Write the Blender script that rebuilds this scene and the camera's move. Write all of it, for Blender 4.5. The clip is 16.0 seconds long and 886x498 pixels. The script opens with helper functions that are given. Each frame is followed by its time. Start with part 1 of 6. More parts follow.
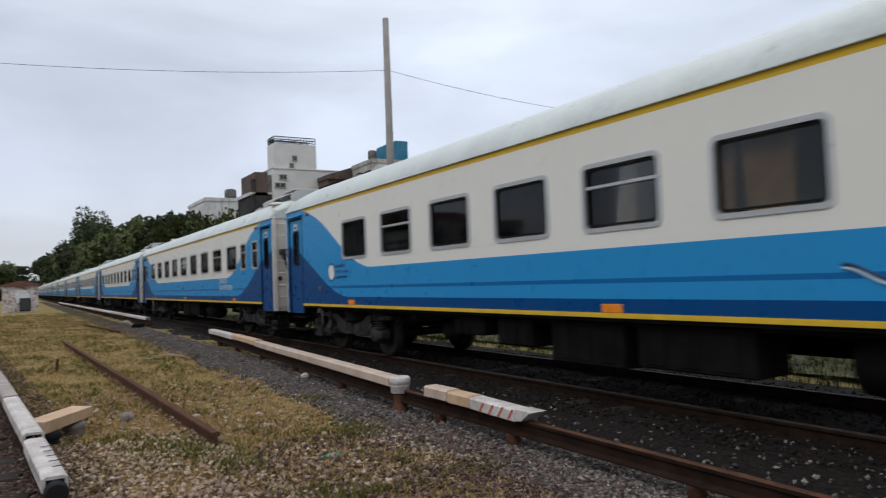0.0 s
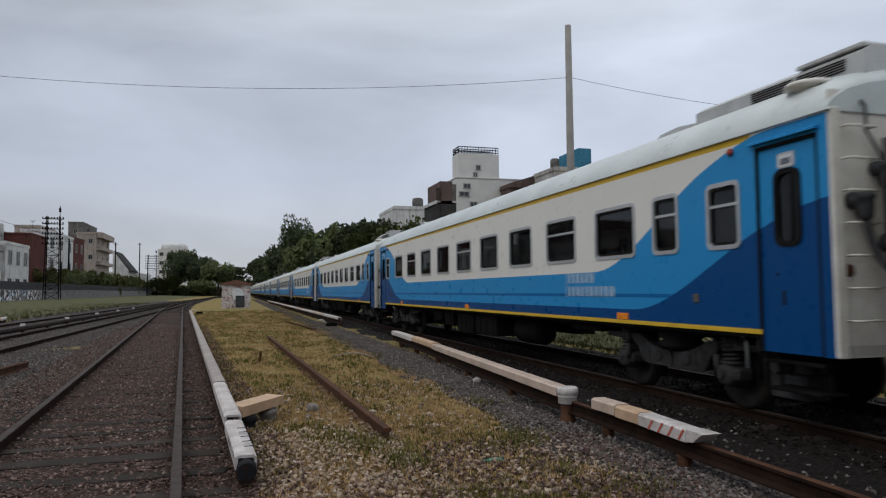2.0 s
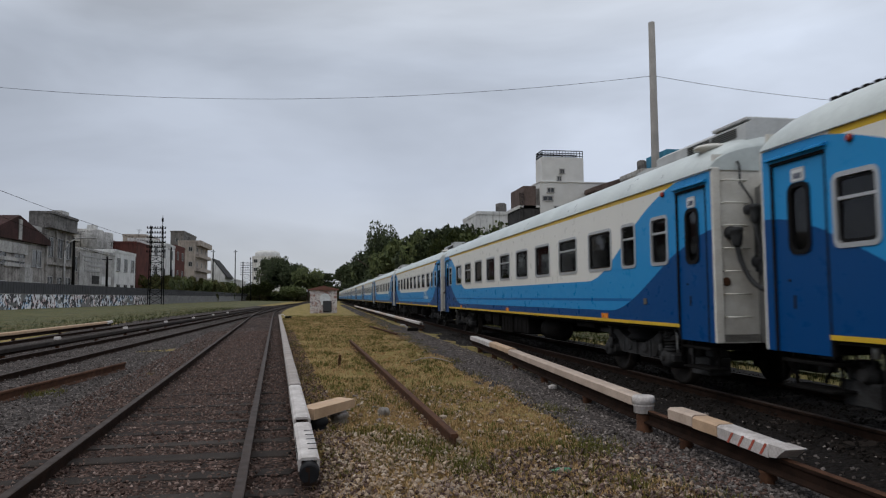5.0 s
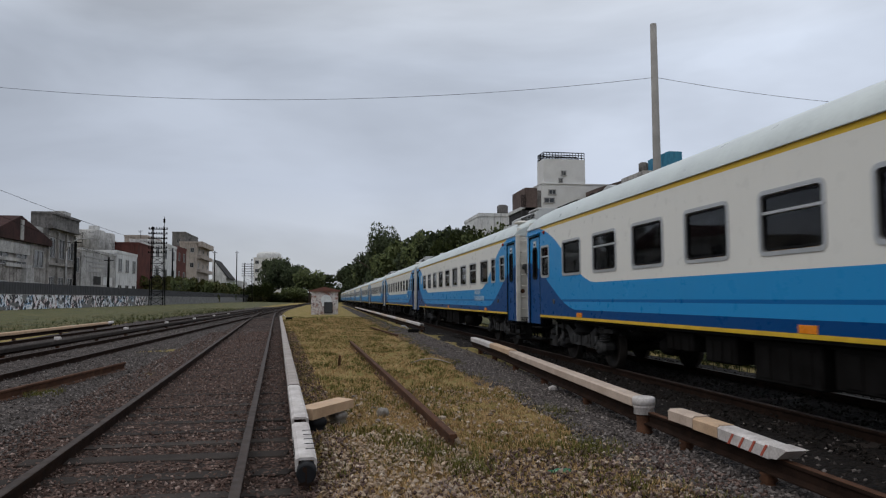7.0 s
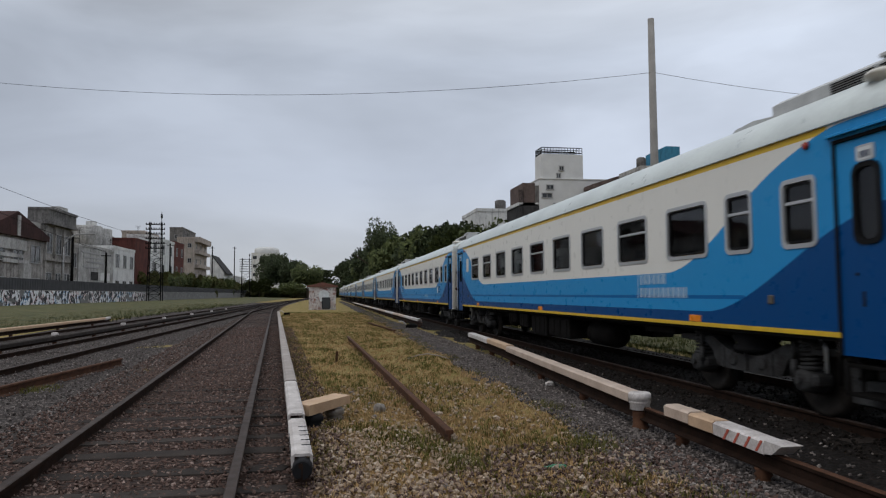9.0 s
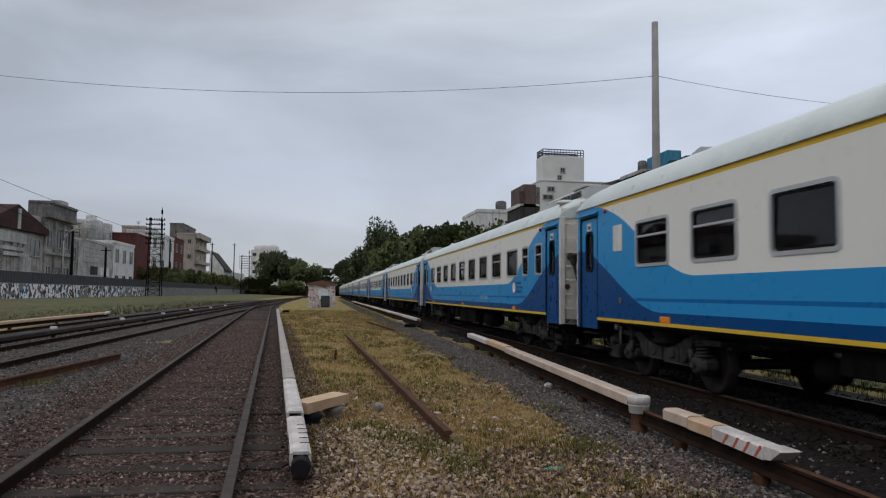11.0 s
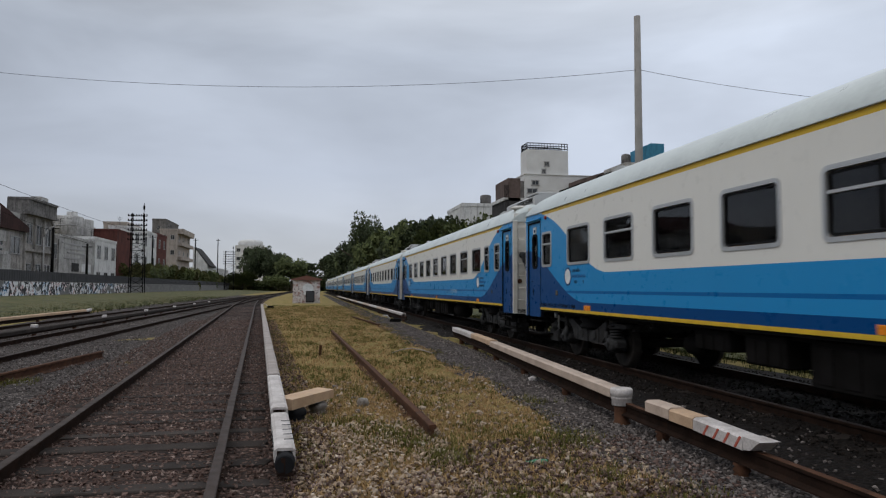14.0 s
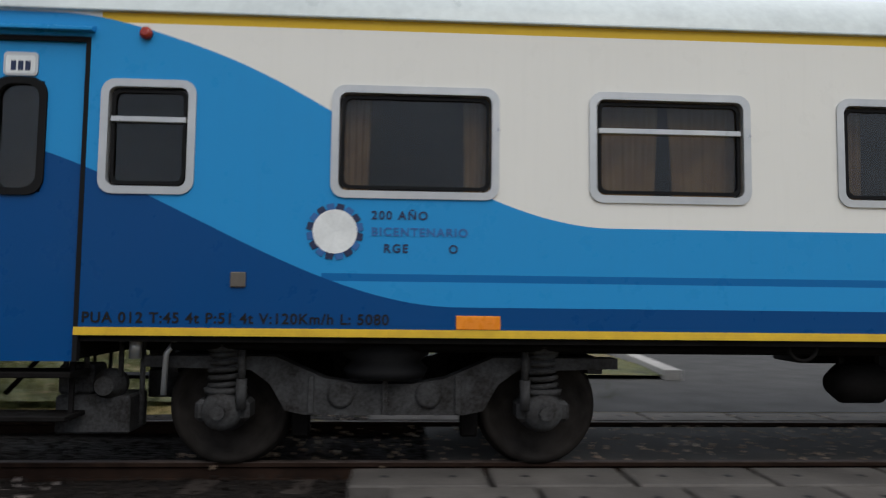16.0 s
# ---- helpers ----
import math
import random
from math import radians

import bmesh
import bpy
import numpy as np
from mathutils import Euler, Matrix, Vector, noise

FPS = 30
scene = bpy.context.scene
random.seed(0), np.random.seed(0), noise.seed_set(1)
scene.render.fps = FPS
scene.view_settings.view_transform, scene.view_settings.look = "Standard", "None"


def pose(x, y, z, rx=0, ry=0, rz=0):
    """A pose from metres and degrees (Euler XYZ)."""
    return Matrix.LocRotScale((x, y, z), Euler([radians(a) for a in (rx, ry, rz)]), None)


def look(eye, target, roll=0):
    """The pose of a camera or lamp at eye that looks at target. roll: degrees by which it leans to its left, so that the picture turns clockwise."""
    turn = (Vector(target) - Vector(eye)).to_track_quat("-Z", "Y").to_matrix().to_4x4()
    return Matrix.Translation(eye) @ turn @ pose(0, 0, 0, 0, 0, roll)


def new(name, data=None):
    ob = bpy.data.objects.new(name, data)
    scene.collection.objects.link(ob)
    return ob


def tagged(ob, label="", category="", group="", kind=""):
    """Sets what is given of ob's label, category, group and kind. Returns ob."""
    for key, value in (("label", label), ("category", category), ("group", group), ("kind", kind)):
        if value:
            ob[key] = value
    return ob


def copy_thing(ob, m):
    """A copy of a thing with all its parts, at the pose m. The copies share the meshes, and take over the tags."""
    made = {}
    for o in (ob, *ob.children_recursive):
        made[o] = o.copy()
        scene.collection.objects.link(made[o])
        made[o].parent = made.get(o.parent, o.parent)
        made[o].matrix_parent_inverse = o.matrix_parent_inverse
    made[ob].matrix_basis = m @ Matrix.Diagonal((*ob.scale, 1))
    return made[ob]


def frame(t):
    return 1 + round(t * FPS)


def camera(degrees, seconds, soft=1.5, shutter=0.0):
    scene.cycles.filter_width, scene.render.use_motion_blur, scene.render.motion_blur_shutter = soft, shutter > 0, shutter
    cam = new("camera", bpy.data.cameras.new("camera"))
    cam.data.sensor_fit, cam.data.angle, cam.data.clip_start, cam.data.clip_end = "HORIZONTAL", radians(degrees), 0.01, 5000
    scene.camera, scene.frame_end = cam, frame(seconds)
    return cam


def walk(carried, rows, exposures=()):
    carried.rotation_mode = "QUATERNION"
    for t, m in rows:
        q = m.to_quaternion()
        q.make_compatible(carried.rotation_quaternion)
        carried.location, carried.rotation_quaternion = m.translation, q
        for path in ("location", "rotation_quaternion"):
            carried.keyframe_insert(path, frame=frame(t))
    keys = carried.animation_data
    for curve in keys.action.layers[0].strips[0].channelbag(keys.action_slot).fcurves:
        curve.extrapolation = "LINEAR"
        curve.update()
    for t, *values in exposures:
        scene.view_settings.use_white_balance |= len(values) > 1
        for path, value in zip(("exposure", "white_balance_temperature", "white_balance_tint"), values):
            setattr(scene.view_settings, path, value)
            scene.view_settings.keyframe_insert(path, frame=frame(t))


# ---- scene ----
# ---- camera ----
cam = camera(65.2, 16.0, soft=1.2, shutter=0.3)
PATH = [
    (0.0, -0.39, -0.01, 1.70, -31.58, 2.40, -2.19), (0.5, -0.38, -0.05, 1.68, -25.94, 2.52, -1.94),
    (1.0, -0.32, -0.06, 1.69, -21.73, 3.16, -1.12), (1.5, -0.27, -0.09, 1.68, -18.07, 3.39, -0.71),
    (2.0, -0.26, -0.10, 1.69, -16.63, 3.43, -0.45), (2.5, -0.33, -0.09, 1.68, -15.81, 3.24, -0.91),
    (3.0, -0.28, -0.07, 1.70, -16.11, 3.26, -0.84), (3.5, -0.21, -0.07, 1.72, -13.50, 3.56, -0.42),
    (4.0, -0.13, -0.05, 1.69, -10.31, 3.92, -0.11), (6.5, 0.00, -0.02, 1.66, -9.39, 3.98, -0.46),
    (7.0, 0.00, 0.00, 1.65, -9.50, 4.09, -0.25), (7.5, 0.02, 0.00, 1.66, -9.44, 4.10, -0.54),
    (8.0, 0.02, 0.00, 1.67, -9.70, 4.38, -0.40), (8.5, 0.01, 0.00, 1.66, -9.59, 3.94, -0.26),
    (9.0, 0.02, 0.00, 1.66, -9.67, 3.69, -0.31), (11.5, 0.00, 0.01, 1.66, -9.67, 3.66, 0.74),
    (12.0, 0.00, 0.00, 1.67, -9.54, 3.33, 0.65), (12.5, 0.00, 0.00, 1.67, -9.90, 2.93, 0.47),
    (13.0, 0.01, 0.01, 1.67, -9.98, 3.07, 0.49), (13.5, 0.01, 0.00, 1.67, -10.09, 3.15, 0.43),
    (14.0, 0.02, -0.01, 1.67, -10.92, 3.22, 0.16), (14.5, 0.07, 0.02, 1.66, -13.98, 2.87, 0.31),
    (15.0, 0.13, 0.06, 1.66, -29.75, 4.30, 0.85), (15.2, 0.11, 0.02, 1.60, -41.60, 4.25, 0.60),
    (15.4, 0.10, -0.09, 1.48, -56.55, 5.30, 0.05), (15.5, 0.21, -0.16, 1.47, -64.43, 5.06, 0.10),
    (15.6, 0.27, -0.20, 1.48, -70.88, 4.83, -0.40), (15.8, 0.36, -0.25, 1.48, -83.12, 4.29, -0.11),
    (16.0, 0.47, -0.38, 1.46, -93.09, 3.95, 0.67)]


def eye_pose(x, y, z, yaw, pitch, roll):
    return pose(x, y, z, 90 + pitch, 0, yaw) @ pose(0, 0, 0, 0, 0, roll)


walk(cam, [(t, eye_pose(*v)) for t, *v in PATH], exposures=[(0.0, 0.32), (0.8, 0.05), (2.0, 0.0), (14.6, 0.0), (15.3, 0.0), (15.6, 0.18), (16.0, 0.60)])

# ---- light: an overcast sky, brighter overhead, and a weak wide sun ----
world = bpy.data.worlds.new("sky")
scene.world = world
world.use_nodes = True


def sky_nodes():
    nt = world.node_tree
    n, l = nt.nodes, nt.links
    n.clear()
    out, bg = n.new("ShaderNodeOutputWorld"), n.new("ShaderNodeBackground")
    sky = n.new("ShaderNodeTexSky")
    sky.sky_type, sky.sun_disc = "NISHITA", False
    sky.sun_elevation, sky.sun_rotation = radians(48), radians(250)
    tc, sep = n.new("ShaderNodeTexCoord"), n.new("ShaderNodeSeparateXYZ")
    l.new(tc.outputs["Generated"], sep.inputs[0])
    # cloud deck: luminance climbs from the horizon to the zenith
    up = n.new("ShaderNodeMapRange")
    up.inputs["From Min"].default_value, up.inputs["From Max"].default_value = 0.0, 1.0
    up.inputs["To Min"].default_value, up.inputs["To Max"].default_value = 0.0, 1.0
    l.new(sep.outputs["Z"], up.inputs["Value"])
    ramp = n.new("ShaderNodeValToRGB")
    el = ramp.color_ramp.elements
    el[0].position, el[0].color = 0.0, (0.49, 0.51, 0.55, 1)
    el[1].position, el[1].color = 1.0, (0.93, 0.96, 1.0, 1)
    for p, c in ((0.05, (0.50, 0.53, 0.585)), (0.16, (0.45, 0.495, 0.585)), (0.32, (0.49, 0.54, 0.63)), (0.5, (0.70, 0.74, 0.80))):
        e = el.new(p)
        e.color = (*c, 1)
    l.new(up.outputs[0], ramp.inputs[0])
    stretch = n.new("ShaderNodeMapping")
    stretch.inputs["Scale"].default_value = (1.0, 1.0, 3.2)
    l.new(tc.outputs["Generated"], stretch.inputs[0])
    noise_a = n.new("ShaderNodeTexNoise")
    noise_a.inputs["Scale"].default_value, noise_a.inputs["Detail"].default_value, noise_a.inputs["Roughness"].default_value = 1.7, 5, 0.5
    noise_a.inputs["Distortion"].default_value = 0.4
    l.new(stretch.outputs[0], noise_a.inputs["Vector"])
    tone = n.new("ShaderNodeMapRange")
    tone.inputs["From Min"].default_value, tone.inputs["From Max"].default_value = 0.36, 0.68
    tone.inputs["To Min"].default_value, tone.inputs["To Max"].default_value = 0.83, 1.26
    l.new(noise_a.outputs["Fac"], tone.inputs["Value"])
    mul = n.new("ShaderNodeVectorMath")
    mul.operation = "SCALE"
    l.new(ramp.outputs[0], mul.inputs[0])
    # the deck is thinner, and so brighter, towards the east
    east = n.new("ShaderNodeMapRange")
    for k, x in zip(("From Min", "From Max", "To Min", "To Max"), (-0.6, 0.7, 0.78, 1.22)):
        east.inputs[k].default_value = x
    l.new(sep.outputs["X"], east.inputs["Value"])
    both = n.new("ShaderNodeMath")
    both.operation = "MULTIPLY"
    l.new(tone.outputs[0], both.inputs[0])
    l.new(east.outputs[0], both.inputs[1])
    l.new(both.outputs[0], mul.inputs["Scale"])
    thin = n.new("ShaderNodeVectorMath")
    thin.operation = "SCALE"
    thin.inputs["Scale"].default_value = 0.08
    l.new(sky.outputs[0], thin.inputs[0])
    mix = n.new("ShaderNodeMix")
    mix.data_type = "RGBA"
    mix.inputs[0].default_value = 0.93
    l.new(thin.outputs[0], mix.inputs[6])
    l.new(mul.outputs[0], mix.inputs[7])
    l.new(mix.outputs[2], bg.inputs["Color"])
    bg.inputs["Strength"].default_value = 1.0
    l.new(bg.outputs[0], out.inputs[0])


sky_nodes()
sun = new("sun", bpy.data.lights.new("sun", "SUN"))
sun.data.energy, sun.data.angle, sun.data.color = 0.75, radians(35), (1.0, 0.97, 0.93)
sun.matrix_world = look((-40, -14, 48), (0, 0, 0))


# ---- materials ----
class Mat:
    """A small builder of node materials."""

    def __init__(self, name, rough=0.6, metal=0.0):
        self.m = bpy.data.materials.new(name)
        self.m.use_nodes = True
        self.t = self.m.node_tree
        self.b = self.t.nodes["Principled BSDF"]
        self.b.inputs["Roughness"].default_value, self.b.inputs["Metallic"].default_value = rough, metal

    def node(self, kind, **kw):
        nd = self.t.nodes.new("ShaderNode" + kind)
        for k, v in kw.items():
            setattr(nd, k, v)
        return nd

    def link(self, a, b):
        self.t.links.new(a, b)

    def coords(self, scale=(1, 1, 1), kind="Object"):
        tc, mp = self.node("TexCoord"), self.node("Mapping")
        mp.inputs["Scale"].default_value = scale
        self.link(tc.outputs[kind], mp.inputs[0])
        return mp.outputs[0]

    def noise(self, vec, scale, detail=4, rough=0.6):
        nd = self.node("TexNoise")
        nd.inputs["Scale"].default_value, nd.inputs["Detail"].default_value, nd.inputs["Roughness"].default_value = scale, detail, rough
        self.link(vec, nd.inputs["Vector"])
        return nd.outputs["Fac"]

    def ramp(self, fac, stops):
        nd = self.node("ValToRGB")
        el = nd.color_ramp.elements
        while len(el) < len(stops):
            el.new(0.5)
        for e, (p, c) in zip(el, stops):
            e.position, e.color = p, (*c, 1)
        self.link(fac, nd.inputs[0])
        return nd.outputs[0]

    def mix(self, fac, a, b, mode="MIX"):
        nd = self.node("Mix", data_type="RGBA", blend_type=mode)
        for v, i in ((fac, 0), (a, 6), (b, 7)):
            if isinstance(v, (int, float)):
                nd.inputs[i].default_value = v
            elif isinstance(v, tuple):
                nd.inputs[i].default_value = (*v, 1)
            else:
                self.link(v, nd.inputs[i])
        return nd.outputs[2]

    def math(self, op, a, b=0.0, c=0.0):
        nd = self.node("Math", operation=op)
        for i, v in enumerate((a, b, c)):
            if isinstance(v, (int, float)):
                nd.inputs[i].default_value = v
            else:
                self.link(v, nd.inputs[i])
        return nd.outputs[0]

    def range(self, v, a, b, c, d, smooth=False):
        nd = self.node("MapRange")
        if smooth:
            nd.interpolation_type = "SMOOTHSTEP"
        for k, x in zip(("From Min", "From Max", "To Min", "To Max"), (a, b, c, d)):
            nd.inputs[k].default_value = x
        self.link(v, nd.inputs["Value"])
        return nd.outputs[0]

    def bump(self, h, dist=0.01, strength=0.5):
        nd = self.node("Bump")
        nd.inputs["Distance"].default_value, nd.inputs["Strength"].default_value = dist, strength
        self.link(h, nd.inputs["Height"])
        self.link(nd.outputs[0], self.b.inputs["Normal"])

    def color(self, sock):
        self.link(sock, self.b.inputs["Base Color"])

    def rough(self, sock):
        self.link(sock, self.b.inputs["Roughness"])


def worn(name, base, dark, rough=0.6, metal=0.0, scale=6.0, fine=60.0, bump=0.003, spread=(0.35, 0.7), piece=0.0):
    """A worn surface: two colours mixed by blotches and grain, with fine relief."""
    m = Mat(name, rough, metal)
    v = m.coords()
    f = m.math("ADD", m.math("MULTIPLY", m.noise(v, scale), 0.7), m.math("MULTIPLY", m.noise(v, fine), 0.3))
    c = m.ramp(f, [(spread[0], dark), (spread[1], base)])
    if piece:
        info = m.node("ObjectInfo")
        g = m.range(info.outputs["Random"], 0, 1, 1 - piece, 1 + piece)
        hsv = m.node("HueSaturation")
        m.link(g, hsv.inputs["Value"])
        m.link(c, hsv.inputs["Color"])
        c = hsv.outputs[0]
    m.color(c)
    m.rough(m.range(m.noise(v, scale * 2), 0.3, 0.7, max(0.05, rough - 0.12), min(1, rough + 0.12)))
    m.bump(m.noise(v, fine), bump, 0.6)
    if max(base) < 0.16 and rough > 0.5:
        m.b.inputs["Specular IOR Level"].default_value = 0.12 if max(base) > 0.05 else 0.04
    return m.m


def island(name, cols, rough=0.85, fine=25.0, bump=0.004):
    """Loose stones or leaves: the colour varies from piece to piece."""
    m = Mat(name, rough)
    geo = m.node("NewGeometry")
    c = m.ramp(geo.outputs["Random Per Island"], [(i / (len(cols) - 1), c) for i, c in enumerate(cols)])
    v = m.coords()
    c = m.mix(m.range(m.noise(v, fine), 0.35, 0.7, 0, 0.45), c, (0.02, 0.018, 0.016))
    m.color(c)
    m.bump(m.noise(v, fine), bump, 0.6)
    m.b.inputs["Specular IOR Level"].default_value = 0.12
    return m.m


STRIPE_LEN = 20.7


def livery_mat():
    """White over light blue over dark blue, the borders sweeping up at both coach ends."""
    m = Mat("coach_livery_paint", 0.32)
    tc, sep = m.node("TexCoord"), m.node("SeparateXYZ")
    m.link(tc.outputs["Object"], sep.inputs[0])
    y, z = sep.outputs["Y"], sep.outputs["Z"]
    e = m.math("MINIMUM", m.math("MULTIPLY", y, -1.0), m.math("ADD", y, STRIPE_LEN))
    z_light = m.range(e, -0.06, 3.83, 3.475, 1.975, True)
    z_light = m.math("SMOOTH_MIN", z_light, m.math("SUBTRACT", 3.52, m.math("MULTIPLY", e, 0.30)), 0.2)
    z_light = m.math("MAXIMUM", z_light, 1.975)
    z_dark = m.range(e, -1.1, 2.7, 2.615, 1.385, True)
    light, deep, white, strip = (0.018, 0.240, 0.540), (0.0, 0.052, 0.190), (0.70, 0.69, 0.655), (0.003, 0.115, 0.34)
    is_light = m.math("LESS_THAN", z, z_light)
    is_dark = m.math("LESS_THAN", z, z_dark)
    band = m.math("MULTIPLY", m.math("MULTIPLY", m.math("GREATER_THAN", z, 1.565), m.math("LESS_THAN", z, 1.62)), m.math("GREATER_THAN", e, 1.71))
    v = m.coords()
    yell = m.math("MULTIPLY", m.math("GREATER_THAN", z, 3.41), m.math("GREATER_THAN", e, 0.1))
    low = m.math("LESS_THAN", z, 1.50)
    c = m.mix(is_light, white, light)
    c = m.mix(m.math("MULTIPLY", yell, m.math("SUBTRACT", 1.0, is_light)), c, (0.62, 0.40, 0.03))
    c = m.mix(m.math("MULTIPLY", band, is_light), c, strip)
    c = m.mix(is_dark, c, deep)
    # road dust: streaks that run down, and a haze of grime in blotches
    streak = m.noise(m.coords((1, 7, 0.35)), 3.0, 5, 0.65)
    c = m.mix(m.range(streak, 0.5, 0.8, 0.0, 0.03), c, (0.05, 0.05, 0.05))
    c = m.mix(m.range(m.noise(v, 0.7, 3), 0.45, 0.75, 0.0, 0.03), c, (0.08, 0.08, 0.08))
    m.color(c)
    m.rough(m.range(m.noise(v, 5.0), 0.3, 0.7, 0.24, 0.42))
    m.bump(m.noise(m.coords((1, 1, 0.6)), 1.6, 2), 0.012, 0.25)
    m.b.inputs["Specular IOR Level"].default_value = 0.16
    return m.m


def glass_mat():
    m = Mat("tinted_window_glass", 0.04)
    out = m.t.nodes["Material Output"]
    clear, gloss, fres, mx = m.node("BsdfTransparent"), m.node("BsdfGlossy"), m.node("Fresnel"), m.node("MixShader")
    clear.inputs[0].default_value = (0.62, 0.62, 0.60, 1)
    gloss.inputs[0].default_value, gloss.inputs["Roughness"].default_value = (0.9, 0.92, 0.95, 1), 0.03
    fres.inputs[0].default_value = 1.43
    m.link(fres.outputs[0], mx.inputs[0])
    m.link(clear.outputs[0], mx.inputs[1])
    m.link(gloss.outputs[0], mx.inputs[2])
    m.link(mx.outputs[0], out.inputs[0])
    return m.m


def flat(name, col, rough=0.6, metal=0.0):
    return worn(name, col, tuple(c * 0.72 for c in col), rough, metal, 4.0, 40.0, 0.001)


LIVERY, GLASS = livery_mat(), glass_mat()
TUBE = Mat("lit_tube_diffuser", 0.5)
TUBE.b.inputs["Emission Color"].default_value, TUBE.b.inputs["Emission Strength"].default_value = (1.0, 1.0, 0.85, 1), 2.2
M_TUBE = TUBE.m
M_ROOF = worn("coach_roof_paint", (0.60, 0.65, 0.64), (0.42, 0.46, 0.46), 0.38, 0, 1.2, 14, 0.002)
M_WHITE = worn("coach_white_paint", (0.74, 0.73, 0.69), (0.50, 0.47, 0.42), 0.45, 0, 2.5, 30, 0.001)
M_YELLOW = worn("yellow_stripe_paint", (0.72, 0.47, 0.02), (0.55, 0.34, 0.02), 0.5, 0, 8, 60, 0.001)
M_ORANGE = worn("orange_reflector", (0.85, 0.27, 0.01), (0.70, 0.20, 0.01), 0.3, 0, 8, 60, 0.001)
M_ALU = worn("brushed_aluminium_frame", (0.50, 0.51, 0.52), (0.42, 0.43, 0.44), 0.38, 0.5, 3, 20, 0.0003)
M_RUBBER = flat("black_rubber", (0.015, 0.015, 0.016), 0.7)
M_CABLE = worn("dull_grey_cable_rubber", (0.060, 0.062, 0.066), (0.028, 0.029, 0.031), 0.6, 0, 9, 50, 0.001)
M_BELLOWS = worn("grey_bellows_rubber", (0.16, 0.16, 0.155), (0.09, 0.09, 0.088), 0.7, 0, 5, 40, 0.001)
M_BOGIE = worn("grimy_grey_bogie_paint", (0.066, 0.067, 0.069), (0.014, 0.012, 0.011), 0.66, 0.0, 5, 40, 0.003)
# near-black base with little specular, for underframe, masts, poles and wires
M_UNDER = worn("near_black_underframe", (0.013, 0.012, 0.012), (0.005, 0.0045, 0.004), 0.8, 0, 4, 30, 0.003)
M_WHEEL = worn("wheel_steel", (0.034, 0.030, 0.027), (0.012, 0.010, 0.009), 0.6, 0.2, 8, 50, 0.002)
M_ACBOX = worn("grey_roof_unit_metal", (0.50, 0.51, 0.51), (0.34, 0.34, 0.34), 0.5, 0.1, 3, 30, 0.001)
M_CURTAIN = worn("tan_curtain_cloth", (0.42, 0.28, 0.15), (0.27, 0.17, 0.09), 0.9, 0, 6, 90, 0.002)
M_PANEL = worn("brown_compartment_panel", (0.16, 0.10, 0.065), (0.09, 0.058, 0.04), 0.5, 0, 3, 40, 0.001)
M_SOCKET = flat("dull_brown_socket_cover", (0.13, 0.115, 0.10), 0.6)
M_RED = flat("red_lamp_lens", (0.35, 0.03, 0.015), 0.25)
M_INK = flat("dark_blue_lettering", (0.004, 0.016, 0.07), 0.5)
M_INKMID = flat("mid_blue_lettering", (0.02, 0.12, 0.36), 0.5)
M_LOGOW = flat("white_decal", (0.80, 0.82, 0.82), 0.4)
M_INKPALE = flat("faded_white_lettering", (0.42, 0.58, 0.74), 0.5)
M_RAIL_TOP = worn("polished_rail_head", (0.082, 0.063, 0.055), (0.026, 0.018, 0.015), 0.66, 0.0, 7, 60, 0.0006)
M_RAIL_SIDE = worn("rusty_rail_web", (0.038, 0.022, 0.016), (0.014, 0.009, 0.007), 0.85, 0.1, 6, 50, 0.003)
M_RUST = worn("rust_brown_steel", (0.125, 0.060, 0.035), (0.045, 0.023, 0.015), 0.85, 0.1, 7, 55, 0.004)
M_SLEEPER = worn("weathered_sleeper_wood", (0.056, 0.046, 0.041), (0.020, 0.016, 0.014), 0.9, 0, 5, 45, 0.006, (0.3, 0.7), 0.25)
M_COVER = worn("cream_third_rail_cover", (0.58, 0.46, 0.375), (0.36, 0.27, 0.21), 0.6, 0, 3, 35, 0.002)
M_COVERW = worn("whitewashed_cover", (0.68, 0.64, 0.62), (0.34, 0.30, 0.28), 0.6, 0, 5, 40, 0.002)
M_COVERG = worn("dirty_grey_cover", (0.40, 0.35, 0.32), (0.20, 0.17, 0.155), 0.7, 0, 3, 35, 0.002)
M_COVERP = worn("bare_plywood_cover", (0.58, 0.40, 0.26), (0.40, 0.265, 0.165), 0.7, 0, 5, 45, 0.002)
M_REDPAINT = flat("red_warning_paint", (0.50, 0.10, 0.06), 0.6)
M_BLACKPAINT = flat("black_paint", (0.02, 0.02, 0.022), 0.6)
M_PORCELAIN = worn("glazed_white_porcelain", (0.27, 0.24, 0.21), (0.10, 0.08, 0.065), 0.35, 0, 8, 40, 0.001)
M_CONCRETE = worn("weathered_concrete", (0.36, 0.34, 0.32), (0.20, 0.19, 0.175), 0.85, 0, 1.5, 22, 0.004)
M_POLE = worn("grey_concrete_pole", (0.30, 0.285, 0.27), (0.20, 0.19, 0.18), 0.85, 0, 2, 25, 0.003)


# ---- mesh helpers ----
def bm_new():
    return bmesh.new()


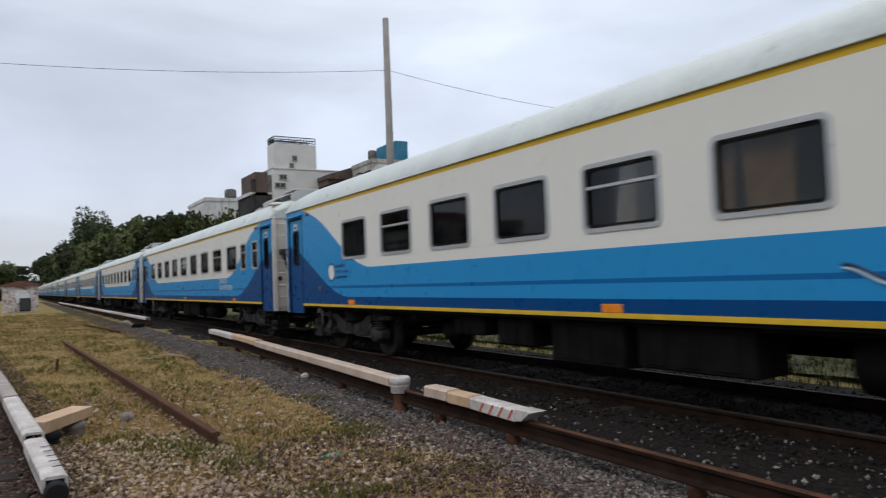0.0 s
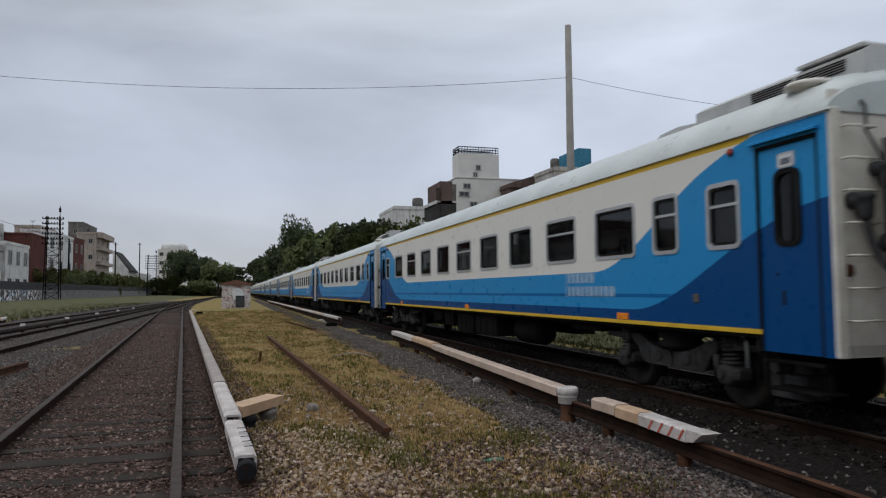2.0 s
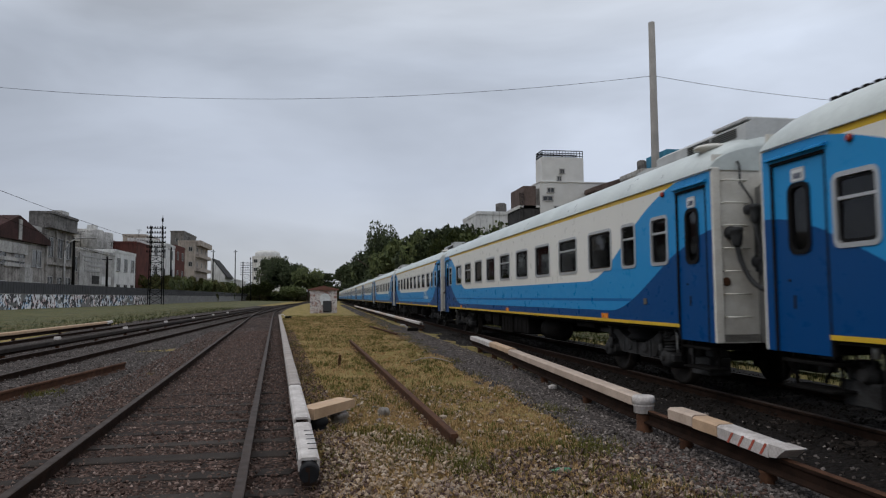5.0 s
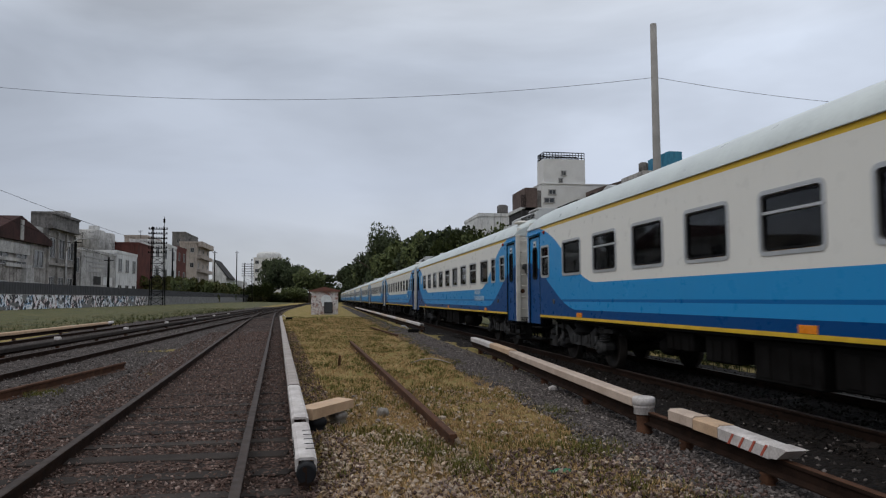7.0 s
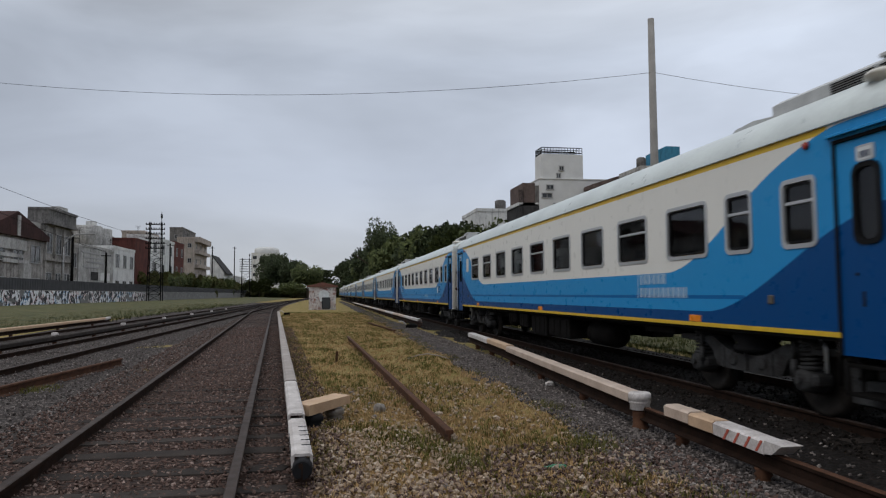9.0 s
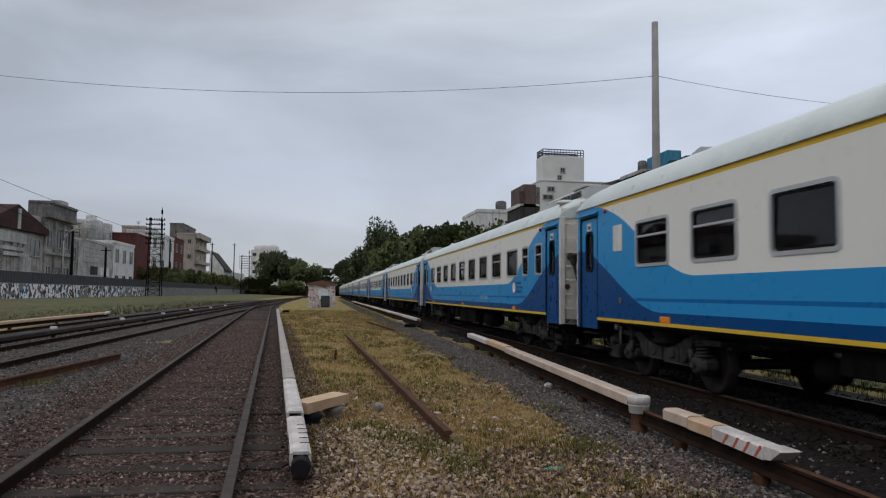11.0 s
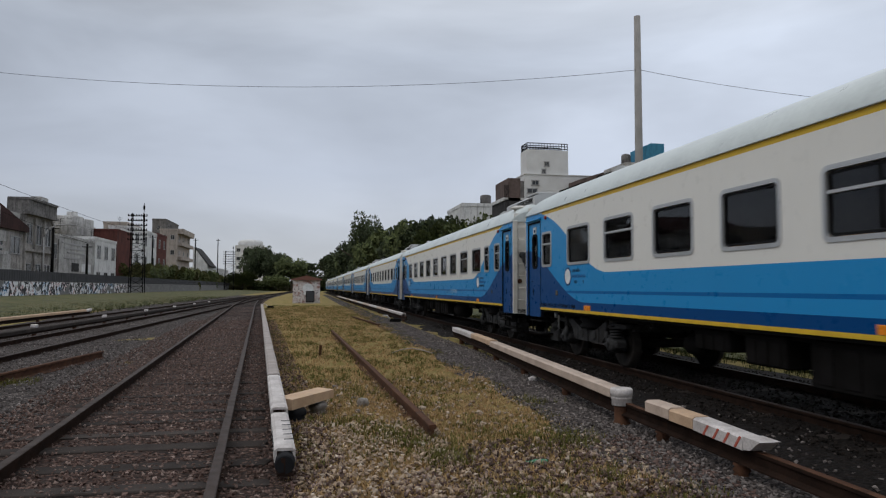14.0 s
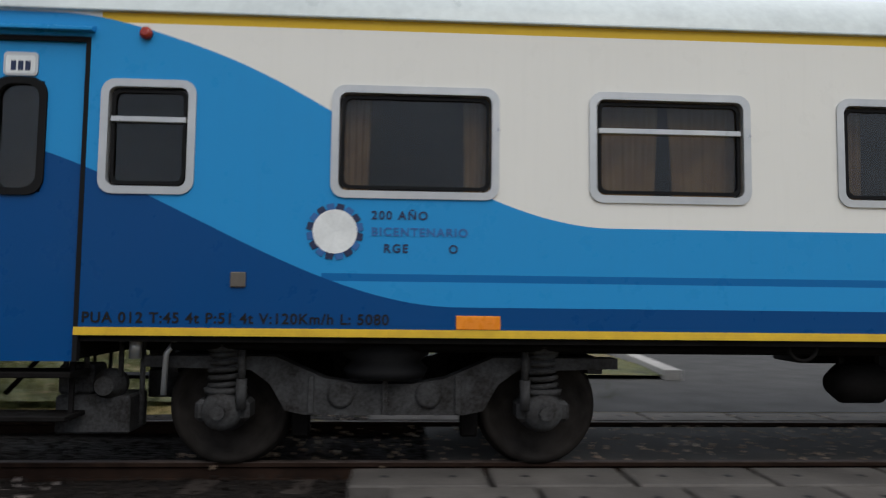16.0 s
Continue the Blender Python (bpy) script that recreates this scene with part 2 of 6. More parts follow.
def bx(bm, x0, x1, y0, y1, z0, z1, mat=0, bevel=0.0):
    vs = [bm.verts.new(p) for p in ((x0, y0, z0), (x1, y0, z0), (x1, y1, z0), (x0, y1, z0), (x0, y0, z1), (x1, y0, z1), (x1, y1, z1), (x0, y1, z1))]
    fs = [bm.faces.new([vs[i] for i in f]) for f in ((3, 2, 1, 0), (4, 5, 6, 7), (0, 1, 5, 4), (1, 2, 6, 5), (2, 3, 7, 6), (3, 0, 4, 7))]
    for f in fs:
        f.material_index = mat
    if bevel:
        es = {e for f in fs for e in f.edges}
        r = bmesh.ops.bevel(bm, geom=list(es), offset=bevel, segments=1, affect="EDGES")
        for f in r["faces"]:
            f.material_index = mat
    return bm


def tube(bm, a, b, r0, r1=None, n=10, caps=True, mat=0):
    """A straight round bar from a to b."""
    a, b = Vector(a), Vector(b)
    r1 = r0 if r1 is None else r1
    d = (b - a).normalized()
    u = d.orthogonal().normalized()
    w = d.cross(u)
    rings = []
    for c, r in ((a, r0), (b, r1)):
        rings.append([bm.verts.new(c + (u * math.cos(2 * math.pi * i / n) + w * math.sin(2 * math.pi * i / n)) * r) for i in range(n)])
    for i in range(n):
        f = bm.faces.new((rings[0][i], rings[0][(i + 1) % n], rings[1][(i + 1) % n], rings[1][i]))
        f.material_index, f.smooth = mat, n > 6
    if caps:
        bm.faces.new(rings[0][::-1]).material_index = mat
        bm.faces.new(rings[1]).material_index = mat
    return bm


def sweep(bm, pts, r, n=6, mat=0):
    """One round pipe along a line of points."""
    rings = []
    for i, p in enumerate(pts):
        d = (Vector(pts[min(len(pts) - 1, i + 1)]) - Vector(pts[max(0, i - 1)])).normalized()
        u = d.cross(Vector((0.31, 0.17, 0.93))).normalized()
        w = d.cross(u)
        rings.append([bm.verts.new(Vector(p) + (u * math.cos(2 * math.pi * k / n) + w * math.sin(2 * math.pi * k / n)) * r) for k in range(n)])
    for a, b in zip(rings, rings[1:]):
        for k in range(n):
            f = bm.faces.new((a[k], a[(k + 1) % n], b[(k + 1) % n], b[k]))
            f.smooth, f.material_index = True, mat
    bm.faces.new(rings[0][::-1])
    bm.faces.new(rings[-1])
    return bm


def plate(bm, us, vs, hole, axis, a, b):
    """A plate of thickness a..b over a grid of breaks, with the cells left out for which hole() is true; one connected mesh."""
    keep = {}
    def vert(i, j, k):
        key = (i, j, k)
        if key not in keep:
            u, v, h = us[i], vs[j], (a, b)[k]
            keep[key] = bm.verts.new((h, u, v) if axis == "X" else (u, h, v))
        return keep[key]
    solidc = {(i, j) for i in range(len(us) - 1) for j in range(len(vs) - 1) if not hole((us[i] + us[i + 1]) / 2, (vs[j] + vs[j + 1]) / 2)}
    fs = []
    for i, j in solidc:
        for k in (0, 1):
            fs.append(bm.faces.new((vert(i, j, k), vert(i + 1, j, k), vert(i + 1, j + 1, k), vert(i, j + 1, k))))
        for di, dj, p, q in ((-1, 0, (i, j), (i, j + 1)), (1, 0, (i + 1, j), (i + 1, j + 1)), (0, -1, (i, j), (i + 1, j)), (0, 1, (i, j + 1), (i + 1, j + 1))):
            if (i + di, j + dj) not in solidc:
                fs.append(bm.faces.new((vert(*p, 0), vert(*q, 0), vert(*q, 1), vert(*p, 1))))
    bmesh.ops.recalc_face_normals(bm, faces=fs)
    return bm


def lathe(bm, profile, centre, axis="Z", n=20, mat=0):
    """A turned body; the profile is (radius, along) pairs."""
    c = Vector(centre)
    rings = []
    for r, h in profile:
        ring = []
        for i in range(n):
            a = 2 * math.pi * i / n
            p = {"Z": (r * math.cos(a), r * math.sin(a), h), "X": (h, r * math.cos(a), r * math.sin(a)), "Y": (r * math.cos(a), h, r * math.sin(a))}[axis]
            ring.append(bm.verts.new(c + Vector(p)))
        rings.append(ring)
    for k in range(len(rings) - 1):
        for i in range(n):
            f = bm.faces.new((rings[k][i], rings[k][(i + 1) % n], rings[k + 1][(i + 1) % n], rings[k + 1][i]))
            f.smooth, f.material_index = True, mat
    bm.faces.new(rings[0]).material_index = mat
    bm.faces.new(rings[-1]).material_index = mat
    bmesh.ops.recalc_face_normals(bm, faces=bm.faces[:])
    return bm


def prism(bm, poly, axis, a, b, mat=0):
    """A closed polygon pushed along an axis from a to b."""
    def at(p, h):
        return {"X": (h, p[0], p[1]), "Y": (p[0], h, p[1]), "Z": (p[0], p[1], h)}[axis]
    v0, v1 = [bm.verts.new(at(p, a)) for p in poly], [bm.verts.new(at(p, b)) for p in poly]
    n = len(poly)
    fs = [bm.faces.new((v0[i], v0[(i + 1) % n], v1[(i + 1) % n], v1[i])) for i in range(n)]
    fs += [bm.faces.new(v0[::-1]), bm.faces.new(v1)]
    for f in fs:
        f.material_index = mat
    bmesh.ops.recalc_face_normals(bm, faces=fs)
    return bm


def rrect(cx, cz, w, h, r, n=5):
    pts = []
    for sx, sz, a0 in ((1, 1, 0), (-1, 1, 90), (-1, -1, 180), (1, -1, 270)):
        for i in range(n + 1):
            a = radians(a0 + 90 * i / n)
            pts.append((cx + sx * (w / 2 - r) + r * math.cos(a), cz + sz * (h / 2 - r) + r * math.sin(a)))
    return pts


def ring_x(bm, outer, inner, xa, xb, mat=0):
    """A flat ring between two outlines of the (y, z) plane, from xa to xb."""
    n = len(outer)
    o0, o1 = [bm.verts.new((xa, *p)) for p in outer], [bm.verts.new((xb, *p)) for p in outer]
    i0, i1 = [bm.verts.new((xa, *p)) for p in inner], [bm.verts.new((xb, *p)) for p in inner]
    fs = []
    for k in range(n):
        j = (k + 1) % n
        fs += [bm.faces.new((o0[k], o0[j], o1[j], o1[k])), bm.faces.new((i0[j], i0[k], i1[k], i1[j])),
               bm.faces.new((o0[j], o0[k], i0[k], i0[j])), bm.faces.new((o1[k], o1[j], i1[j], i1[k]))]
    for f in fs:
        f.material_index = mat
    bmesh.ops.recalc_face_normals(bm, faces=fs)
    return bm


def mesh_of(name, bm, mats):
    me = bpy.data.meshes.new(name)
    bm.to_mesh(me)
    bm.free()
    for m in mats if isinstance(mats, (list, tuple)) else [mats]:
        me.materials.append(m)
    return me


def part(name, bm, mats, parent, label=""):
    """Links a bmesh as one mesh object under a thing or a part."""
    ob = new(name, mesh_of(name, bm, mats) if isinstance(bm, bmesh.types.BMesh) else bm)
    ob.parent = parent
    if label:
        ob["label"] = label
    return ob


def thing(name, label, category, group="", at=None, kind=""):
    ob = new(name)
    ob.empty_display_size = 0.2
    if at is not None:
        ob.matrix_world = at
    return tagged(ob, label, category, group, kind)


def solid(name, bm, mats, label, category, group="", at=None, kind=""):
    ob = new(name, mesh_of(name, bm, mats))
    if at is not None:
        ob.matrix_world = at
    return tagged(ob, label, category, group, kind)


def text_mesh(name, body, size, mats, spacing=1.0, bold=0.0):
    cu = bpy.data.curves.new(name, "FONT")
    cu.body, cu.size, cu.space_character, cu.offset = body, size, spacing, bold
    cu.extrude = 0.001
    ob = bpy.data.objects.new(name, cu)
    scene.collection.objects.link(ob)
    me = bpy.data.meshes.new_from_object(ob.evaluated_get(bpy.context.evaluated_depsgraph_get()))
    bpy.data.objects.remove(ob)
    me.materials.clear()
    me.materials.append(mats)
    return me


# ---- the passenger coach; local y runs from the front end (-21.7) to the rear end (1.1) ----
HW = 1.45
SIDE_TOP, FLOOR_Z = 3.49, 1.19
WINS = [(-2.975 - 1.895 * (8 - k), 1.205, k in (1, 4, 7)) for k in range(9)]
NARROW = [(-20.7 + 0.30, 0.60), (-20.7 + 1.50, 0.60)]
TAIL_NARROW = (-0.78, 0.65)
WZ0, WZ1 = 2.175, 2.985


def side_bm(holes, sx):
    """One side wall as plates round its window openings."""
    bm = bm_new()
    xa, xb = sx * HW, sx * (HW - 0.06)
    y0, y1 = -20.7, 0.0
    cuts = [(p + 0.035, p + w - 0.035) for p, w in holes]
    us = sorted({-21.7, -21.54, y0, y1, 0.92, 1.1} | {q for c in cuts for q in c})
    vs = [0.98, FLOOR_Z, WZ0 + 0.035, WZ1 - 0.035, 3.30, SIDE_TOP]

    def hole(u, v):
        if -21.54 < u < y0 or 0 < u < 0.92:
            return v < 3.30
        if y0 < u < y1:
            return v < FLOOR_Z or (WZ0 + 0.035 < v < WZ1 - 0.035 and any(p < u < q for p, q in cuts))
        return False
    return plate(bm, us, vs, hole, "X", xa, xb)


def window_parts(coach, y, w, split, sx, tall=WZ1 - WZ0, r=0.10, curtain=False, cz=(WZ0 + WZ1) / 2):
    """An aluminium-framed window with rounded corners, its glass behind."""
    key = ("win", round(w, 3), split, sx)
    out, inn = rrect(0, 0, w + 0.02, tall + 0.02, r), rrect(0, 0, w - 0.09, tall - 0.09, r * 0.6)
    if key not in MESHES:
        bm = bm_new()
        ring_x(bm, out, inn, sx * (HW - 0.05), sx * (HW + 0.014))
        MESHES[key] = mesh_of("window_frame", bm, [M_ALU])
        bm = bm_new()
        prism(bm, rrect(0, 0, w - 0.11, tall - 0.11, r * 0.55), "X", sx * (HW - 0.036), sx * (HW - 0.030))
        MESHES[key, "p"] = mesh_of("pane", bm, [GLASS])
        bm = bm_new()
        ring_x(bm, rrect(0, 0, w - 0.125, tall - 0.125, r * 0.55), rrect(0, 0, w - 0.17, tall - 0.17, r * 0.5), sx * (HW - 0.03), sx * (HW - 0.01))
        MESHES[key, "g"] = mesh_of("gasket", bm, [M_RUBBER])
        bm = bm_new()
        bx(bm, *sorted((sx * (HW - 0.03), sx * (HW + 0.006))), -w / 2 + 0.06, w / 2 - 0.06, 0.105, 0.145, 0, 0.004)
        MESHES[key, "b"] = mesh_of("crossbar", bm, [M_ALU])
    win = part("window", MESHES[key], None, coach)
    win.location = (0, y + w / 2, cz)
    part("pane", MESHES[key, "p"], None, win).visible_shadow = False
    part("gasket", MESHES[key, "g"], None, win)
    if split:
        part("crossbar", MESHES[key, "b"], None, win)
    return win


def curtain_bm(w, h, seed):
    rng = random.Random(seed)
    bm = bm_new()
    n = 26
    rows = []
    for zi in range(2):
        row = []
        for i in range(n + 1):
            t = i / n
            row.append((0.022 * math.sin(t * 2 * math.pi * (w / 0.055)) + rng.uniform(-0.004, 0.004), (t - 0.5) * w * (1.0 if zi else 0.86), (zi - 0.5) * h))
        rows.append([bm.verts.new(p) for p in row] + [bm.verts.new((p[0] + 0.006, p[1], p[2])) for p in row])
    for base in (0, n + 1):
        for i in range(n):
            f = bm.faces.new((rows[0][base + i], rows[0][base + i + 1], rows[1][base + i + 1], rows[1][base + i]))
            f.smooth = True
    return bm


def roof_bm():
    """The rounded roof shell, its ends curving down to the end walls."""
    bm = bm_new()
    prof = [(-HW - 0.02, 3.49), (-HW - 0.005, 3.56), (-1.36, 3.72), (-1.18, 3.88), (-0.9, 4.02), (-0.5, 4.13), (0, 4.17)]
    prof = prof + [(-x, z) for x, z in prof[-2::-1]]
    st = [(-21.72, 0.62), (-21.64, 0.80), (-21.45, 0.92), (-21.2, 0.985), (-20.7, 1.0)] + [(-20.7 + i * 1.035, 1.0) for i in range(1, 20)] + [(0.0, 1.0), (0.5, 0.985), (0.85, 0.92), (1.04, 0.80), (1.12, 0.62)]
    rings = [[bm.verts.new((x, y, 3.49 + (z - 3.49) * k)) for x, z in prof] for y, k in st]
    for a, b in zip(rings, rings[1:]):
        for i in range(len(prof) - 1):
            f = bm.faces.new((a[i], a[i + 1], b[i + 1], b[i]))
            f.smooth = True
    for rg in (rings[0], rings[-1]):
        bm.faces.new(rg)
    bmesh.ops.recalc_face_normals(bm, faces=bm.faces[:])
    return bm


def end_bm(y, s):
    """The white end wall: two corner pillars, a lintel and the gangway frame."""
    bm = bm_new()
    ya, yb = sorted((y, y - s * 0.05))
    plate(bm, [-HW + 0.06, -0.55, 0.55, HW - 0.06], [0.98, 3.15, 3.72], lambda u, v: abs(u) < 0.55 and v < 3.15, "Y", ya, yb)
    return bm


def pillar_bm(y, s, sx):
    return bx(bm_new(), *sorted((sx * (HW - 0.13), sx * HW)), *sorted((y - s * 0.006, y + s * 0.05)), 0.98, 3.52, 0, 0.01)


def rungs(coach, y, s):
    for sx in (-1, 1):
        for k in range(7):
            bm = bm_new()
            z = 1.35 + k * 0.33
            pts = [(sx * 0.92, y, z), (sx * 0.92, y + s * 0.10, z), (sx * 1.28, y + s * 0.10, z), (sx * 1.28, y, z)]
            sweep(bm, pts, 0.013)
            part("ladder_rung", bm, [M_WHITE], coach)


def cable_parts(coach, y, s, sx):
    """Jumper plugs on the end wall and the thick cables that hang from them across the gap."""
    for px, z, r in ((1.14, 2.52, 0.085), (0.84, 2.86, 0.07), (0.72, 2.10, 0.085)):
        bm = bm_new()
        lathe(bm, [(r * 0.5, -0.16), (r * 0.8, -0.13), (r, -0.02), (r, 0.05), (r * 1.15, 0.06), (r * 1.15, 0.10), (r * 0.9, 0.12)], (sx * px, y + s * 0.13, z), "Z", 14)
        plug = part("jumper_plug", bm, [M_CABLE], coach, "dark grey jumper plug")
        bm = bm_new()
        lathe(bm, [(r * 1.1, s * 0.0), (r * 1.1, s * 0.06), (r * 0.7, s * 0.12)], (sx * (px + 0.03), y, z + 0.05), "Y", 14)
        part("socket", bm, [M_CABLE], plug)
    for px, z0, z1, r, gx in ((1.14, 2.40, 1.72, 0.036, 0.86), (0.84, 2.74, 1.95, 0.030, 0.70), (0.72, 1.98, 1.28, 0.038, 0.62)):
        bm = bm_new()
        pts = []
        for i in range(13):
            t = i / 12
            pts.append((sx * (px + (gx - px) * t), y + s * (0.13 + 0.48 * t ** 1.8), z1 + (z0 - z1) * (1 - t) ** 2.4))
        sweep(bm, pts, r, 8)
        part("jumper_cable", bm, [M_CABLE], coach, "thick dark cable hanging in the gap")
    bm = bm_new()
    sweep(bm, [(sx * 1.02, y + s * 0.02, 3.62), (sx * 1.02, y + s * 0.07, 3.55), (sx * 1.02, y + s * 0.07, 3.30), (sx * 0.84, y + s * 0.07, 3.05), (sx * 0.80, y + s * 0.07, 2.9), (sx * 0.80, y + s * 0.07, 2.0)], 0.016, 7)
    part("conduit", bm, [M_CABLE], coach)
    bm = bm_new()
    lathe(bm, [(0.065, s * 0.0), (0.065, s * 0.02), (0.05, s * 0.025)], (sx * 1.25, y, 1.86), "Y", 16)
    part("hose_socket", bm, [M_RUST], coach, "round rusty hose socket")


def gangway_parts(coach, y, s):
    gw = part("gangway", prism(bm_new(), fold_poly(0.0), "Y", *sorted((y + s * 0.005, y + s * 0.06))), [M_BELLOWS], coach, "grey rubber gangway bellows")
    for i in range(5):
        ya = y + s * (0.06 + i * 0.095)
        part("fold", prism(bm_new(), fold_poly(0.03 if i % 2 else 0.004), "Y", *sorted((ya, ya + s * 0.093))), [M_BELLOWS], gw)


def fold_poly(a):
    o, top = 0.74 + a, 3.24 + a
    return [(-o, 0.98), (-o, top), (o, top), (o, 0.98), (0.62, 0.98), (0.62, 3.12), (-0.62, 3.12), (-0.62, 0.98)]


def door_parts(coach, y0, y1, sx):
    """A flush folding door with a tall rounded window, hood above and its number plate."""
    bm = bm_new()
    xo, xi = sx * (HW - 0.025), sx * (HW - 0.065)
    yc, w = (y0 + y1) / 2, y1 - y0
    wy, wz, ww, wh = yc, 2.57, 0.34, 0.80
    lo, hi = sorted((xo, xi))
    plate(bm, [y0, wy - ww / 2, wy + ww / 2, y1], [0.98, wz - wh / 2, wz + wh / 2, 3.26], lambda u, v: abs(u - wy) < ww / 2 and abs(v - wz) < wh / 2, "X", lo, hi)
    door = part("door", bm, [LIVERY], coach, "blue painted end door, closed")
    bm = bm_new()
    ring_x(bm, rrect(wy, wz, ww + 0.05, wh + 0.05, 0.12), rrect(wy, wz, ww - 0.05, wh - 0.05, 0.10), sx * (HW - 0.06), sx * (HW - 0.005))
    part("door_window_frame", bm, [M_RUBBER], door)
    bm = bm_new()
    prism(bm, rrect(wy, wz, ww - 0.03, wh - 0.03, 0.1), "X", sx * (HW - 0.045), sx * (HW - 0.04))
    part("pane", bm, [GLASS], door).visible_shadow = False
    bm = bm_new()
    for ya, yb in ((y0 - 0.03, y0 + 0.002), (y1 - 0.002, y1 + 0.03)):
        bx(bm, *sorted((sx * (HW - 0.05), sx * (HW + 0.004))), ya, yb, 0.98, 3.29)
    bx(bm, *sorted((sx * (HW - 0.05), sx * (HW + 0.004))), y0 - 0.03, y1 + 0.03, 3.26, 3.295)
    part("door_seal", bm, [M_RUBBER], door)
    bm = bm_new()
    prism(bm, [(sx * HW, 3.33), (sx * (HW + 0.07), 3.325), (sx * (HW + 0.07), 3.345), (sx * HW, 3.375)], "Y", y0 - 0.06, y1 + 0.08)
    part("rain_hood", bm, [LIVERY], door)
    bm = bm_new()
    prism(bm, rrect(wy, 3.09, 0.24, 0.17, 0.03), "X", sx * (HW - 0.03), sx * (HW - 0.012))
    pl = part("number_plate", bm, [M_ALU], door)
    bm = bm_new()
    prism(bm, rrect(wy, 3.085, 0.205, 0.13, 0.02), "X", sx * (HW - 0.014), sx * (HW - 0.009))
    part("plate_face", bm, [M_LOGOW], door)
    bm = bm_new()
    for k in range(3):
        bx(bm, *sorted((sx * (HW - 0.010), sx * (HW - 0.006))), wy - 0.07 + k * 0.05, wy - 0.035 + k * 0.05, 3.04, 3.11)
    part("plate_marks", bm, [M_INK], door)
    bm = bm_new()
    bx(bm, *sorted((sx * (HW - 0.03), sx * (HW - 0.015))), y1 - 0.34, y1 - 0.30, 1.50, 1.66, 0, 0.006)
    part("door_handle", bm, [M_BLACKPAINT], door)
    bm = bm_new()
    lathe(bm, [(0.018, sx * (HW - 0.03)), (0.018, sx * (HW - 0.012))], (0, y1 - 0.24, 1.84), "X", 10)
    part("lock", bm, [M_BLACKPAINT], door)
    bm = bm_new()
    bx(bm, *sorted((sx * (HW - 0.35), sx * (HW - 0.03))), y0 + 0.02, y1 - 0.02, 0.86, 0.90, 0, 0.006)
    bx(bm, *sorted((sx * (HW - 0.35), sx * (HW - 0.02))), y0 + 0.04, y1 - 0.04, 0.56, 0.595, 0, 0.006)
    for yy in (y0 + 0.06, y1 - 0.09):
        bx(bm, *sorted((sx * (HW - 0.2), sx * (HW - 0.17))), yy, yy + 0.03, 0.58, 0.98)
    part("step", bm, [M_UNDER], door)


def wheelset_mesh():
    bm = bm_new()
    tube(bm, (-1.05, 0, 0), (1.05, 0, 0), 0.085, n=14)
    for sx in (-1, 1):
        prof = [(0.10, sx * 0.70), (0.40, sx * 0.775), (0.41, sx * 0.80), (0.485, sx * 0.80), (0.485, sx * 0.825), (0.4575, sx * 0.84), (0.45, sx * 0.93), (0.40, sx * 0.935), (0.36, sx * 0.90), (0.16, sx * 0.865), (0.14, sx * 0.93), (0.10, sx * 0.935)]
        lathe(bm, prof, (0, 0, 0), "X", 36)
    return mesh_of("wheelset", bm, [M_WHEEL])


def spring_bm(bm, c, r, h, turns, wire):
    n = turns * 10
    pts = [(c[0] + r * math.cos(2 * math.pi * i / 10), c[1] + r * math.sin(2 * math.pi * i / 10), c[2] + h * i / n) for i in range(n + 1)]
    sweep(bm, pts, wire)


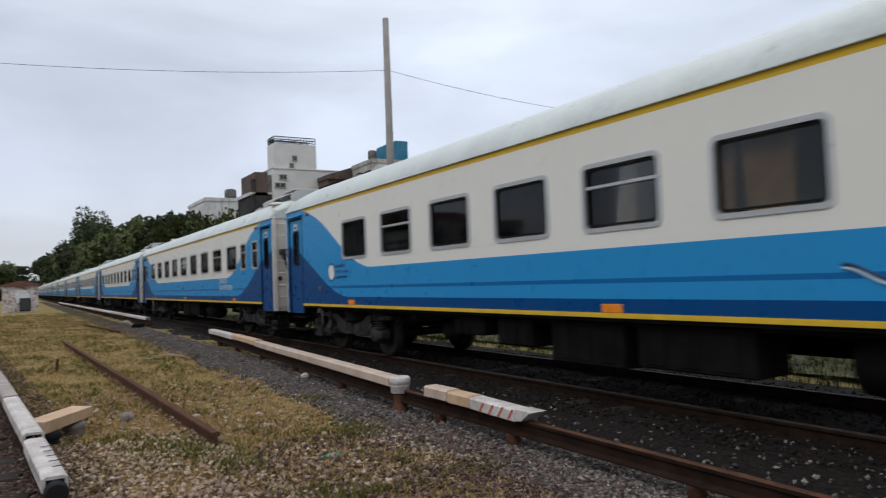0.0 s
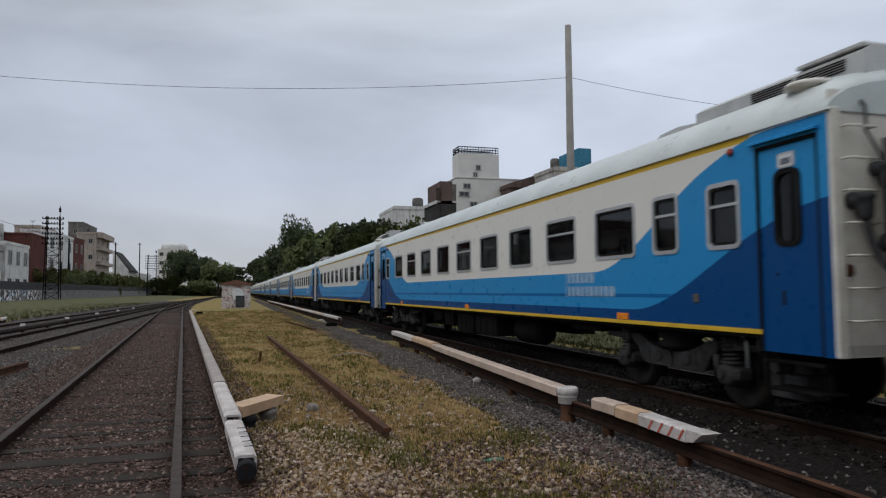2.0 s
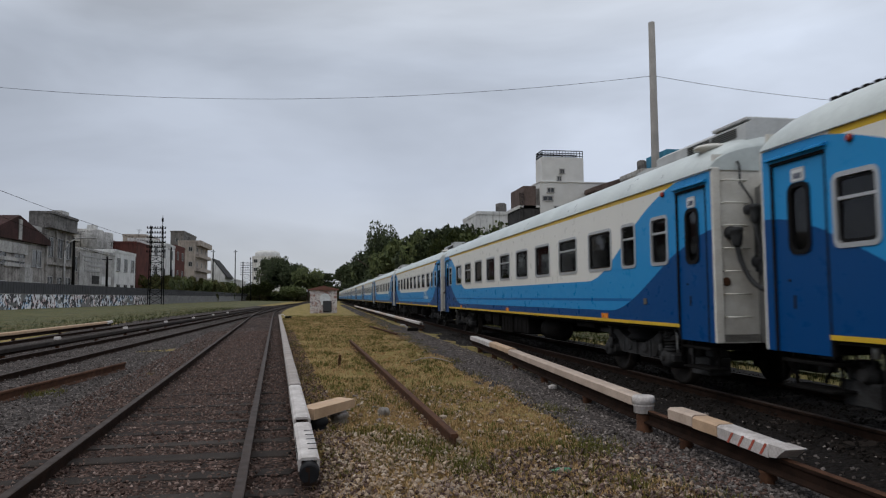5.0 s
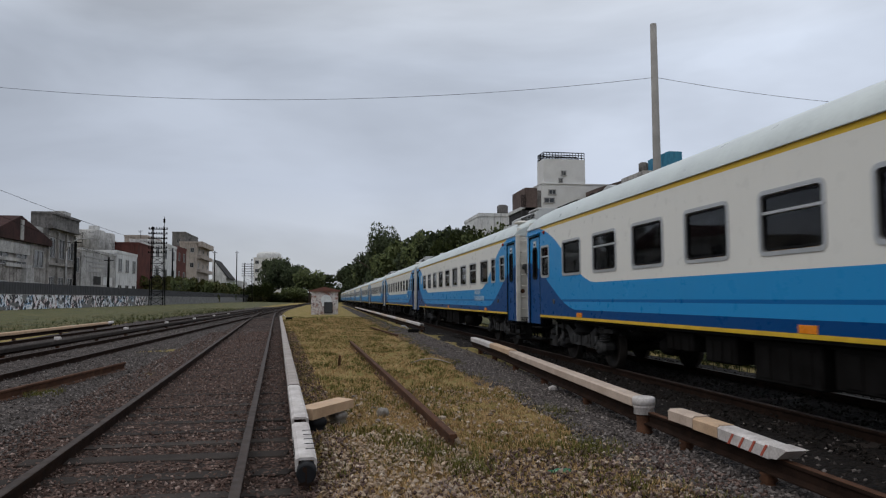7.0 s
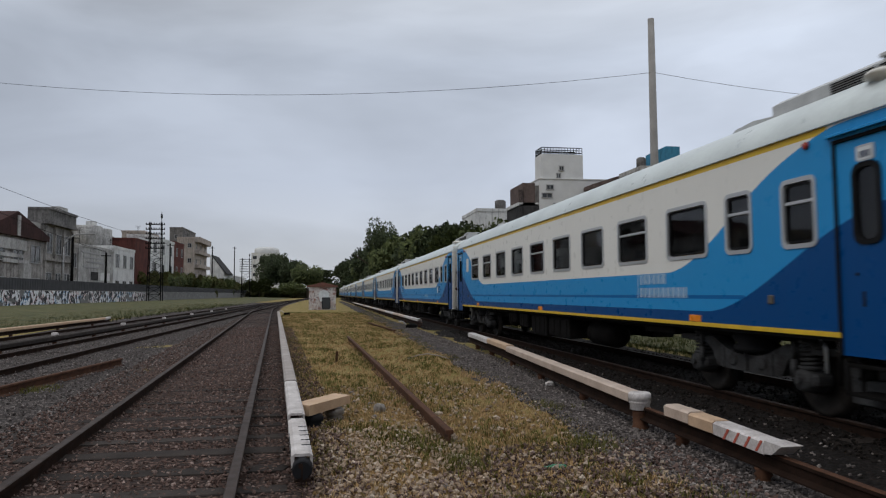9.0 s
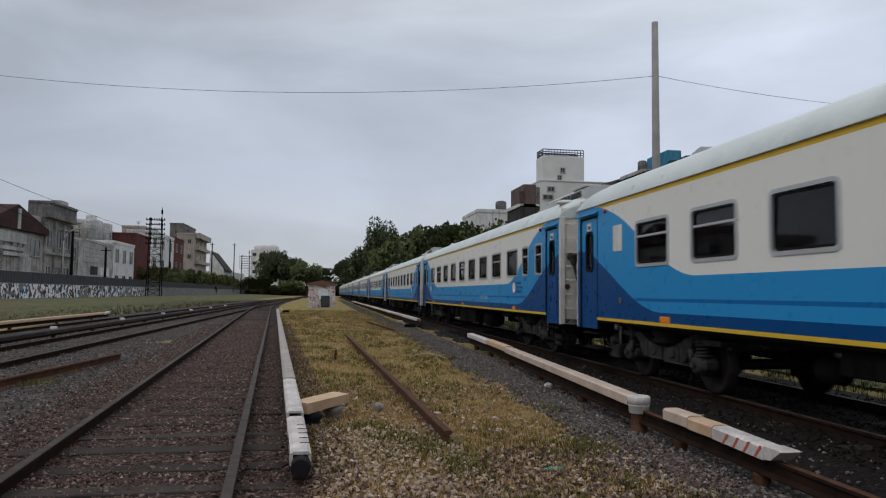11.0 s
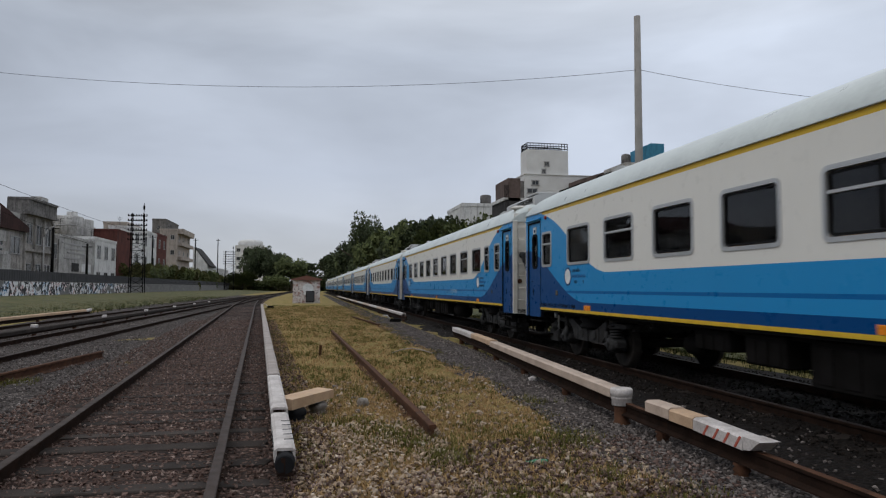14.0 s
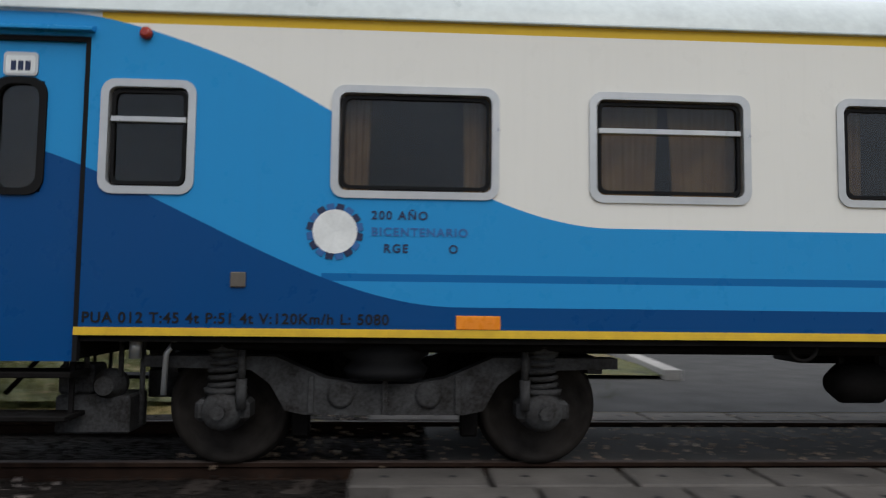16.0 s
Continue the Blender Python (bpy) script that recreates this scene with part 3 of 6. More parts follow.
def bogie_parts(coach, yc):
    """A two-axle bogie with a cast swan-neck frame, coil springs and dampers."""
    if "bogie" not in MESHES:
        bm = bm_new()
        for sx in (-1, 1):
            top = [(-1.78, 1.00), (-0.82, 1.00), (-0.66, 0.93), (-0.45, 0.84), (-0.2, 0.80), (0.2, 0.80), (0.45, 0.84), (0.66, 0.93), (0.82, 1.00), (1.78, 1.00)]
            low = [(1.78, 0.92), (1.0, 0.90), (0.86, 0.80), (0.74, 0.60), (0.60, 0.57), (-0.60, 0.57), (-0.74, 0.60), (-0.86, 0.80), (-1.0, 0.90), (-1.78, 0.92)]
            prism(bm, top + low, "X", sx * 0.98, sx * 1.16)
            for k in (-0.55, 0.0, 0.55):
                bx(bm, *sorted((sx * 1.155, sx * 1.185)), k - 0.02, k + 0.02, 0.58, 0.86, 0, 0.004)
            for k in (-0.33, 0.33):
                lathe(bm, [(0.10, sx * 1.15), (0.10, sx * 1.175), (0.075, sx * 1.18)], (0, k, 0.72), "X", 16)
        bx(bm, -1.0, 1.0, -0.28, 0.28, 0.66, 0.86, 0, 0.02)
        bx(bm, -0.95, 0.95, -1.72, -1.60, 0.86, 0.98)
        bx(bm, -0.95, 0.95, 1.60, 1.72, 0.86, 0.98)
        MESHES["bogie"] = mesh_of("bogie_frame", bm, [M_BOGIE])
        bm = bm_new()
        spring_bm(bm, (0, 0, 0.70), 0.115, 0.28, 5, 0.022)
        lathe(bm, [(0.15, 0.66), (0.16, 0.70), (0.10, 0.71)], (0, 0, 0), "Z", 14)
        lathe(bm, [(0.13, 0.97), (0.15, 0.985), (0.15, 1.03)], (0, 0, 0), "Z", 14)
        MESHES["spring"] = mesh_of("coil_spring", bm, [M_BOGIE])
        bm = bm_new()
        bx(bm, -0.13, 0.12, -0.20, 0.20, 0.52, 0.68, 0, 0.03)
        lathe(bm, [(0.17, -0.15), (0.18, -0.05), (0.15, 0.10), (0.13, 0.17), (0.07, 0.19)], (0, 0, 0.6), "X", 18)
        lathe(bm, [(0.05, 0.18), (0.05, 0.23)], (0, 0, 0.6), "X", 8)
        MESHES["axlebox"] = mesh_of("axle_box", bm, [M_BOGIE])
        bm = bm_new()
        tube(bm, (0, 0, 0.62), (0, 0, 0.84), 0.04, n=10)
        tube(bm, (0, 0, 0.84), (0, 0, 1.05), 0.028, n=10)
        MESHES["damper"] = mesh_of("damper", bm, [M_BOGIE])
        bm = bm_new()
        lathe(bm, [(0.30, 0.80), (0.33, 0.86), (0.27, 0.92), (0.34, 0.98), (0.30, 1.06)], (0, 0, 0), "Z", 18)
        MESHES["airspring"] = mesh_of("air_spring", bm, [M_RUBBER])
        bm = bm_new()
        bx(bm, -0.05, 0.05, -0.07, 0.07, 0.36, 0.80, 0, 0.015)
        MESHES["shoe"] = mesh_of("brake_block", bm, [M_UNDER])
        MESHES["wheelset"] = wheelset_mesh()
    bg = part("bogie", MESHES["bogie"], None, coach, "grey grimy cast steel bogie frame")
    bg.location = (0, yc, 0)
    sets = []
    for ya in (-1.2, 1.2):
        ws = part("wheelset", MESHES["wheelset"], None, bg, "dark steel wheels on one axle")
        ws.location = (0, ya, 0.6075)
        sets.append(ws)
        for sx in (-1, 1):
            ab = part("axle_box", MESHES["axlebox"], None, bg)
            ab.location, ab.rotation_euler = (sx * 1.07, ya, 0), (0, 0, 0 if sx > 0 else math.pi)
            part("coil_spring", MESHES["spring"], None, bg).location = (sx * 1.08, ya, 0.06)
            part("damper", MESHES["damper"], None, bg).location = (sx * 1.22, ya * 0.86 + (0.02 if ya > 0 else -0.02), 0)
            part("brake_block", MESHES["shoe"], None, bg).location = (sx * 0.87, ya * 0.55, 0)
    for sx in (-1, 1):
        part("air_spring", MESHES["airspring"], None, bg).location = (sx * 0.98, 0, 0.04)
    return sets


def under_boxes(coach):
    """The boxes, tanks and pipes that hang under the floor."""
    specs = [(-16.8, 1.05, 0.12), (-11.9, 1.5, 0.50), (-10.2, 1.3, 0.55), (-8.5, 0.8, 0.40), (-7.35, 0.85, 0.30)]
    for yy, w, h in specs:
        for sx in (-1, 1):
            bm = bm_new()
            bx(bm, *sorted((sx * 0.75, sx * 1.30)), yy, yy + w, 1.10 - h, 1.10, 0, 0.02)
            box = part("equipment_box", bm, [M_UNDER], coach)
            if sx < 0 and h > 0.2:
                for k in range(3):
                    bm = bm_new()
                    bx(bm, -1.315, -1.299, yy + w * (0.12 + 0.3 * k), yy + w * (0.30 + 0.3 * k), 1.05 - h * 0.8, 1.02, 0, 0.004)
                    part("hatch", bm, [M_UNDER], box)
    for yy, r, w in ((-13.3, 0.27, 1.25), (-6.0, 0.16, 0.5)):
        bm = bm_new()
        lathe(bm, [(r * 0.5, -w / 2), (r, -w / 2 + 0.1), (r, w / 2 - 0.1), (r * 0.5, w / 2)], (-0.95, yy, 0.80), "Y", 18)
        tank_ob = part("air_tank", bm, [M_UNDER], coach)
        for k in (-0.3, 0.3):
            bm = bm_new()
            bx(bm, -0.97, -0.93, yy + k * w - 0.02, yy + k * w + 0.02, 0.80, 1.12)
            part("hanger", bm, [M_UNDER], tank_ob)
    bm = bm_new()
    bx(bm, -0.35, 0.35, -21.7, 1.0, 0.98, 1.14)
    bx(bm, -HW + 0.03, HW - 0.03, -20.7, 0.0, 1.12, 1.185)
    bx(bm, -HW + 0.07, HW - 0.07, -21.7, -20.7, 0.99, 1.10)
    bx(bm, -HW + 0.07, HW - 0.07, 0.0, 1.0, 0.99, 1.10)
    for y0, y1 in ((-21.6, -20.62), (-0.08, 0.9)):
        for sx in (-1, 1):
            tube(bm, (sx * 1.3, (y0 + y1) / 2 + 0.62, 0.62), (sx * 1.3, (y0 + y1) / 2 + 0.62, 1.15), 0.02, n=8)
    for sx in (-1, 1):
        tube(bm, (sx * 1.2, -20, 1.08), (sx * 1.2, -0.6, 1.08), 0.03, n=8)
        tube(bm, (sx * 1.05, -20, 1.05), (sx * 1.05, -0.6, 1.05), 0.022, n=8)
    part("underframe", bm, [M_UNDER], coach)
    for yb in (0.0, -20.7):
        s = 1 if yb == 0 else -1
        for sx in (-1, 1):
            bm = bm_new()
            bx(bm, *sorted((sx * 0.75, sx * 1.12)), *sorted((yb - s * 0.28, yb + s * 0.26)), 0.42, 0.70, 0, 0.015)
            bx(bm, *sorted((sx * 0.8, sx * 1.05)), *sorted((yb + s * 0.02, yb + s * 0.28)), 0.70, 0.92, 0, 0.02)
            lathe(bm, [(0.11, sx * 1.0), (0.12, sx * 1.10), (0.07, sx * 1.16), (0.07, sx * 1.20)], (0, yb - s * 0.12, 0.78), "X", 16)
            for k, h in ((0.2, 0.85), (0.05, 0.9), (-0.2, 0.82), (-0.36, 0.5)):
                tube(bm, (sx * 1.1, yb + s * k, h), (sx * 1.1, yb + s * k, 1.16), 0.02, n=8)
            part("brake_valve", bm, [M_BOGIE], coach, "grey brake valve and box")
            bm = bm_new()
            tube(bm, (sx * 1.18, yb - s * 0.33, 0.98), (sx * 1.18, yb - s * 0.33, 1.14), 0.045, n=12)
            part("drain_cup", bm, [M_ALU], coach)
            bm = bm_new()
            sweep(bm, [(sx * 1.2, yb - s * 0.55, 0.72), (sx * 1.2, yb - s * 0.56, 1.02), (sx * 1.2, yb - s * 0.63, 1.12)], 0.022, 8)
            part("drain_pipe", bm, [M_ALU], coach)
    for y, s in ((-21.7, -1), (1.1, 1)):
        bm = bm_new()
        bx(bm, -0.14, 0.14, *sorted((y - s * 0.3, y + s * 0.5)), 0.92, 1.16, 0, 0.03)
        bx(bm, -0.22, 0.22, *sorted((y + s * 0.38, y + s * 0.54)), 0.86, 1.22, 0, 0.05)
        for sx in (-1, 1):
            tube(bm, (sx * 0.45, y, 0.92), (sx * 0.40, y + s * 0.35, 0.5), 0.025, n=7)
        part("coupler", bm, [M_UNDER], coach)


MESHES = {}
COACHES, WHEELSETS = [], []


def roof_units(coach):
    """The grey air conditioner at the front end with louvres, and the small roof fittings."""
    bm = bm_new()
    y0, y1 = -21.55, -18.7
    prism(bm, [(-0.74, 4.0), (-0.74, 4.24), (-0.60, 4.32), (0.60, 4.32), (0.74, 4.24), (0.74, 4.0)], "Y", y0, y1)
    prism(bm, [(y1, 4.0), (y1, 4.12), (y1 + 0.5, 4.17), (y1 + 0.95, 4.14), (y1 + 1.25, 4.0)], "X", -0.7, 0.7)
    bx(bm, -0.70, 0.70, y0 + 0.05, y0 + 1.0, 4.31, 4.36, 0, 0.01)
    ac = part("air_conditioner", bm, [M_ACBOX], coach, "grey metal roof air conditioner with louvres")
    for sx in (-1, 1):
        for k in range(5):
            for j in range(2):
                bm = bm_new()
                prism(bm, [(sx * 0.737, 4.085 + k * 0.03), (sx * 0.752, 4.08 + k * 0.03), (sx * 0.752, 4.094 + k * 0.03), (sx * 0.737, 4.098 + k * 0.03)], "Y", -21.3 + j * 0.76, -20.6 + j * 0.76)
                part("louvre", bm, [M_UNDER], ac)
    for y in (-20.55,):
        bm = bm_new()
        lathe(bm, [(0.16, 3.84), (0.16, 3.90), (0.27, 3.92), (0.24, 3.97), (0.10, 4.0)], (-1.05, y - 0.55, 0), "Z", 18)
        part("roof_vent", bm, [M_WHITE], coach)
    bm = bm_new()
    for k in range(9):
        bx(bm, -0.66, -0.54, 0.72 - k * 0.175, 0.82 - k * 0.175, 4.10, 4.155, 0, 0.008)
    bx(bm, -0.64, -0.56, -0.72, 0.84, 4.09, 4.115)
    part("roof_walkway", bm, [M_UNDER], coach)
    bm = bm_new()
    sweep(bm, [(-0.42, -0.95, 4.12), (-0.42, -1.0, 4.22), (-0.42, -1.12, 4.25), (-0.42, -1.4, 4.20), (-0.42, -1.44, 4.12)], 0.014, 6)
    part("roof_bracket", bm, [M_UNDER], coach)
    bm = bm_new()
    bx(bm, -0.50, -0.30, -1.86, -1.56, 4.10, 4.22, 0, 0.03)
    part("roof_box", bm, [M_UNDER], coach)
    bm = bm_new()
    prism(bm, [(-2.72, 4.10), (-2.70, 4.19), (-2.42, 4.25), (-2.16, 4.19), (-2.05, 4.12)], "X", -0.55, 0.25)
    part("roof_hatch", bm, [M_ACBOX], coach)


def coach_build(kind):
    """kind: which decals and windows this coach carries."""
    c = thing("passenger_coach", kind["label"], "railway coach", "coaches of the train")
    for sx in (-1, 1):
        wins = [(y, w, s) for y, w, s in WINS]
        if kind.get("shift"):
            wins = [(-3.62 - 1.84 * (8 - k), 1.2, s) for k, (y, w, s) in enumerate(WINS)]
        small = list(NARROW) + ([TAIL_NARROW] if kind["tail"] else [])
        if kind.get("patch"):
            wins = wins[:-1] + [(WINS[-1][0], 1.205, True)]
        holes = [(y, w) for y, w, _ in wins] + small
        part("side_wall", side_bm(holes, sx), [LIVERY], c, "white and blue painted coach side with wave borders")
        for y, w, s in wins:
            window_parts(c, y, w, s, sx)
        for y, w in small:
            window_parts(c, y, w, True, sx)
        for y0, y1 in ((-21.54, -20.70), (0.0, 0.92)):
            door_parts(c, y0, y1, sx)
        bm = bm_new()
        bx(bm, *sorted((sx * (HW - 0.01), sx * (HW + 0.006))), -20.7, 0.0, 1.165, 1.222)
        part("yellow_stripe", bm, [M_YELLOW], c, "yellow painted sill stripe")
        bm = bm_new()
        bx(bm, *sorted((sx * (HW - 0.01), sx * (HW + 0.035))), -21.75, 1.05, 3.485, 3.505, 0, 0.004)
        part("gutter", bm, [M_ROOF], c)
        for y in (-3.0, -10.35, -17.9):
            bm = bm_new()
            bx(bm, *sorted((sx * HW, sx * (HW + 0.012))), y, y + 0.32, 1.225, 1.325, 0, 0.004)
            part("reflector", bm, [M_ORANGE], c, "orange plastic reflector")
        for y in (-0.42, -20.28):
            bm = bm_new()
            lathe(bm, [(0.045, sx * HW), (0.045, sx * (HW + 0.03)), (0.025, sx * (HW + 0.05))], (0, y, 3.33), "X", 14)
            part("marker_lamp", bm, [M_RED], c, "small red lamp")
        for y in (-1.18, -19.6):
            bm = bm_new()
            bx(bm, *sorted((sx * HW, sx * (HW + 0.02))), y, y + 0.11, 1.51, 1.62, 0, 0.008)
            part("socket_box", bm, [M_SOCKET], c)
        for y in (-17.9, -3.0):
            bm = bm_new()
            sweep(bm, [(sx * 1.36, y - 2.3 + 0.11 * math.cos(math.pi * k / 12), 1.12 - 0.11 * math.sin(math.pi * k / 12)) for k in range(13)], 0.016)
            part("lifting_ring", bm, [M_UNDER], c)
    part("roof", roof_bm(), [M_ROOF], c, "pale grey rounded steel roof")
    for y, s in ((-21.7, -1), (1.1, 1)):
        part("end_wall", end_bm(y, s), [M_WHITE], c, "white painted coach end with rungs")
        for sx in (-1, 1):
            part("corner_pillar", pillar_bm(y, s, sx), [M_WHITE], c)
        gangway_parts(c, y, s)
        cable_parts(c, y, s, -1)
        rungs(c, y, s)
    bm = bm_new()
    bx(bm, -HW + 0.06, HW - 0.06, -21.6, 0.9, 1.19, 1.25)
    bx(bm, 0.20, 0.24, -21.6, 0.9, 1.25, 3.45)
    for y, w, s in WINS:
        bx(bm, -HW + 0.25, 0.20, y - 0.35, y - 0.32, 1.25, 3.45)
    bx(bm, -HW + 0.07, HW - 0.07, -21.6, 0.9, 3.40, 3.44)
    # added screens in the vestibules, blocking light from the far door windows
    bx(bm, -0.92, -0.88, 0.02, 0.88, 1.25, 3.4)
    bx(bm, -0.92, -0.88, -21.5, -20.72, 1.25, 3.4)
    part("interior", bm, [M_PANEL], c, "brown panelled compartments and added screens behind the door windows")
    if "curtain" not in MESHES:
        MESHES["curtain"] = mesh_of("curtain", curtain_bm(0.22, 0.80, 3), [M_CURTAIN])
        MESHES["curtain_wide"] = mesh_of("curtain", curtain_bm(0.55, 0.80, 5), [M_CURTAIN])
    rng = random.Random(kind["seed"])
    for i, (y, w, s) in enumerate(WINS):
        if kind.get("patch") and i == 8:
            continue
        wide = s or rng.random() < 0.35
        for yy, wd in (((y + 0.30, 1), (y + 0.92, 1)) if wide else ((y + 0.14, 0), (y + w - 0.16, 0))):
            part("curtain", MESHES["curtain_wide" if wd else "curtain"], None, c, "tan pleated curtain").location = (-HW + 0.13, yy, 2.56)
    under_boxes(c)
    roof_units(c)
    sets = []
    for yb in (-2.17, -18.55):
        sets += bogie_parts(c, yb)
    return c, sets


def on_side(me, name, parent, y, z, label=""):
    """A decal that reads from outside on the near side; y is its rear edge."""
    ob = part(name, me, None, parent, label)
    ob.matrix_local = Matrix.Translation((-HW - 0.004, y, z)) @ Matrix(((0, 0, -1, 0), (-1, 0, 0, 0), (0, 1, 0, 0), (0, 0, 0, 1)))
    return ob


def rosette(parent, y, z):
    bm = bm_new()
    for k in range(16):
        a, b = 2 * math.pi * k / 16, 2 * math.pi * (k + 0.5) / 16
        for r0, r1, m in ((0.155, 0.205, k % 2),):
            p = [(r0 * math.cos(a), r0 * math.sin(a)), (r1 * math.cos(a + 0.06), r1 * math.sin(a + 0.06)), (r1 * math.cos(b + 0.12), r1 * math.sin(b + 0.12)), (r0 * math.cos(b + 0.196), r0 * math.sin(b + 0.196))]
            prism(bm, p, "Z", 0, 0.002, m)
    on_side(mesh_of("rosette", bm, [M_INKMID, M_INK]), "rosette", parent, y, z, "ring of blue petals decal")
    bm = bm_new()
    lathe(bm, [(0.16, 0.0), (0.16, 0.003)], (0, 0, 0), "Z", 28)
    on_side(mesh_of("rosette_centre", bm, [M_LOGOW]), "rosette_centre", parent, y, z, "white round decal")


def lines(parent, rows):
    for y, z, body, size, mat, space in rows:
        on_side(text_mesh("lettering", body, size, mat, space, 0.002), "lettering", parent, y, z)


def bars(parent, y, z, widths, h, mat):
    bm = bm_new()
    x = 0
    for w in widths:
        bx(bm, x, x + w, 0, h, 0, 0.002)
        x += w + h * 0.22
    on_side(mesh_of("lettering", bm, [mat]), "lettering", parent, y, z)


def badge_tail(c, worn_text):
    """The bicentenary badge near the rear end."""
    rosette(c, -1.80, 1.92)
    if worn_text:
        rows = [(-2.06, 2.015, "200 AÑO", 0.085, M_INK, 1.25), (-2.06, 1.895, "BICENTENARIO", 0.085, M_INKMID, 1.22), (-2.15, 1.775, "RGE", 0.085, M_INK, 1.25), (-2.62, 1.775, "O", 0.085, M_INK, 1.2)]
    else:
        rows = [(-2.06, 2.015, "200 AÑOS", 0.085, M_INK, 1.25), (-2.06, 1.895, "BICENTENARIO", 0.085, M_INKMID, 1.22), (-2.06, 1.775, "ARGENTINO", 0.085, M_INK, 1.25)]
    lines(c, rows)


def badge_head(c):
    rosette(c, -17.75, 1.86)
    lines(c, [(-18.02, 1.96, "200 AÑOS", 0.085, M_INK, 1.25), (-18.02, 1.84, "BICENTENARIO", 0.085, M_INKMID, 1.22), (-18.02, 1.72, "ARGENTINO", 0.085, M_INK, 1.25)])


def name_head(c):
    """The faded operator mark near the front end, as plain blocks."""
    for z, count in ((1.80, 6), (1.575, 10)):
        bars(c, -15.93, z, [0.062, 0.028] * count, 0.165, M_INKPALE)
    bm = bm_new()
    bx(bm, 0, 0.02, 0, 0.42, 0, 0.002)
    on_side(mesh_of("decal_line", bm, [M_INKPALE]), "decal_line", c, -15.84, 1.555)


def sill_text(c):
    """The small load lettering over the sill, parts of it worn away."""
    lines(c, [(-0.05, 1.255, "PUA 012 T:45 4t P:51 4t V:120Km/h L: 5080", 0.105, M_BLACKPAINT, 1.12)])


KINDS = {
    "plain": dict(label="white and blue passenger coach with wave livery, curtained windows", tail=True, seed=1),
    "first": dict(label="white and blue passenger coach with round white badge at its rear", tail=False, seed=2, shift=True),
    "named": dict(label="white and blue passenger coach with a faded white operator mark", tail=True, seed=3),
    "patch": dict(label="white and blue passenger coach with blanked window near rear door", tail=False, seed=4, patch=True),
    "badge": dict(label="white and blue passenger coach with bicentenary badges at both ends", tail=True, seed=5),
}
PITCH, TRACK_X = 24.02, 6.92
TRAIN_Y = [(0.0, 112.1), (1.0, 105.78), (2.0, 99.2), (3.5, 89.1), (4.0, 85.65), (7.0, 65.45), (8.5, 54.88), (11.5, 33.88), (13.5, 19.55), (14.5, 12.25), (15.0, 8.7), (15.5, 5.2), (16.0, 1.93)]


def build_train():
    order = ["first", "named", "plain", "patch", "badge", "badge", "plain", "named", "plain", "badge", "plain", "named", "plain", "plain"]
    built = {}
    for i, k in enumerate(order):
        if k not in built:
            c, sets = coach_build(KINDS[k])
            if k in ("first", "badge"):
                badge_tail(c, k == "badge")
            if k == "badge":
                bm = bm_new()
                bx(bm, 0.16, 0.195, -1.93, -1.71, 3.09, 3.16, 0, 0.01)
                part("cabin_lamp", bm, [M_TUBE], c, "lit white cabin lamp")
                badge_head(c)
                sill_text(c)
            if k in ("named", "patch"):
                name_head(c)
            if k == "patch":
                bm = bm_new()
                bx(bm, -HW - 0.006, -HW, -1.20, -0.80, 2.50, 3.0, 0, 0.002)
                part("blanking_plate", bm, [M_WHITE], c)
            if k == "first":
                for j, mat in enumerate((M_INK, M_INKPALE)):
                    bm = bm_new()
                    sweep(bm, [(0.5 * i / 12, 0.07 * math.cos(i * 0.33) - j * 0.035, 0.0) for i in range(13)], 0.016, 6)
                    on_side(mesh_of("swoosh", bm, [mat]), "swoosh", c, -12.85, 1.62)
            if k == "badge":
                lines(c, [(-13.3, 1.50, "Argentina", 0.24, M_INKPALE, 1.2)])
            built[k] = c
        else:
            c = copy_thing(built[k], Matrix())
        c.location = (TRACK_X, TRAIN_Y[0][1] + PITCH * (i - 4), 0)
        COACHES.append(c)
        WHEELSETS.append([w for b in c.children if b.name.startswith("bogie") for w in b.children if w.name.startswith("wheelset")])


build_train()


# ---- the ground and the tracks ----
def ground_mat():
    """Trodden railway land: dry grass, green patches, bare earth and grit."""
    m = Mat("dry_grass_and_earth", 0.95)
    v = m.coords()
    big = m.noise(v, 0.22, 5, 0.6)
    mid = m.noise(v, 1.1, 6, 0.65)
    fine = m.noise(v, 22.0, 4, 0.7)
    grass = m.ramp(m.math("ADD", m.math("MULTIPLY", mid, 0.6), m.math("MULTIPLY", fine, 0.4)), [(0.30, (0.072, 0.066, 0.018)), (0.44, (0.170, 0.142, 0.046)), (0.56, (0.270, 0.200, 0.080)), (0.68, (0.42, 0.29, 0.155))])
    earth = m.ramp(fine, [(0.3, (0.13, 0.085, 0.052)), (0.7, (0.32, 0.215, 0.135))])
    c = m.mix(m.range(m.math("ADD", m.math("MULTIPLY", big, 0.5), m.math("MULTIPLY", mid, 0.5)), 0.48, 0.70, 0.0, 0.55), grass, earth)
    m.color(c)
    m.bump(m.math("ADD", fine, m.math("MULTIPLY", mid, 1.5)), 0.03, 0.8)
    m.b.inputs["Specular IOR Level"].default_value = 0.1
    return m.m


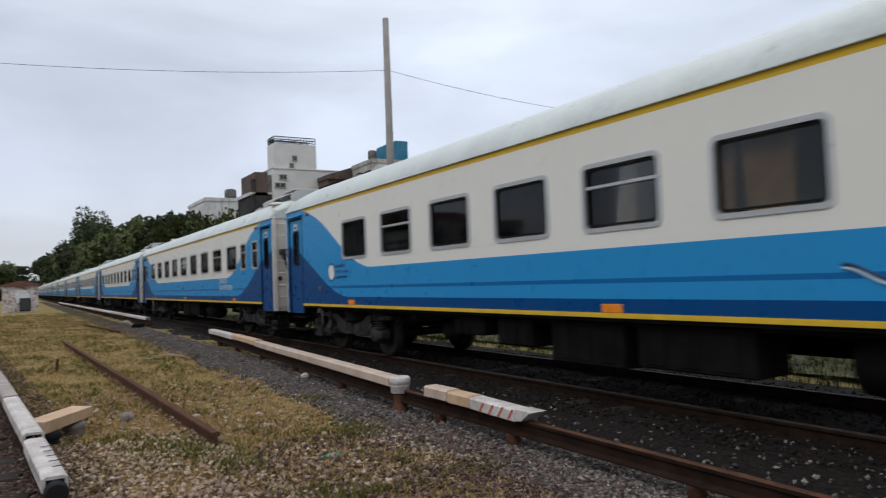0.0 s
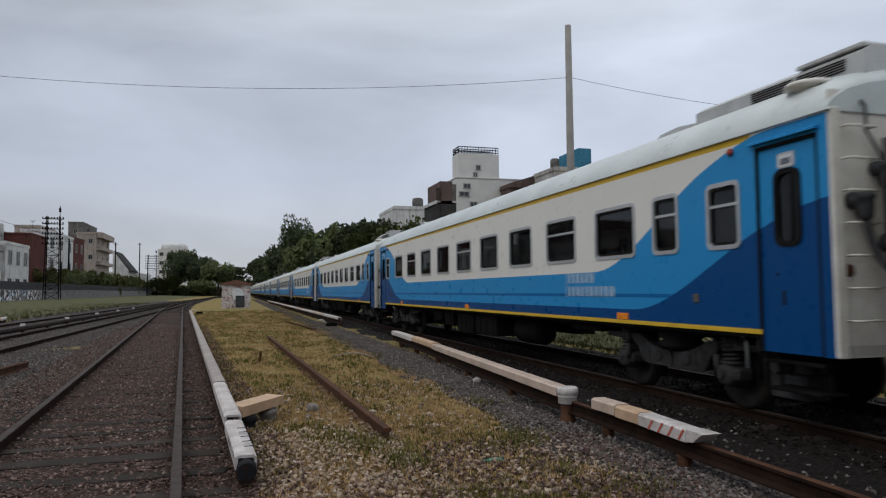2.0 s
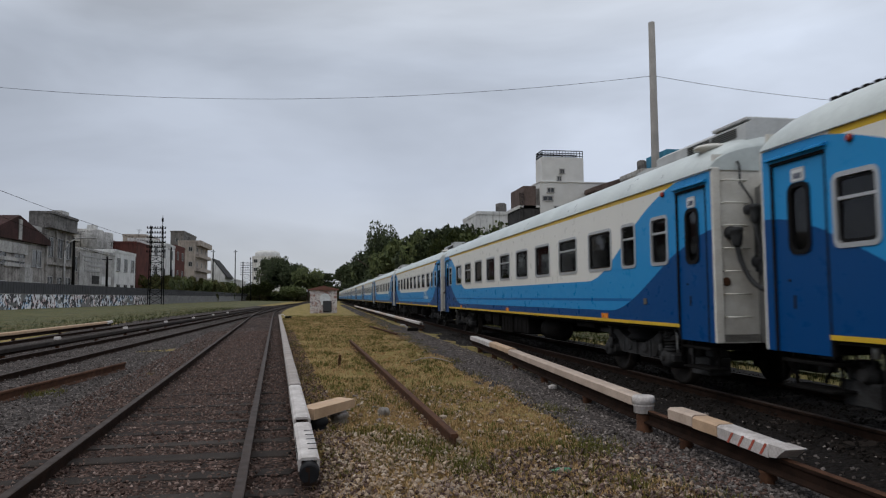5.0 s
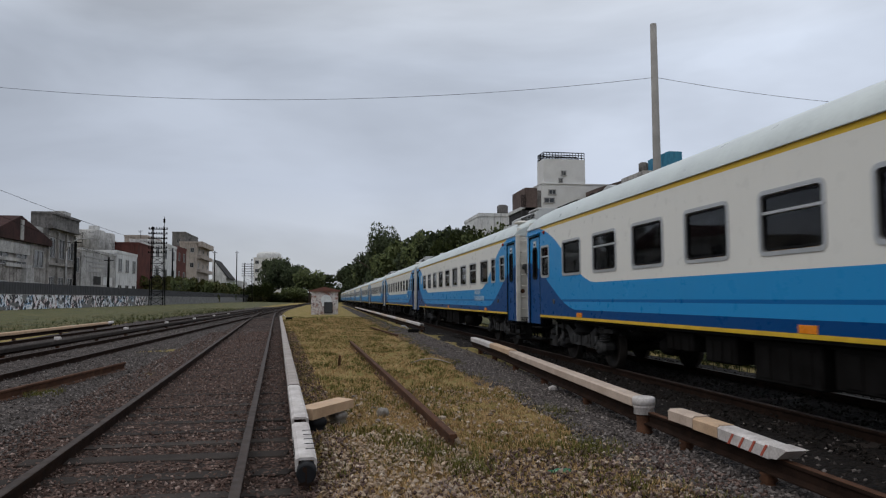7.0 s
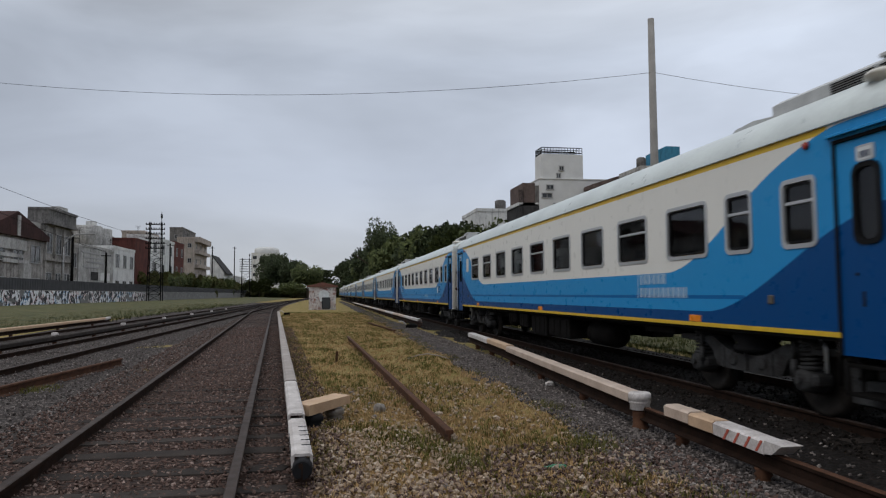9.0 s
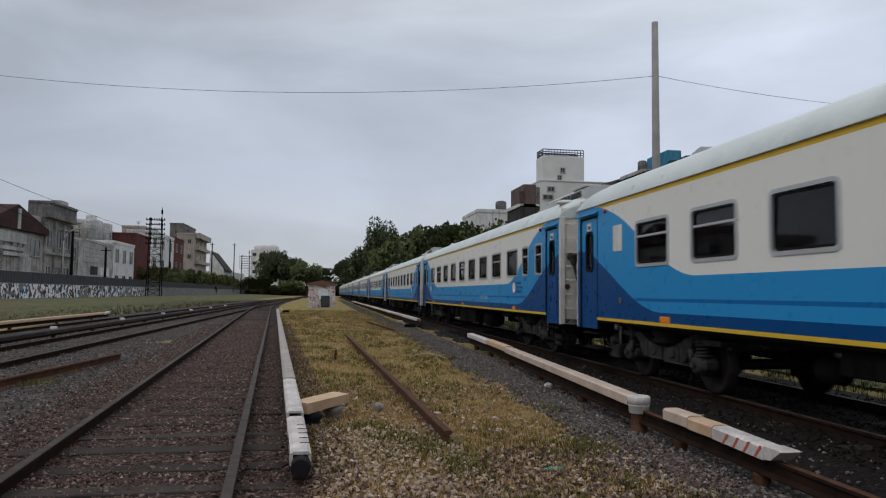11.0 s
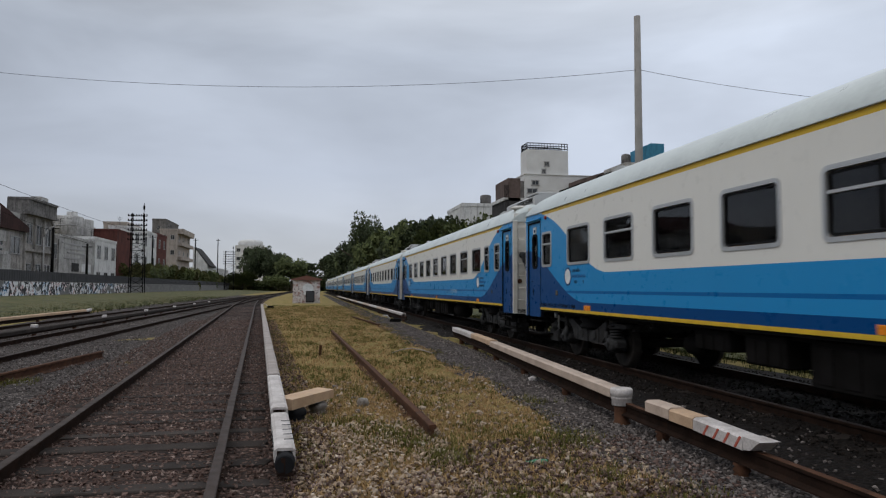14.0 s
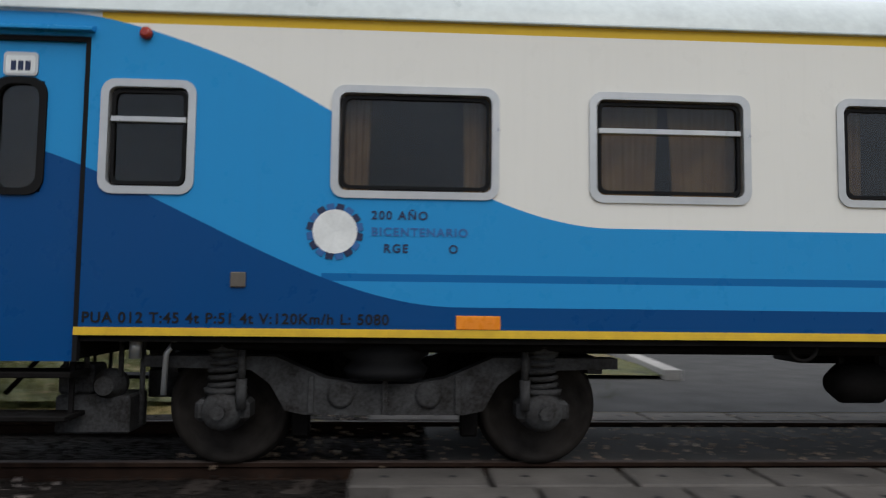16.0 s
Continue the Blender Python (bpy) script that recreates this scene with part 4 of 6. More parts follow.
def ballast_mat(name, lo, hi):
    m = Mat(name, 0.9)
    v = m.coords()
    vor = m.node("TexVoronoi")
    vor.inputs["Scale"].default_value = 19.0
    m.link(v, vor.inputs["Vector"])
    sepc = m.node("SeparateColor")
    m.link(vor.outputs["Color"], sepc.inputs[0])
    c = m.ramp(sepc.outputs[0], [(0.0, lo), (0.8, hi), (1.0, tuple(min(1, x * 1.7) for x in hi))])
    c = m.mix(m.range(m.noise(v, 0.8), 0.4, 0.7, 0.0, 0.6), c, tuple(x * 0.55 for x in hi))
    # gaps between stones go near-black, standing in for the shade there
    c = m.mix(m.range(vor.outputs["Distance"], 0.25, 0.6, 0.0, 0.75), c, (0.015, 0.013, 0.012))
    m.color(c)
    m.bump(m.math("SUBTRACT", 1.0, vor.outputs["Distance"]), 0.035, 1.0)
    m.b.inputs["Specular IOR Level"].default_value = 0.12
    return m.m


M_GROUND = ground_mat()
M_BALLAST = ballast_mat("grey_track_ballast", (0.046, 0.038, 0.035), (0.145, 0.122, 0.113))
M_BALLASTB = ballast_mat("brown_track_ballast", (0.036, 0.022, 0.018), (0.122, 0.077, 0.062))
# oily ballast, with the train's shade put into its colour as near-black
M_BALLASTD = ballast_mat("shade_darkened_oily_ballast", (0.005, 0.004, 0.0036), (0.017, 0.0125, 0.0105))
M_ASPHALT = worn("old_asphalt", (0.060, 0.058, 0.056), (0.030, 0.029, 0.028), 0.85, 0, 2, 50, 0.004)


def sheet(x0, x1, y0, y1, z, step, amp, seed, curve=None):
    bm = bm_new()
    nx, ny = max(1, round((x1 - x0) / step)), max(1, round((y1 - y0) / step))
    rows = []
    for j in range(ny + 1):
        y = y0 + (y1 - y0) * j / ny
        cx = curve(y) if curve else 0
        rows.append([bm.verts.new((cx + x0 + (x1 - x0) * i / nx, y, z + amp * noise.noise((x0 + (x1 - x0) * i / nx * 1.0 + seed, y, seed)) - (0.12 if curve and i in (0, nx) else 0))) for i in range(nx + 1)])
    for a, b in zip(rows, rows[1:]):
        for i in range(nx):
            f = bm.faces.new((a[i], a[i + 1], b[i + 1], b[i]))
            f.smooth = True
    return bm


def ground_build():
    bm = bm_new()
    # one sheet: a fine middle that is stitched to wide outer strips
    xs = [-3000, -600, -200, -80, -40, -30, -24] + [-20 + i * 0.5 for i in range(61)] + [12, 15, 20, 30, 60, 200, 600, 3000]
    ys = [-3000, -400, -100, -40] + [-14 + i * 0.5 for i in range(90)] + [32, 36, 42, 50, 60, 75, 90, 110, 140, 200, 300, 600, 1200, 4000]
    rows = []
    for y in ys:
        row = []
        for x in xs:
            near = abs(x + 5) < 16 and -14 <= y <= 31
            z = 0.05 * noise.noise((x * 0.5, y * 0.5, 1.3)) + 0.025 * noise.noise((x * 1.7, y * 1.7, 4.3)) if near else 0.0
            if -40 < x < -14 and y > 8:
                z += min(0.5, max(0, (-14 - x) * 0.028))
            elif x <= -40 and y > 8:
                z += 0.5
            row.append(bm.verts.new((x, y, z - 0.02)))
        rows.append(row)
    for a, b in zip(rows, rows[1:]):
        for i in range(len(xs) - 1):
            bm.faces.new((a[i], a[i + 1], b[i + 1], b[i])).smooth = True
    solid("ground", bm, [M_GROUND], "dry trodden grass and bare earth railway land", "ground", kind="structure")


def x_track1(y):
    # straight, then easing into the middle track
    u = min(60.0, max(0.0, y - 60.0))
    return -1.173 - 0.0685 * min(y, 60.0) - 0.0685 * (u - u * u / 120)


def x_track2(y):
    return -7.35 + 0.00002 * max(0, y - 120) ** 2


def x_track3(y):
    return -10.6 + 0.00012 * max(0, y - 30) ** 2


def x_main(y):
    return TRACK_X


def x_far(y):
    return 11.9


RAIL = [(-0.07, 0.0), (-0.07, 0.015), (-0.012, 0.035), (-0.012, 0.105), (-0.035, 0.118), (-0.035, 0.145), (-0.028, 0.15), (0.028, 0.15), (0.035, 0.145), (0.035, 0.118), (0.012, 0.105), (0.012, 0.035), (0.07, 0.015), (0.07, 0.0)]


def rail_bm(line, scale=1.0, dz=0.0):
    """A rail of true section along a polyline of (x, y, z)."""
    bm = bm_new()
    rings = []
    for i, p in enumerate(line):
        a, b = Vector(line[max(0, i - 1)]), Vector(line[min(len(line) - 1, i + 1)])
        d = (b - a).normalized()
        side = Vector((d.y, -d.x, 0)).normalized()
        rings.append([bm.verts.new(Vector(p) + side * (u * scale) + Vector((0, 0, h * scale + dz))) for u, h in RAIL])
    n = len(RAIL)
    for a, b in zip(rings, rings[1:]):
        for k in range(n):
            f = bm.faces.new((a[k], a[(k + 1) % n], b[(k + 1) % n], b[k]))
            f.material_index = 1 if k in (5, 6, 7) else 0
    bm.faces.new(rings[0])
    bm.faces.new(rings[-1][::-1])
    bmesh.ops.recalc_face_normals(bm, faces=bm.faces[:])
    return bm


def sample(fx, y0, y1, off, step=2.0, z=0.0):
    n = max(1, round((y1 - y0) / step))
    return [(fx(y0 + (y1 - y0) * i / n) + off, y0 + (y1 - y0) * i / n, z) for i in range(n + 1)]


def sleeper_mesh(seed, w=2.6):
    rng = random.Random(seed)
    bm = bm_new()
    bx(bm, -w / 2, w / 2, -0.12, 0.12, -0.08, 0.054, 0, 0.012)
    for v in bm.verts:
        v.co += Vector((rng.uniform(-0.03, 0.03), rng.uniform(-0.012, 0.012), rng.uniform(-0.006, 0.006)))
    return mesh_of("sleeper", bm, [M_SLEEPER])


def track_build(name, fx, y0, y1, label, bed, spaced, near, size=1.0, sink=0.0, buried=0.0):
    tr = thing(name, label, "railway track", kind="structure")
    b = part("ballast_bed", sheet(-1.75, 1.75, y0, y1, 0.03, 0.35, 0.02, len(name), fx), [bed], tr, "bed of crushed stone ballast")
    for s in (-1, 1):
        part("rail", rail_bm(sample(fx, y0, y1, s * 0.873), size), [M_RAIL_SIDE, M_RAIL_TOP], tr, "worn steel rail with a bright head")
    meshes = [sleeper_mesh(i) for i in range(5)]
    rng = random.Random(len(name))
    y, k = y0 + 0.3, 0
    while y < min(y1, near):
        ob = part("sleeper", rng.choice(meshes), None, tr)
        ob.location, ob.rotation_euler = (fx(y), y, rng.uniform(-0.020, 0.010) - sink - buried * min(1.0, max(0.0, (y - 8.5) / 4))), (0, 0, rng.uniform(-0.04, 0.04))
        y += spaced + rng.uniform(-0.05, 0.05)
    if y < y1:
        bm = bm_new()
        while y < y1:
            bx(bm, fx(y) - 1.3, fx(y) + 1.3, y - 0.12, y + 0.12, -0.1, 0.036)
            y += spaced
        tagged(part("far_sleepers", bm, [M_SLEEPER], tr), kind="stuff")
    return tr


ground_build()
bm = sheet(-6.2, 5.6, -6, 150, 0.012, 0.8, 0.03, 6, lambda y: x_track1(y) + 1.75 - 5.6)
solid("yard_ballast", bm, [M_BALLAST], "grey crushed stone between the yard tracks", "ballast", kind="structure")
VERGE = Mat("rank_green_grass", 0.95)
vg = VERGE.coords()
VERGE.color(VERGE.ramp(VERGE.math("ADD", VERGE.math("MULTIPLY", VERGE.noise(vg, 0.5, 5), 0.5), VERGE.math("MULTIPLY", VERGE.noise(vg, 2.4, 5, 0.7), 0.5)), [(0.40, (0.020, 0.024, 0.006)), (0.47, (0.055, 0.060, 0.012)), (0.54, (0.080, 0.074, 0.018)), (0.61, (0.125, 0.085, 0.038))]))
VERGE.bump(VERGE.noise(vg, 14.0), 0.05, 1.0)
bm = bm_new()
rows = []
for y in [8 + 4 * i for i in range(110)]:
    rows.append([bm.verts.new((x, y, min(0.5, max(0, (-14 - x) * 0.028)) + 0.012 + 0.05 * noise.noise((x * 0.7, y * 0.7, 3.0)))) for x in [-37.0 + 1.5 * i for i in range(16)]])
for a, b in zip(rows, rows[1:]):
    for i in range(15):
        bm.faces.new((a[i], a[i + 1], b[i + 1], b[i])).smooth = True
solid("grass_bank", bm, [VERGE.m], "green grass bank below the boundary wall", "grass bank", kind="structure")
bm = sheet(9.85, 32, 0.7, 70, 0.045, 1.2, 0.05, 12)
solid("far_verge", bm, [VERGE.m], "rank dark green grass strip behind the main track", "grass bank", kind="structure")
bm = sheet(-1.1, 0.55, -14, 160, 0.03, 0.4, 0.03, 3, lambda y: 3.9 + 0.25 * noise.noise((y * 0.3, 0.0, 2.0)))
solid("ballast_shoulder", bm, [M_BALLAST], "shoulder of loose grey crushed stone beside the main track", "ballast", kind="structure")
# extra dark sheet, its colour carrying shade under and beside the train
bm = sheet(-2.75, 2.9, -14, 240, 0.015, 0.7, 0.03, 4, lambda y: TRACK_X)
solid("track_margin", bm, [M_BALLASTD], "oily ballast under and beside the main track, darkened further for train shade", "ballast", kind="structure")
track_build("main_track", x_main, -14, 260, "railway track with worn rails and stained ballast darkened for train shade", M_BALLASTD, 0.65, 60, 1.1, 0.03)
track_build("siding_track", x_track1, -4, 118, "old railway track with grey wooden sleepers and bright rails", M_BALLASTB, 0.72, 60, 1.22, -0.003, 0.03)
track_build("middle_track", x_track2, -4, 300, "railway track with rusty rails in grey ballast", M_BALLAST, 0.68, 45, 1.1, 0.03)
track_build("outer_track", x_track3, -4, 300, "railway track at the foot of the grass bank", M_BALLAST, 0.68, 30, 1.0, 0.03)


# ---- scattered stones and grass ----
def stones(name, pts, sizes, mat, label, seed):
    """Loose angular stones, half sunk, in one mesh."""
    rng = random.Random(seed)
    base = [Vector(p).normalized() for p in ((1, 0, 0), (-1, 0, 0), (0, 1, 0), (0, -1, 0), (0, 0, 1), (0, 0, -1))]
    faces = [(0, 2, 4), (2, 1, 4), (1, 3, 4), (3, 0, 4), (2, 0, 5), (1, 2, 5), (3, 1, 5), (0, 3, 5)]
    vs, fs = [], []
    for x, y, z in pts:
        r = rng.uniform(*sizes)
        m = Euler((rng.uniform(0, 6), rng.uniform(0, 6), rng.uniform(0, 6))).to_matrix()
        k = len(vs)
        for b in base:
            p = m @ Vector((b.x * r * rng.uniform(0.7, 1.4), b.y * r * rng.uniform(0.6, 1.1), b.z * r * rng.uniform(0.5, 0.9)))
            vs.append((x + p.x, y + p.y, z + p.z * 0.8))
        fs += [tuple(k + i for i in f) for f in faces]
    me = bpy.data.meshes.new(name)
    me.from_pydata(vs, [], fs)
    me.materials.append(mat)
    return tagged(new(name, me), label, "stones", kind="stuff")


def tufts(name, pts, height, mat, label, seed):
    """Grass blades in tufts, one mesh."""
    rng = random.Random(seed)
    vs, fs = [], []
    for x, y, z, k in pts:
        for _ in range(k):
            a, r = rng.uniform(0, 6.283), rng.uniform(0, 0.07)
            h, w = height * rng.uniform(0.4, 1.2), rng.uniform(0.003, 0.007)
            bxx, byy = x + r * math.cos(a), y + r * math.sin(a)
            lean = rng.uniform(0.1, 0.9) * h
            c, s = math.cos(a), math.sin(a)
            i = len(vs)
            vs += [(bxx - s * w, byy + c * w, z), (bxx + s * w, byy - c * w, z), (bxx + c * lean * 0.4 + s * w * 0.7, byy + s * lean * 0.4 - c * w * 0.7, z + h * 0.6), (bxx + c * lean * 0.4 - s * w * 0.7, byy + s * lean * 0.4 + c * w * 0.7, z + h * 0.6), (bxx + c * lean, byy + s * lean, z + h)]
            fs += [(i, i + 1, i + 2, i + 3), (i + 3, i + 2, i + 4)]
    me = bpy.data.meshes.new(name)
    me.from_pydata(vs, [], fs)
    me.materials.append(mat)
    return tagged(new(name, me), label, "grass", kind="stuff")


M_STONE_G = island("grey_ballast_stone", [(0.045, 0.037, 0.034), (0.118, 0.100, 0.094), (0.215, 0.188, 0.176), (0.078, 0.064, 0.060), (0.36, 0.315, 0.29)])
M_STONE_B = island("brown_ballast_stone", [(0.046, 0.027, 0.022), (0.122, 0.076, 0.063), (0.21, 0.142, 0.120), (0.070, 0.042, 0.034), (0.35, 0.26, 0.225)])
# oily stones, also painted darker for the shade under the train
M_STONE_D = island("shade_darkened_oily_stone", [(0.006, 0.005, 0.004), (0.012, 0.009, 0.0075), (0.026, 0.020, 0.017)])
M_STONE_P = island("pale_rubble_stone", [(0.34, 0.24, 0.165), (0.47, 0.36, 0.26), (0.23, 0.16, 0.105), (0.60, 0.50, 0.40)])
M_GRASS_G = island("green_grass_blade", [(0.072, 0.080, 0.012), (0.120, 0.118, 0.024), (0.175, 0.148, 0.045)], 0.7)
M_GRASS_V = island("rank_verge_blade", [(0.024, 0.032, 0.006), (0.046, 0.056, 0.010), (0.080, 0.078, 0.020)], 0.75)
M_GRASS_D = island("dry_grass_blade", [(0.50, 0.32, 0.15), (0.36, 0.225, 0.10), (0.62, 0.43, 0.235), (0.25, 0.175, 0.065)], 0.8)


def scatter_build():
    rng = random.Random(11)
    # dense near the camera, thinner with distance
    def spread(n, x0, x1, y0, y1, test=None, z=0.0, power=2.0):
        out = []
        while len(out) < n:
            y = y0 + (y1 - y0) * rng.random() ** power
            x = rng.uniform(x0, x1)
            if test is None or test(x, y):
                out.append((x, y, z + 0.02 + rng.uniform(-0.012, 0.018)))
        return out
    edge = lambda y: 3.0 + 0.55 * noise.noise((y * 0.35, 2.0, 0.0)) + max(0, y - 8) * 0.02
    stones("loose_ballast", spread(26000, 2.2, 6.0, 2.2, 34, lambda x, y: edge(y) < x < 4.35 or (x > 4.35 and rng.random() < 0.03)), (0.014, 0.034), M_STONE_G, "loose grey crushed stones beside the third rail", 1)
    stones("track_stones", spread(14000, 5.2, 8.7, -6, 30, None, 0.02, 1.3), (0.014, 0.034), M_STONE_D, "oil-stained crushed stones between the main rails, darkened for train shade", 2)
    stones("siding_stones", spread(36000, -2.0, 2.0, 3.5, 36, None, 0.008), (0.013, 0.030), M_STONE_B, "brownish crushed stones between old sleepers", 3).location = (0, 0, 0)
    ob = bpy.data.objects["siding_stones"]
    for v in ob.data.vertices:
        v.co.x += x_track1(v.co.y)
    stones("middle_stones", spread(14000, -9.3, -3.6, 8, 40, None, 0.01), (0.015, 0.032), M_STONE_G, "grey crushed stones between the middle rails", 4)
    # a spill of pale rubble in the foreground and dark grit in front of it
    stones("pale_rubble", spread(2700, -0.05, 3.2, 5.2, 12.5, lambda x, y: rng.random() < (1.0 if x < 1.5 and y < 8.6 else 0.16 if y > 7 else 0.4), 0.01, 1.1), (0.012, 0.040), M_STONE_P, "pale broken rubble among thin grass", 5)
    stones("foreground_grit", spread(7000, 0.6, 3.6, 2.0, 7.3, lambda x, y: x > 1.0 + 0.7 * (y - 6.2) or y < 6.0, 0.01, 0.9), (0.010, 0.030), M_STONE_B, "brownish grit and stones", 6)
    def clump(n, x0, x1, y0, y1, k, test=None, power=1.7):
        return [(x, y, 0.0, rng.randint(*k)) for x, y, _ in spread(n, x0, x1, y0, y1, test, 0.0, power)]
    dry = lambda x, y: noise.noise((x * 0.9, y * 0.6, 9)) > -0.55 and x_track1(y) + 1.6 < x < edge(y)
    lush = lambda x, y: noise.noise((x * 0.9, y * 0.6, 3)) > 0.3 * rng.random() - 0.22 and x_track1(y) + 1.6 < x < edge(y) + 0.2
    tufts("dry_grass", clump(15000, -3.4, 4.2, 5.5, 62, (5, 10), dry), 0.055, M_GRASS_D, "short dry yellow grass", 7)
    tufts("green_grass", clump(8000, -3.4, 4.4, 5.0, 66, (5, 10), lush), 0.075, M_GRASS_G, "patches of short green grass", 8)
    tufts("verge_grass", clump(7500, -36, -13.2, 22, 120, (6, 11), None, 1.3), 0.30, M_GRASS_V, "green grass on the bank below the wall", 9)
    tufts("far_side_grass", clump(9000, 8.9, 17.0, -2, 40, (6, 10), None, 1.2), 0.17, M_GRASS_V, "rank grass behind the main track", 10)
    tufts("straw", clump(6500, -0.2, 3.3, 3.6, 12.5, (6, 11), None, 1.1), 0.035, M_GRASS_D, "matted dry straw between stones", 13)
    patch = [(1.31, 6.62), (1.38, 6.75), (2.84, 7.1), (2.9, 7.3), (2.55, 5.8), (1.09, 7.5), (0.95, 7.9), (3.2, 9.8), (-4.9, 13.2), (0.55, 8.6)]
    pts = [(cx + rng.gauss(0, 0.16), cy + rng.gauss(0, 0.22), 0.0, 6) for cx, cy in patch for _ in range(60)]
    tufts("near_tufts", pts, 0.09, M_GRASS_G, "tufts of fresh green grass between stones", 12)


scatter_build()


# ---- third rails with their cover boards ----
def along(line, y):
    for (x0, y0), (x1, y1) in zip(line, line[1:]):
        if y0 <= y <= y1:
            return x0 + (x1 - x0) * (y - y0) / (y1 - y0)
    return line[0][0] if y < line[0][1] else line[-1][0]


def cover_bm(line, ya, yb, z, w=0.20, h=0.12, mat=0, drop=0.0, step=2.0):
    """A board hood: flat top, slanted lips, following the rail."""
    bm = bm_new()
    prof = [(-w / 2, -h), (-w / 2, -0.02), (-w / 2 + 0.03, 0.0), (w / 2 - 0.03, 0.0), (w / 2, -0.02), (w / 2, -h), (w / 2 - 0.02, -h), (w / 2 - 0.025, -0.025), (-w / 2 + 0.025, -0.025), (-w / 2 + 0.02, -h)]
    n = max(1, round((yb - ya) / step))
    rings = []
    for i in range(n + 1):
        y = ya + (yb - ya) * i / n
        zz = z - (drop if i == 0 else 0)
        rings.append([bm.verts.new((along(line, y) + u, y, zz + v)) for u, v in prof])
    k = len(prof)
    for a, b in zip(rings, rings[1:]):
        for j in range(k):
            bm.faces.new((a[j], a[(j + 1) % k], b[(j + 1) % k], b[j])).material_index = mat
    bm.faces.new(rings[0])
    bm.faces.new(rings[-1][::-1])
    bmesh.ops.recalc_face_normals(bm, faces=bm.faces[:])
    return bm


def insulator(parent, x, y, z0, z1, r=0.075):
    bm = bm_new()
    lathe(bm, [(r * 0.95, z0), (r, z0 + 0.02), (r * 0.8, z0 + 0.05), (r * 1.05, z0 + 0.07), (r * 0.8, z0 + 0.1), (r * 1.05, z1 - 0.03), (r * 0.7, z1)], (x, y, 0), "Z", 16)
    return part("insulator", bm, [M_RUST], parent, "grimy brown insulator")


def third_rail(name, line, rail_z, ya, yb, covers, posts, label, wide=0.20):
    tr = thing(name, label, "third rail", kind="structure")
    pts = [(along(line, y), y, 0) for y in np.linspace(ya, yb, max(2, int((yb - ya) / 1.5)))]
    pts = [(x, float(y), z) for x, y, z in pts]
    part("conductor_rail", rail_bm(pts, 1.0, rail_z), [M_RAIL_SIDE, M_RUST], tr, "rust brown conductor rail")
    for c0, c1, z, mat, drop, lab in covers:
        part("cover_board", cover_bm(line, c0, c1, z, w=wide, drop=drop), [mat], tr, lab)
    for y in posts:
        insulator(tr, along(line, y), y, 0.0, rail_z + 0.01)
    return tr


MAIN3 = [(3.70, -2.0), (3.78, 3.0), (3.80, 5.0), (3.80, 8.0), (4.26, 15.7), (4.40, 18.2), (4.54, 20.5), (4.62, 30.0)]
t3 = third_rail("main_third_rail", MAIN3, 0.14, -1.0, 21.6,
                [(5.44, 6.22, 0.42, M_COVERW, 0.02, "whitewashed cover board end with red strokes"), (6.23, 6.68, 0.425, M_COVERP, 0.0, "bare wood cover board"), (6.69, 7.20, 0.435, M_COVER, 0.0, ""),
                 (8.14, 10.6, 0.44, M_COVER, 0.0, "cream painted cover board"), (10.61, 13.1, 0.44, M_COVER, 0.0, ""), (13.11, 15.7, 0.44, M_COVER, 0.0, ""), (15.71, 18.2, 0.46, M_COVERP, 0.0, "bare wood cover board"), (18.25, 21.4, 0.44, M_COVERW, 0.0, "")],
                [1.2, 3.4, 5.6, 7.0, 8.0, 10.2, 12.8, 15.4, 18.0, 20.4], "rusty third rail under cream and white cover boards")
bm = bm_new()
lathe(bm, [(0.115, 0.25), (0.12, 0.255), (0.12, 0.32), (0.125, 0.325), (0.13, 0.35), (0.125, 0.36), (0.135, 0.365), (0.135, 0.44), (0.12, 0.455)], (3.79, 7.98, 0.0), "Z", 24)
part("end_cap", bm, [M_COVERW], t3, "round whitewashed insulator cap")
bm = bm_new()
lathe(bm, [(0.10, -0.02), (0.105, 0.04), (0.09, 0.06), (0.09, 0.20), (0.10, 0.25)], (3.79, 7.98, 0.0), "Z", 18)
part("pedestal", bm, [M_RUST], t3, "rust brown pedestal")
for k in range(4):
    bm = bm_new()
    prism(bm, [(0.030, -0.055), (0.062, -0.055), (-0.020, 0.050), (-0.052, 0.050)], "X", -0.004, 0.0)
    ob = part("red_stroke", bm, [M_REDPAINT], t3, "red painted stroke")
    ob.location, ob.rotation_euler = (along(MAIN3, 5.50 + 0.165 * k) - 0.1005, 5.50 + 0.165 * k, 0.345), (0, 0, 0)
bm = bm_new()
tip = along(MAIN3, 5.4)
prism(bm, [(5.438, 0.400), (5.19, 0.398), (5.22, 0.388), (5.34, 0.300), (5.438, 0.288)], "X", tip - 0.098, tip + 0.098)
part("cover_tip", bm, [M_COVERW], t3, "pointed whitewashed end of the cover")
FAR3 = [(4.62, 34.0), (4.5, 60.0), (4.3, 110.0)]
third_rail("far_third_rail", FAR3, 0.14, 33.0, 110.0, [(34.0 + i * 6.02, 40.0 + i * 6.02, 0.43, M_COVER if i % 2 else M_COVERW, 0.0, "cream painted cover board") for i in range(12)], [34 + 6 * i for i in range(12)], "third rail under a long line of cream cover boards")

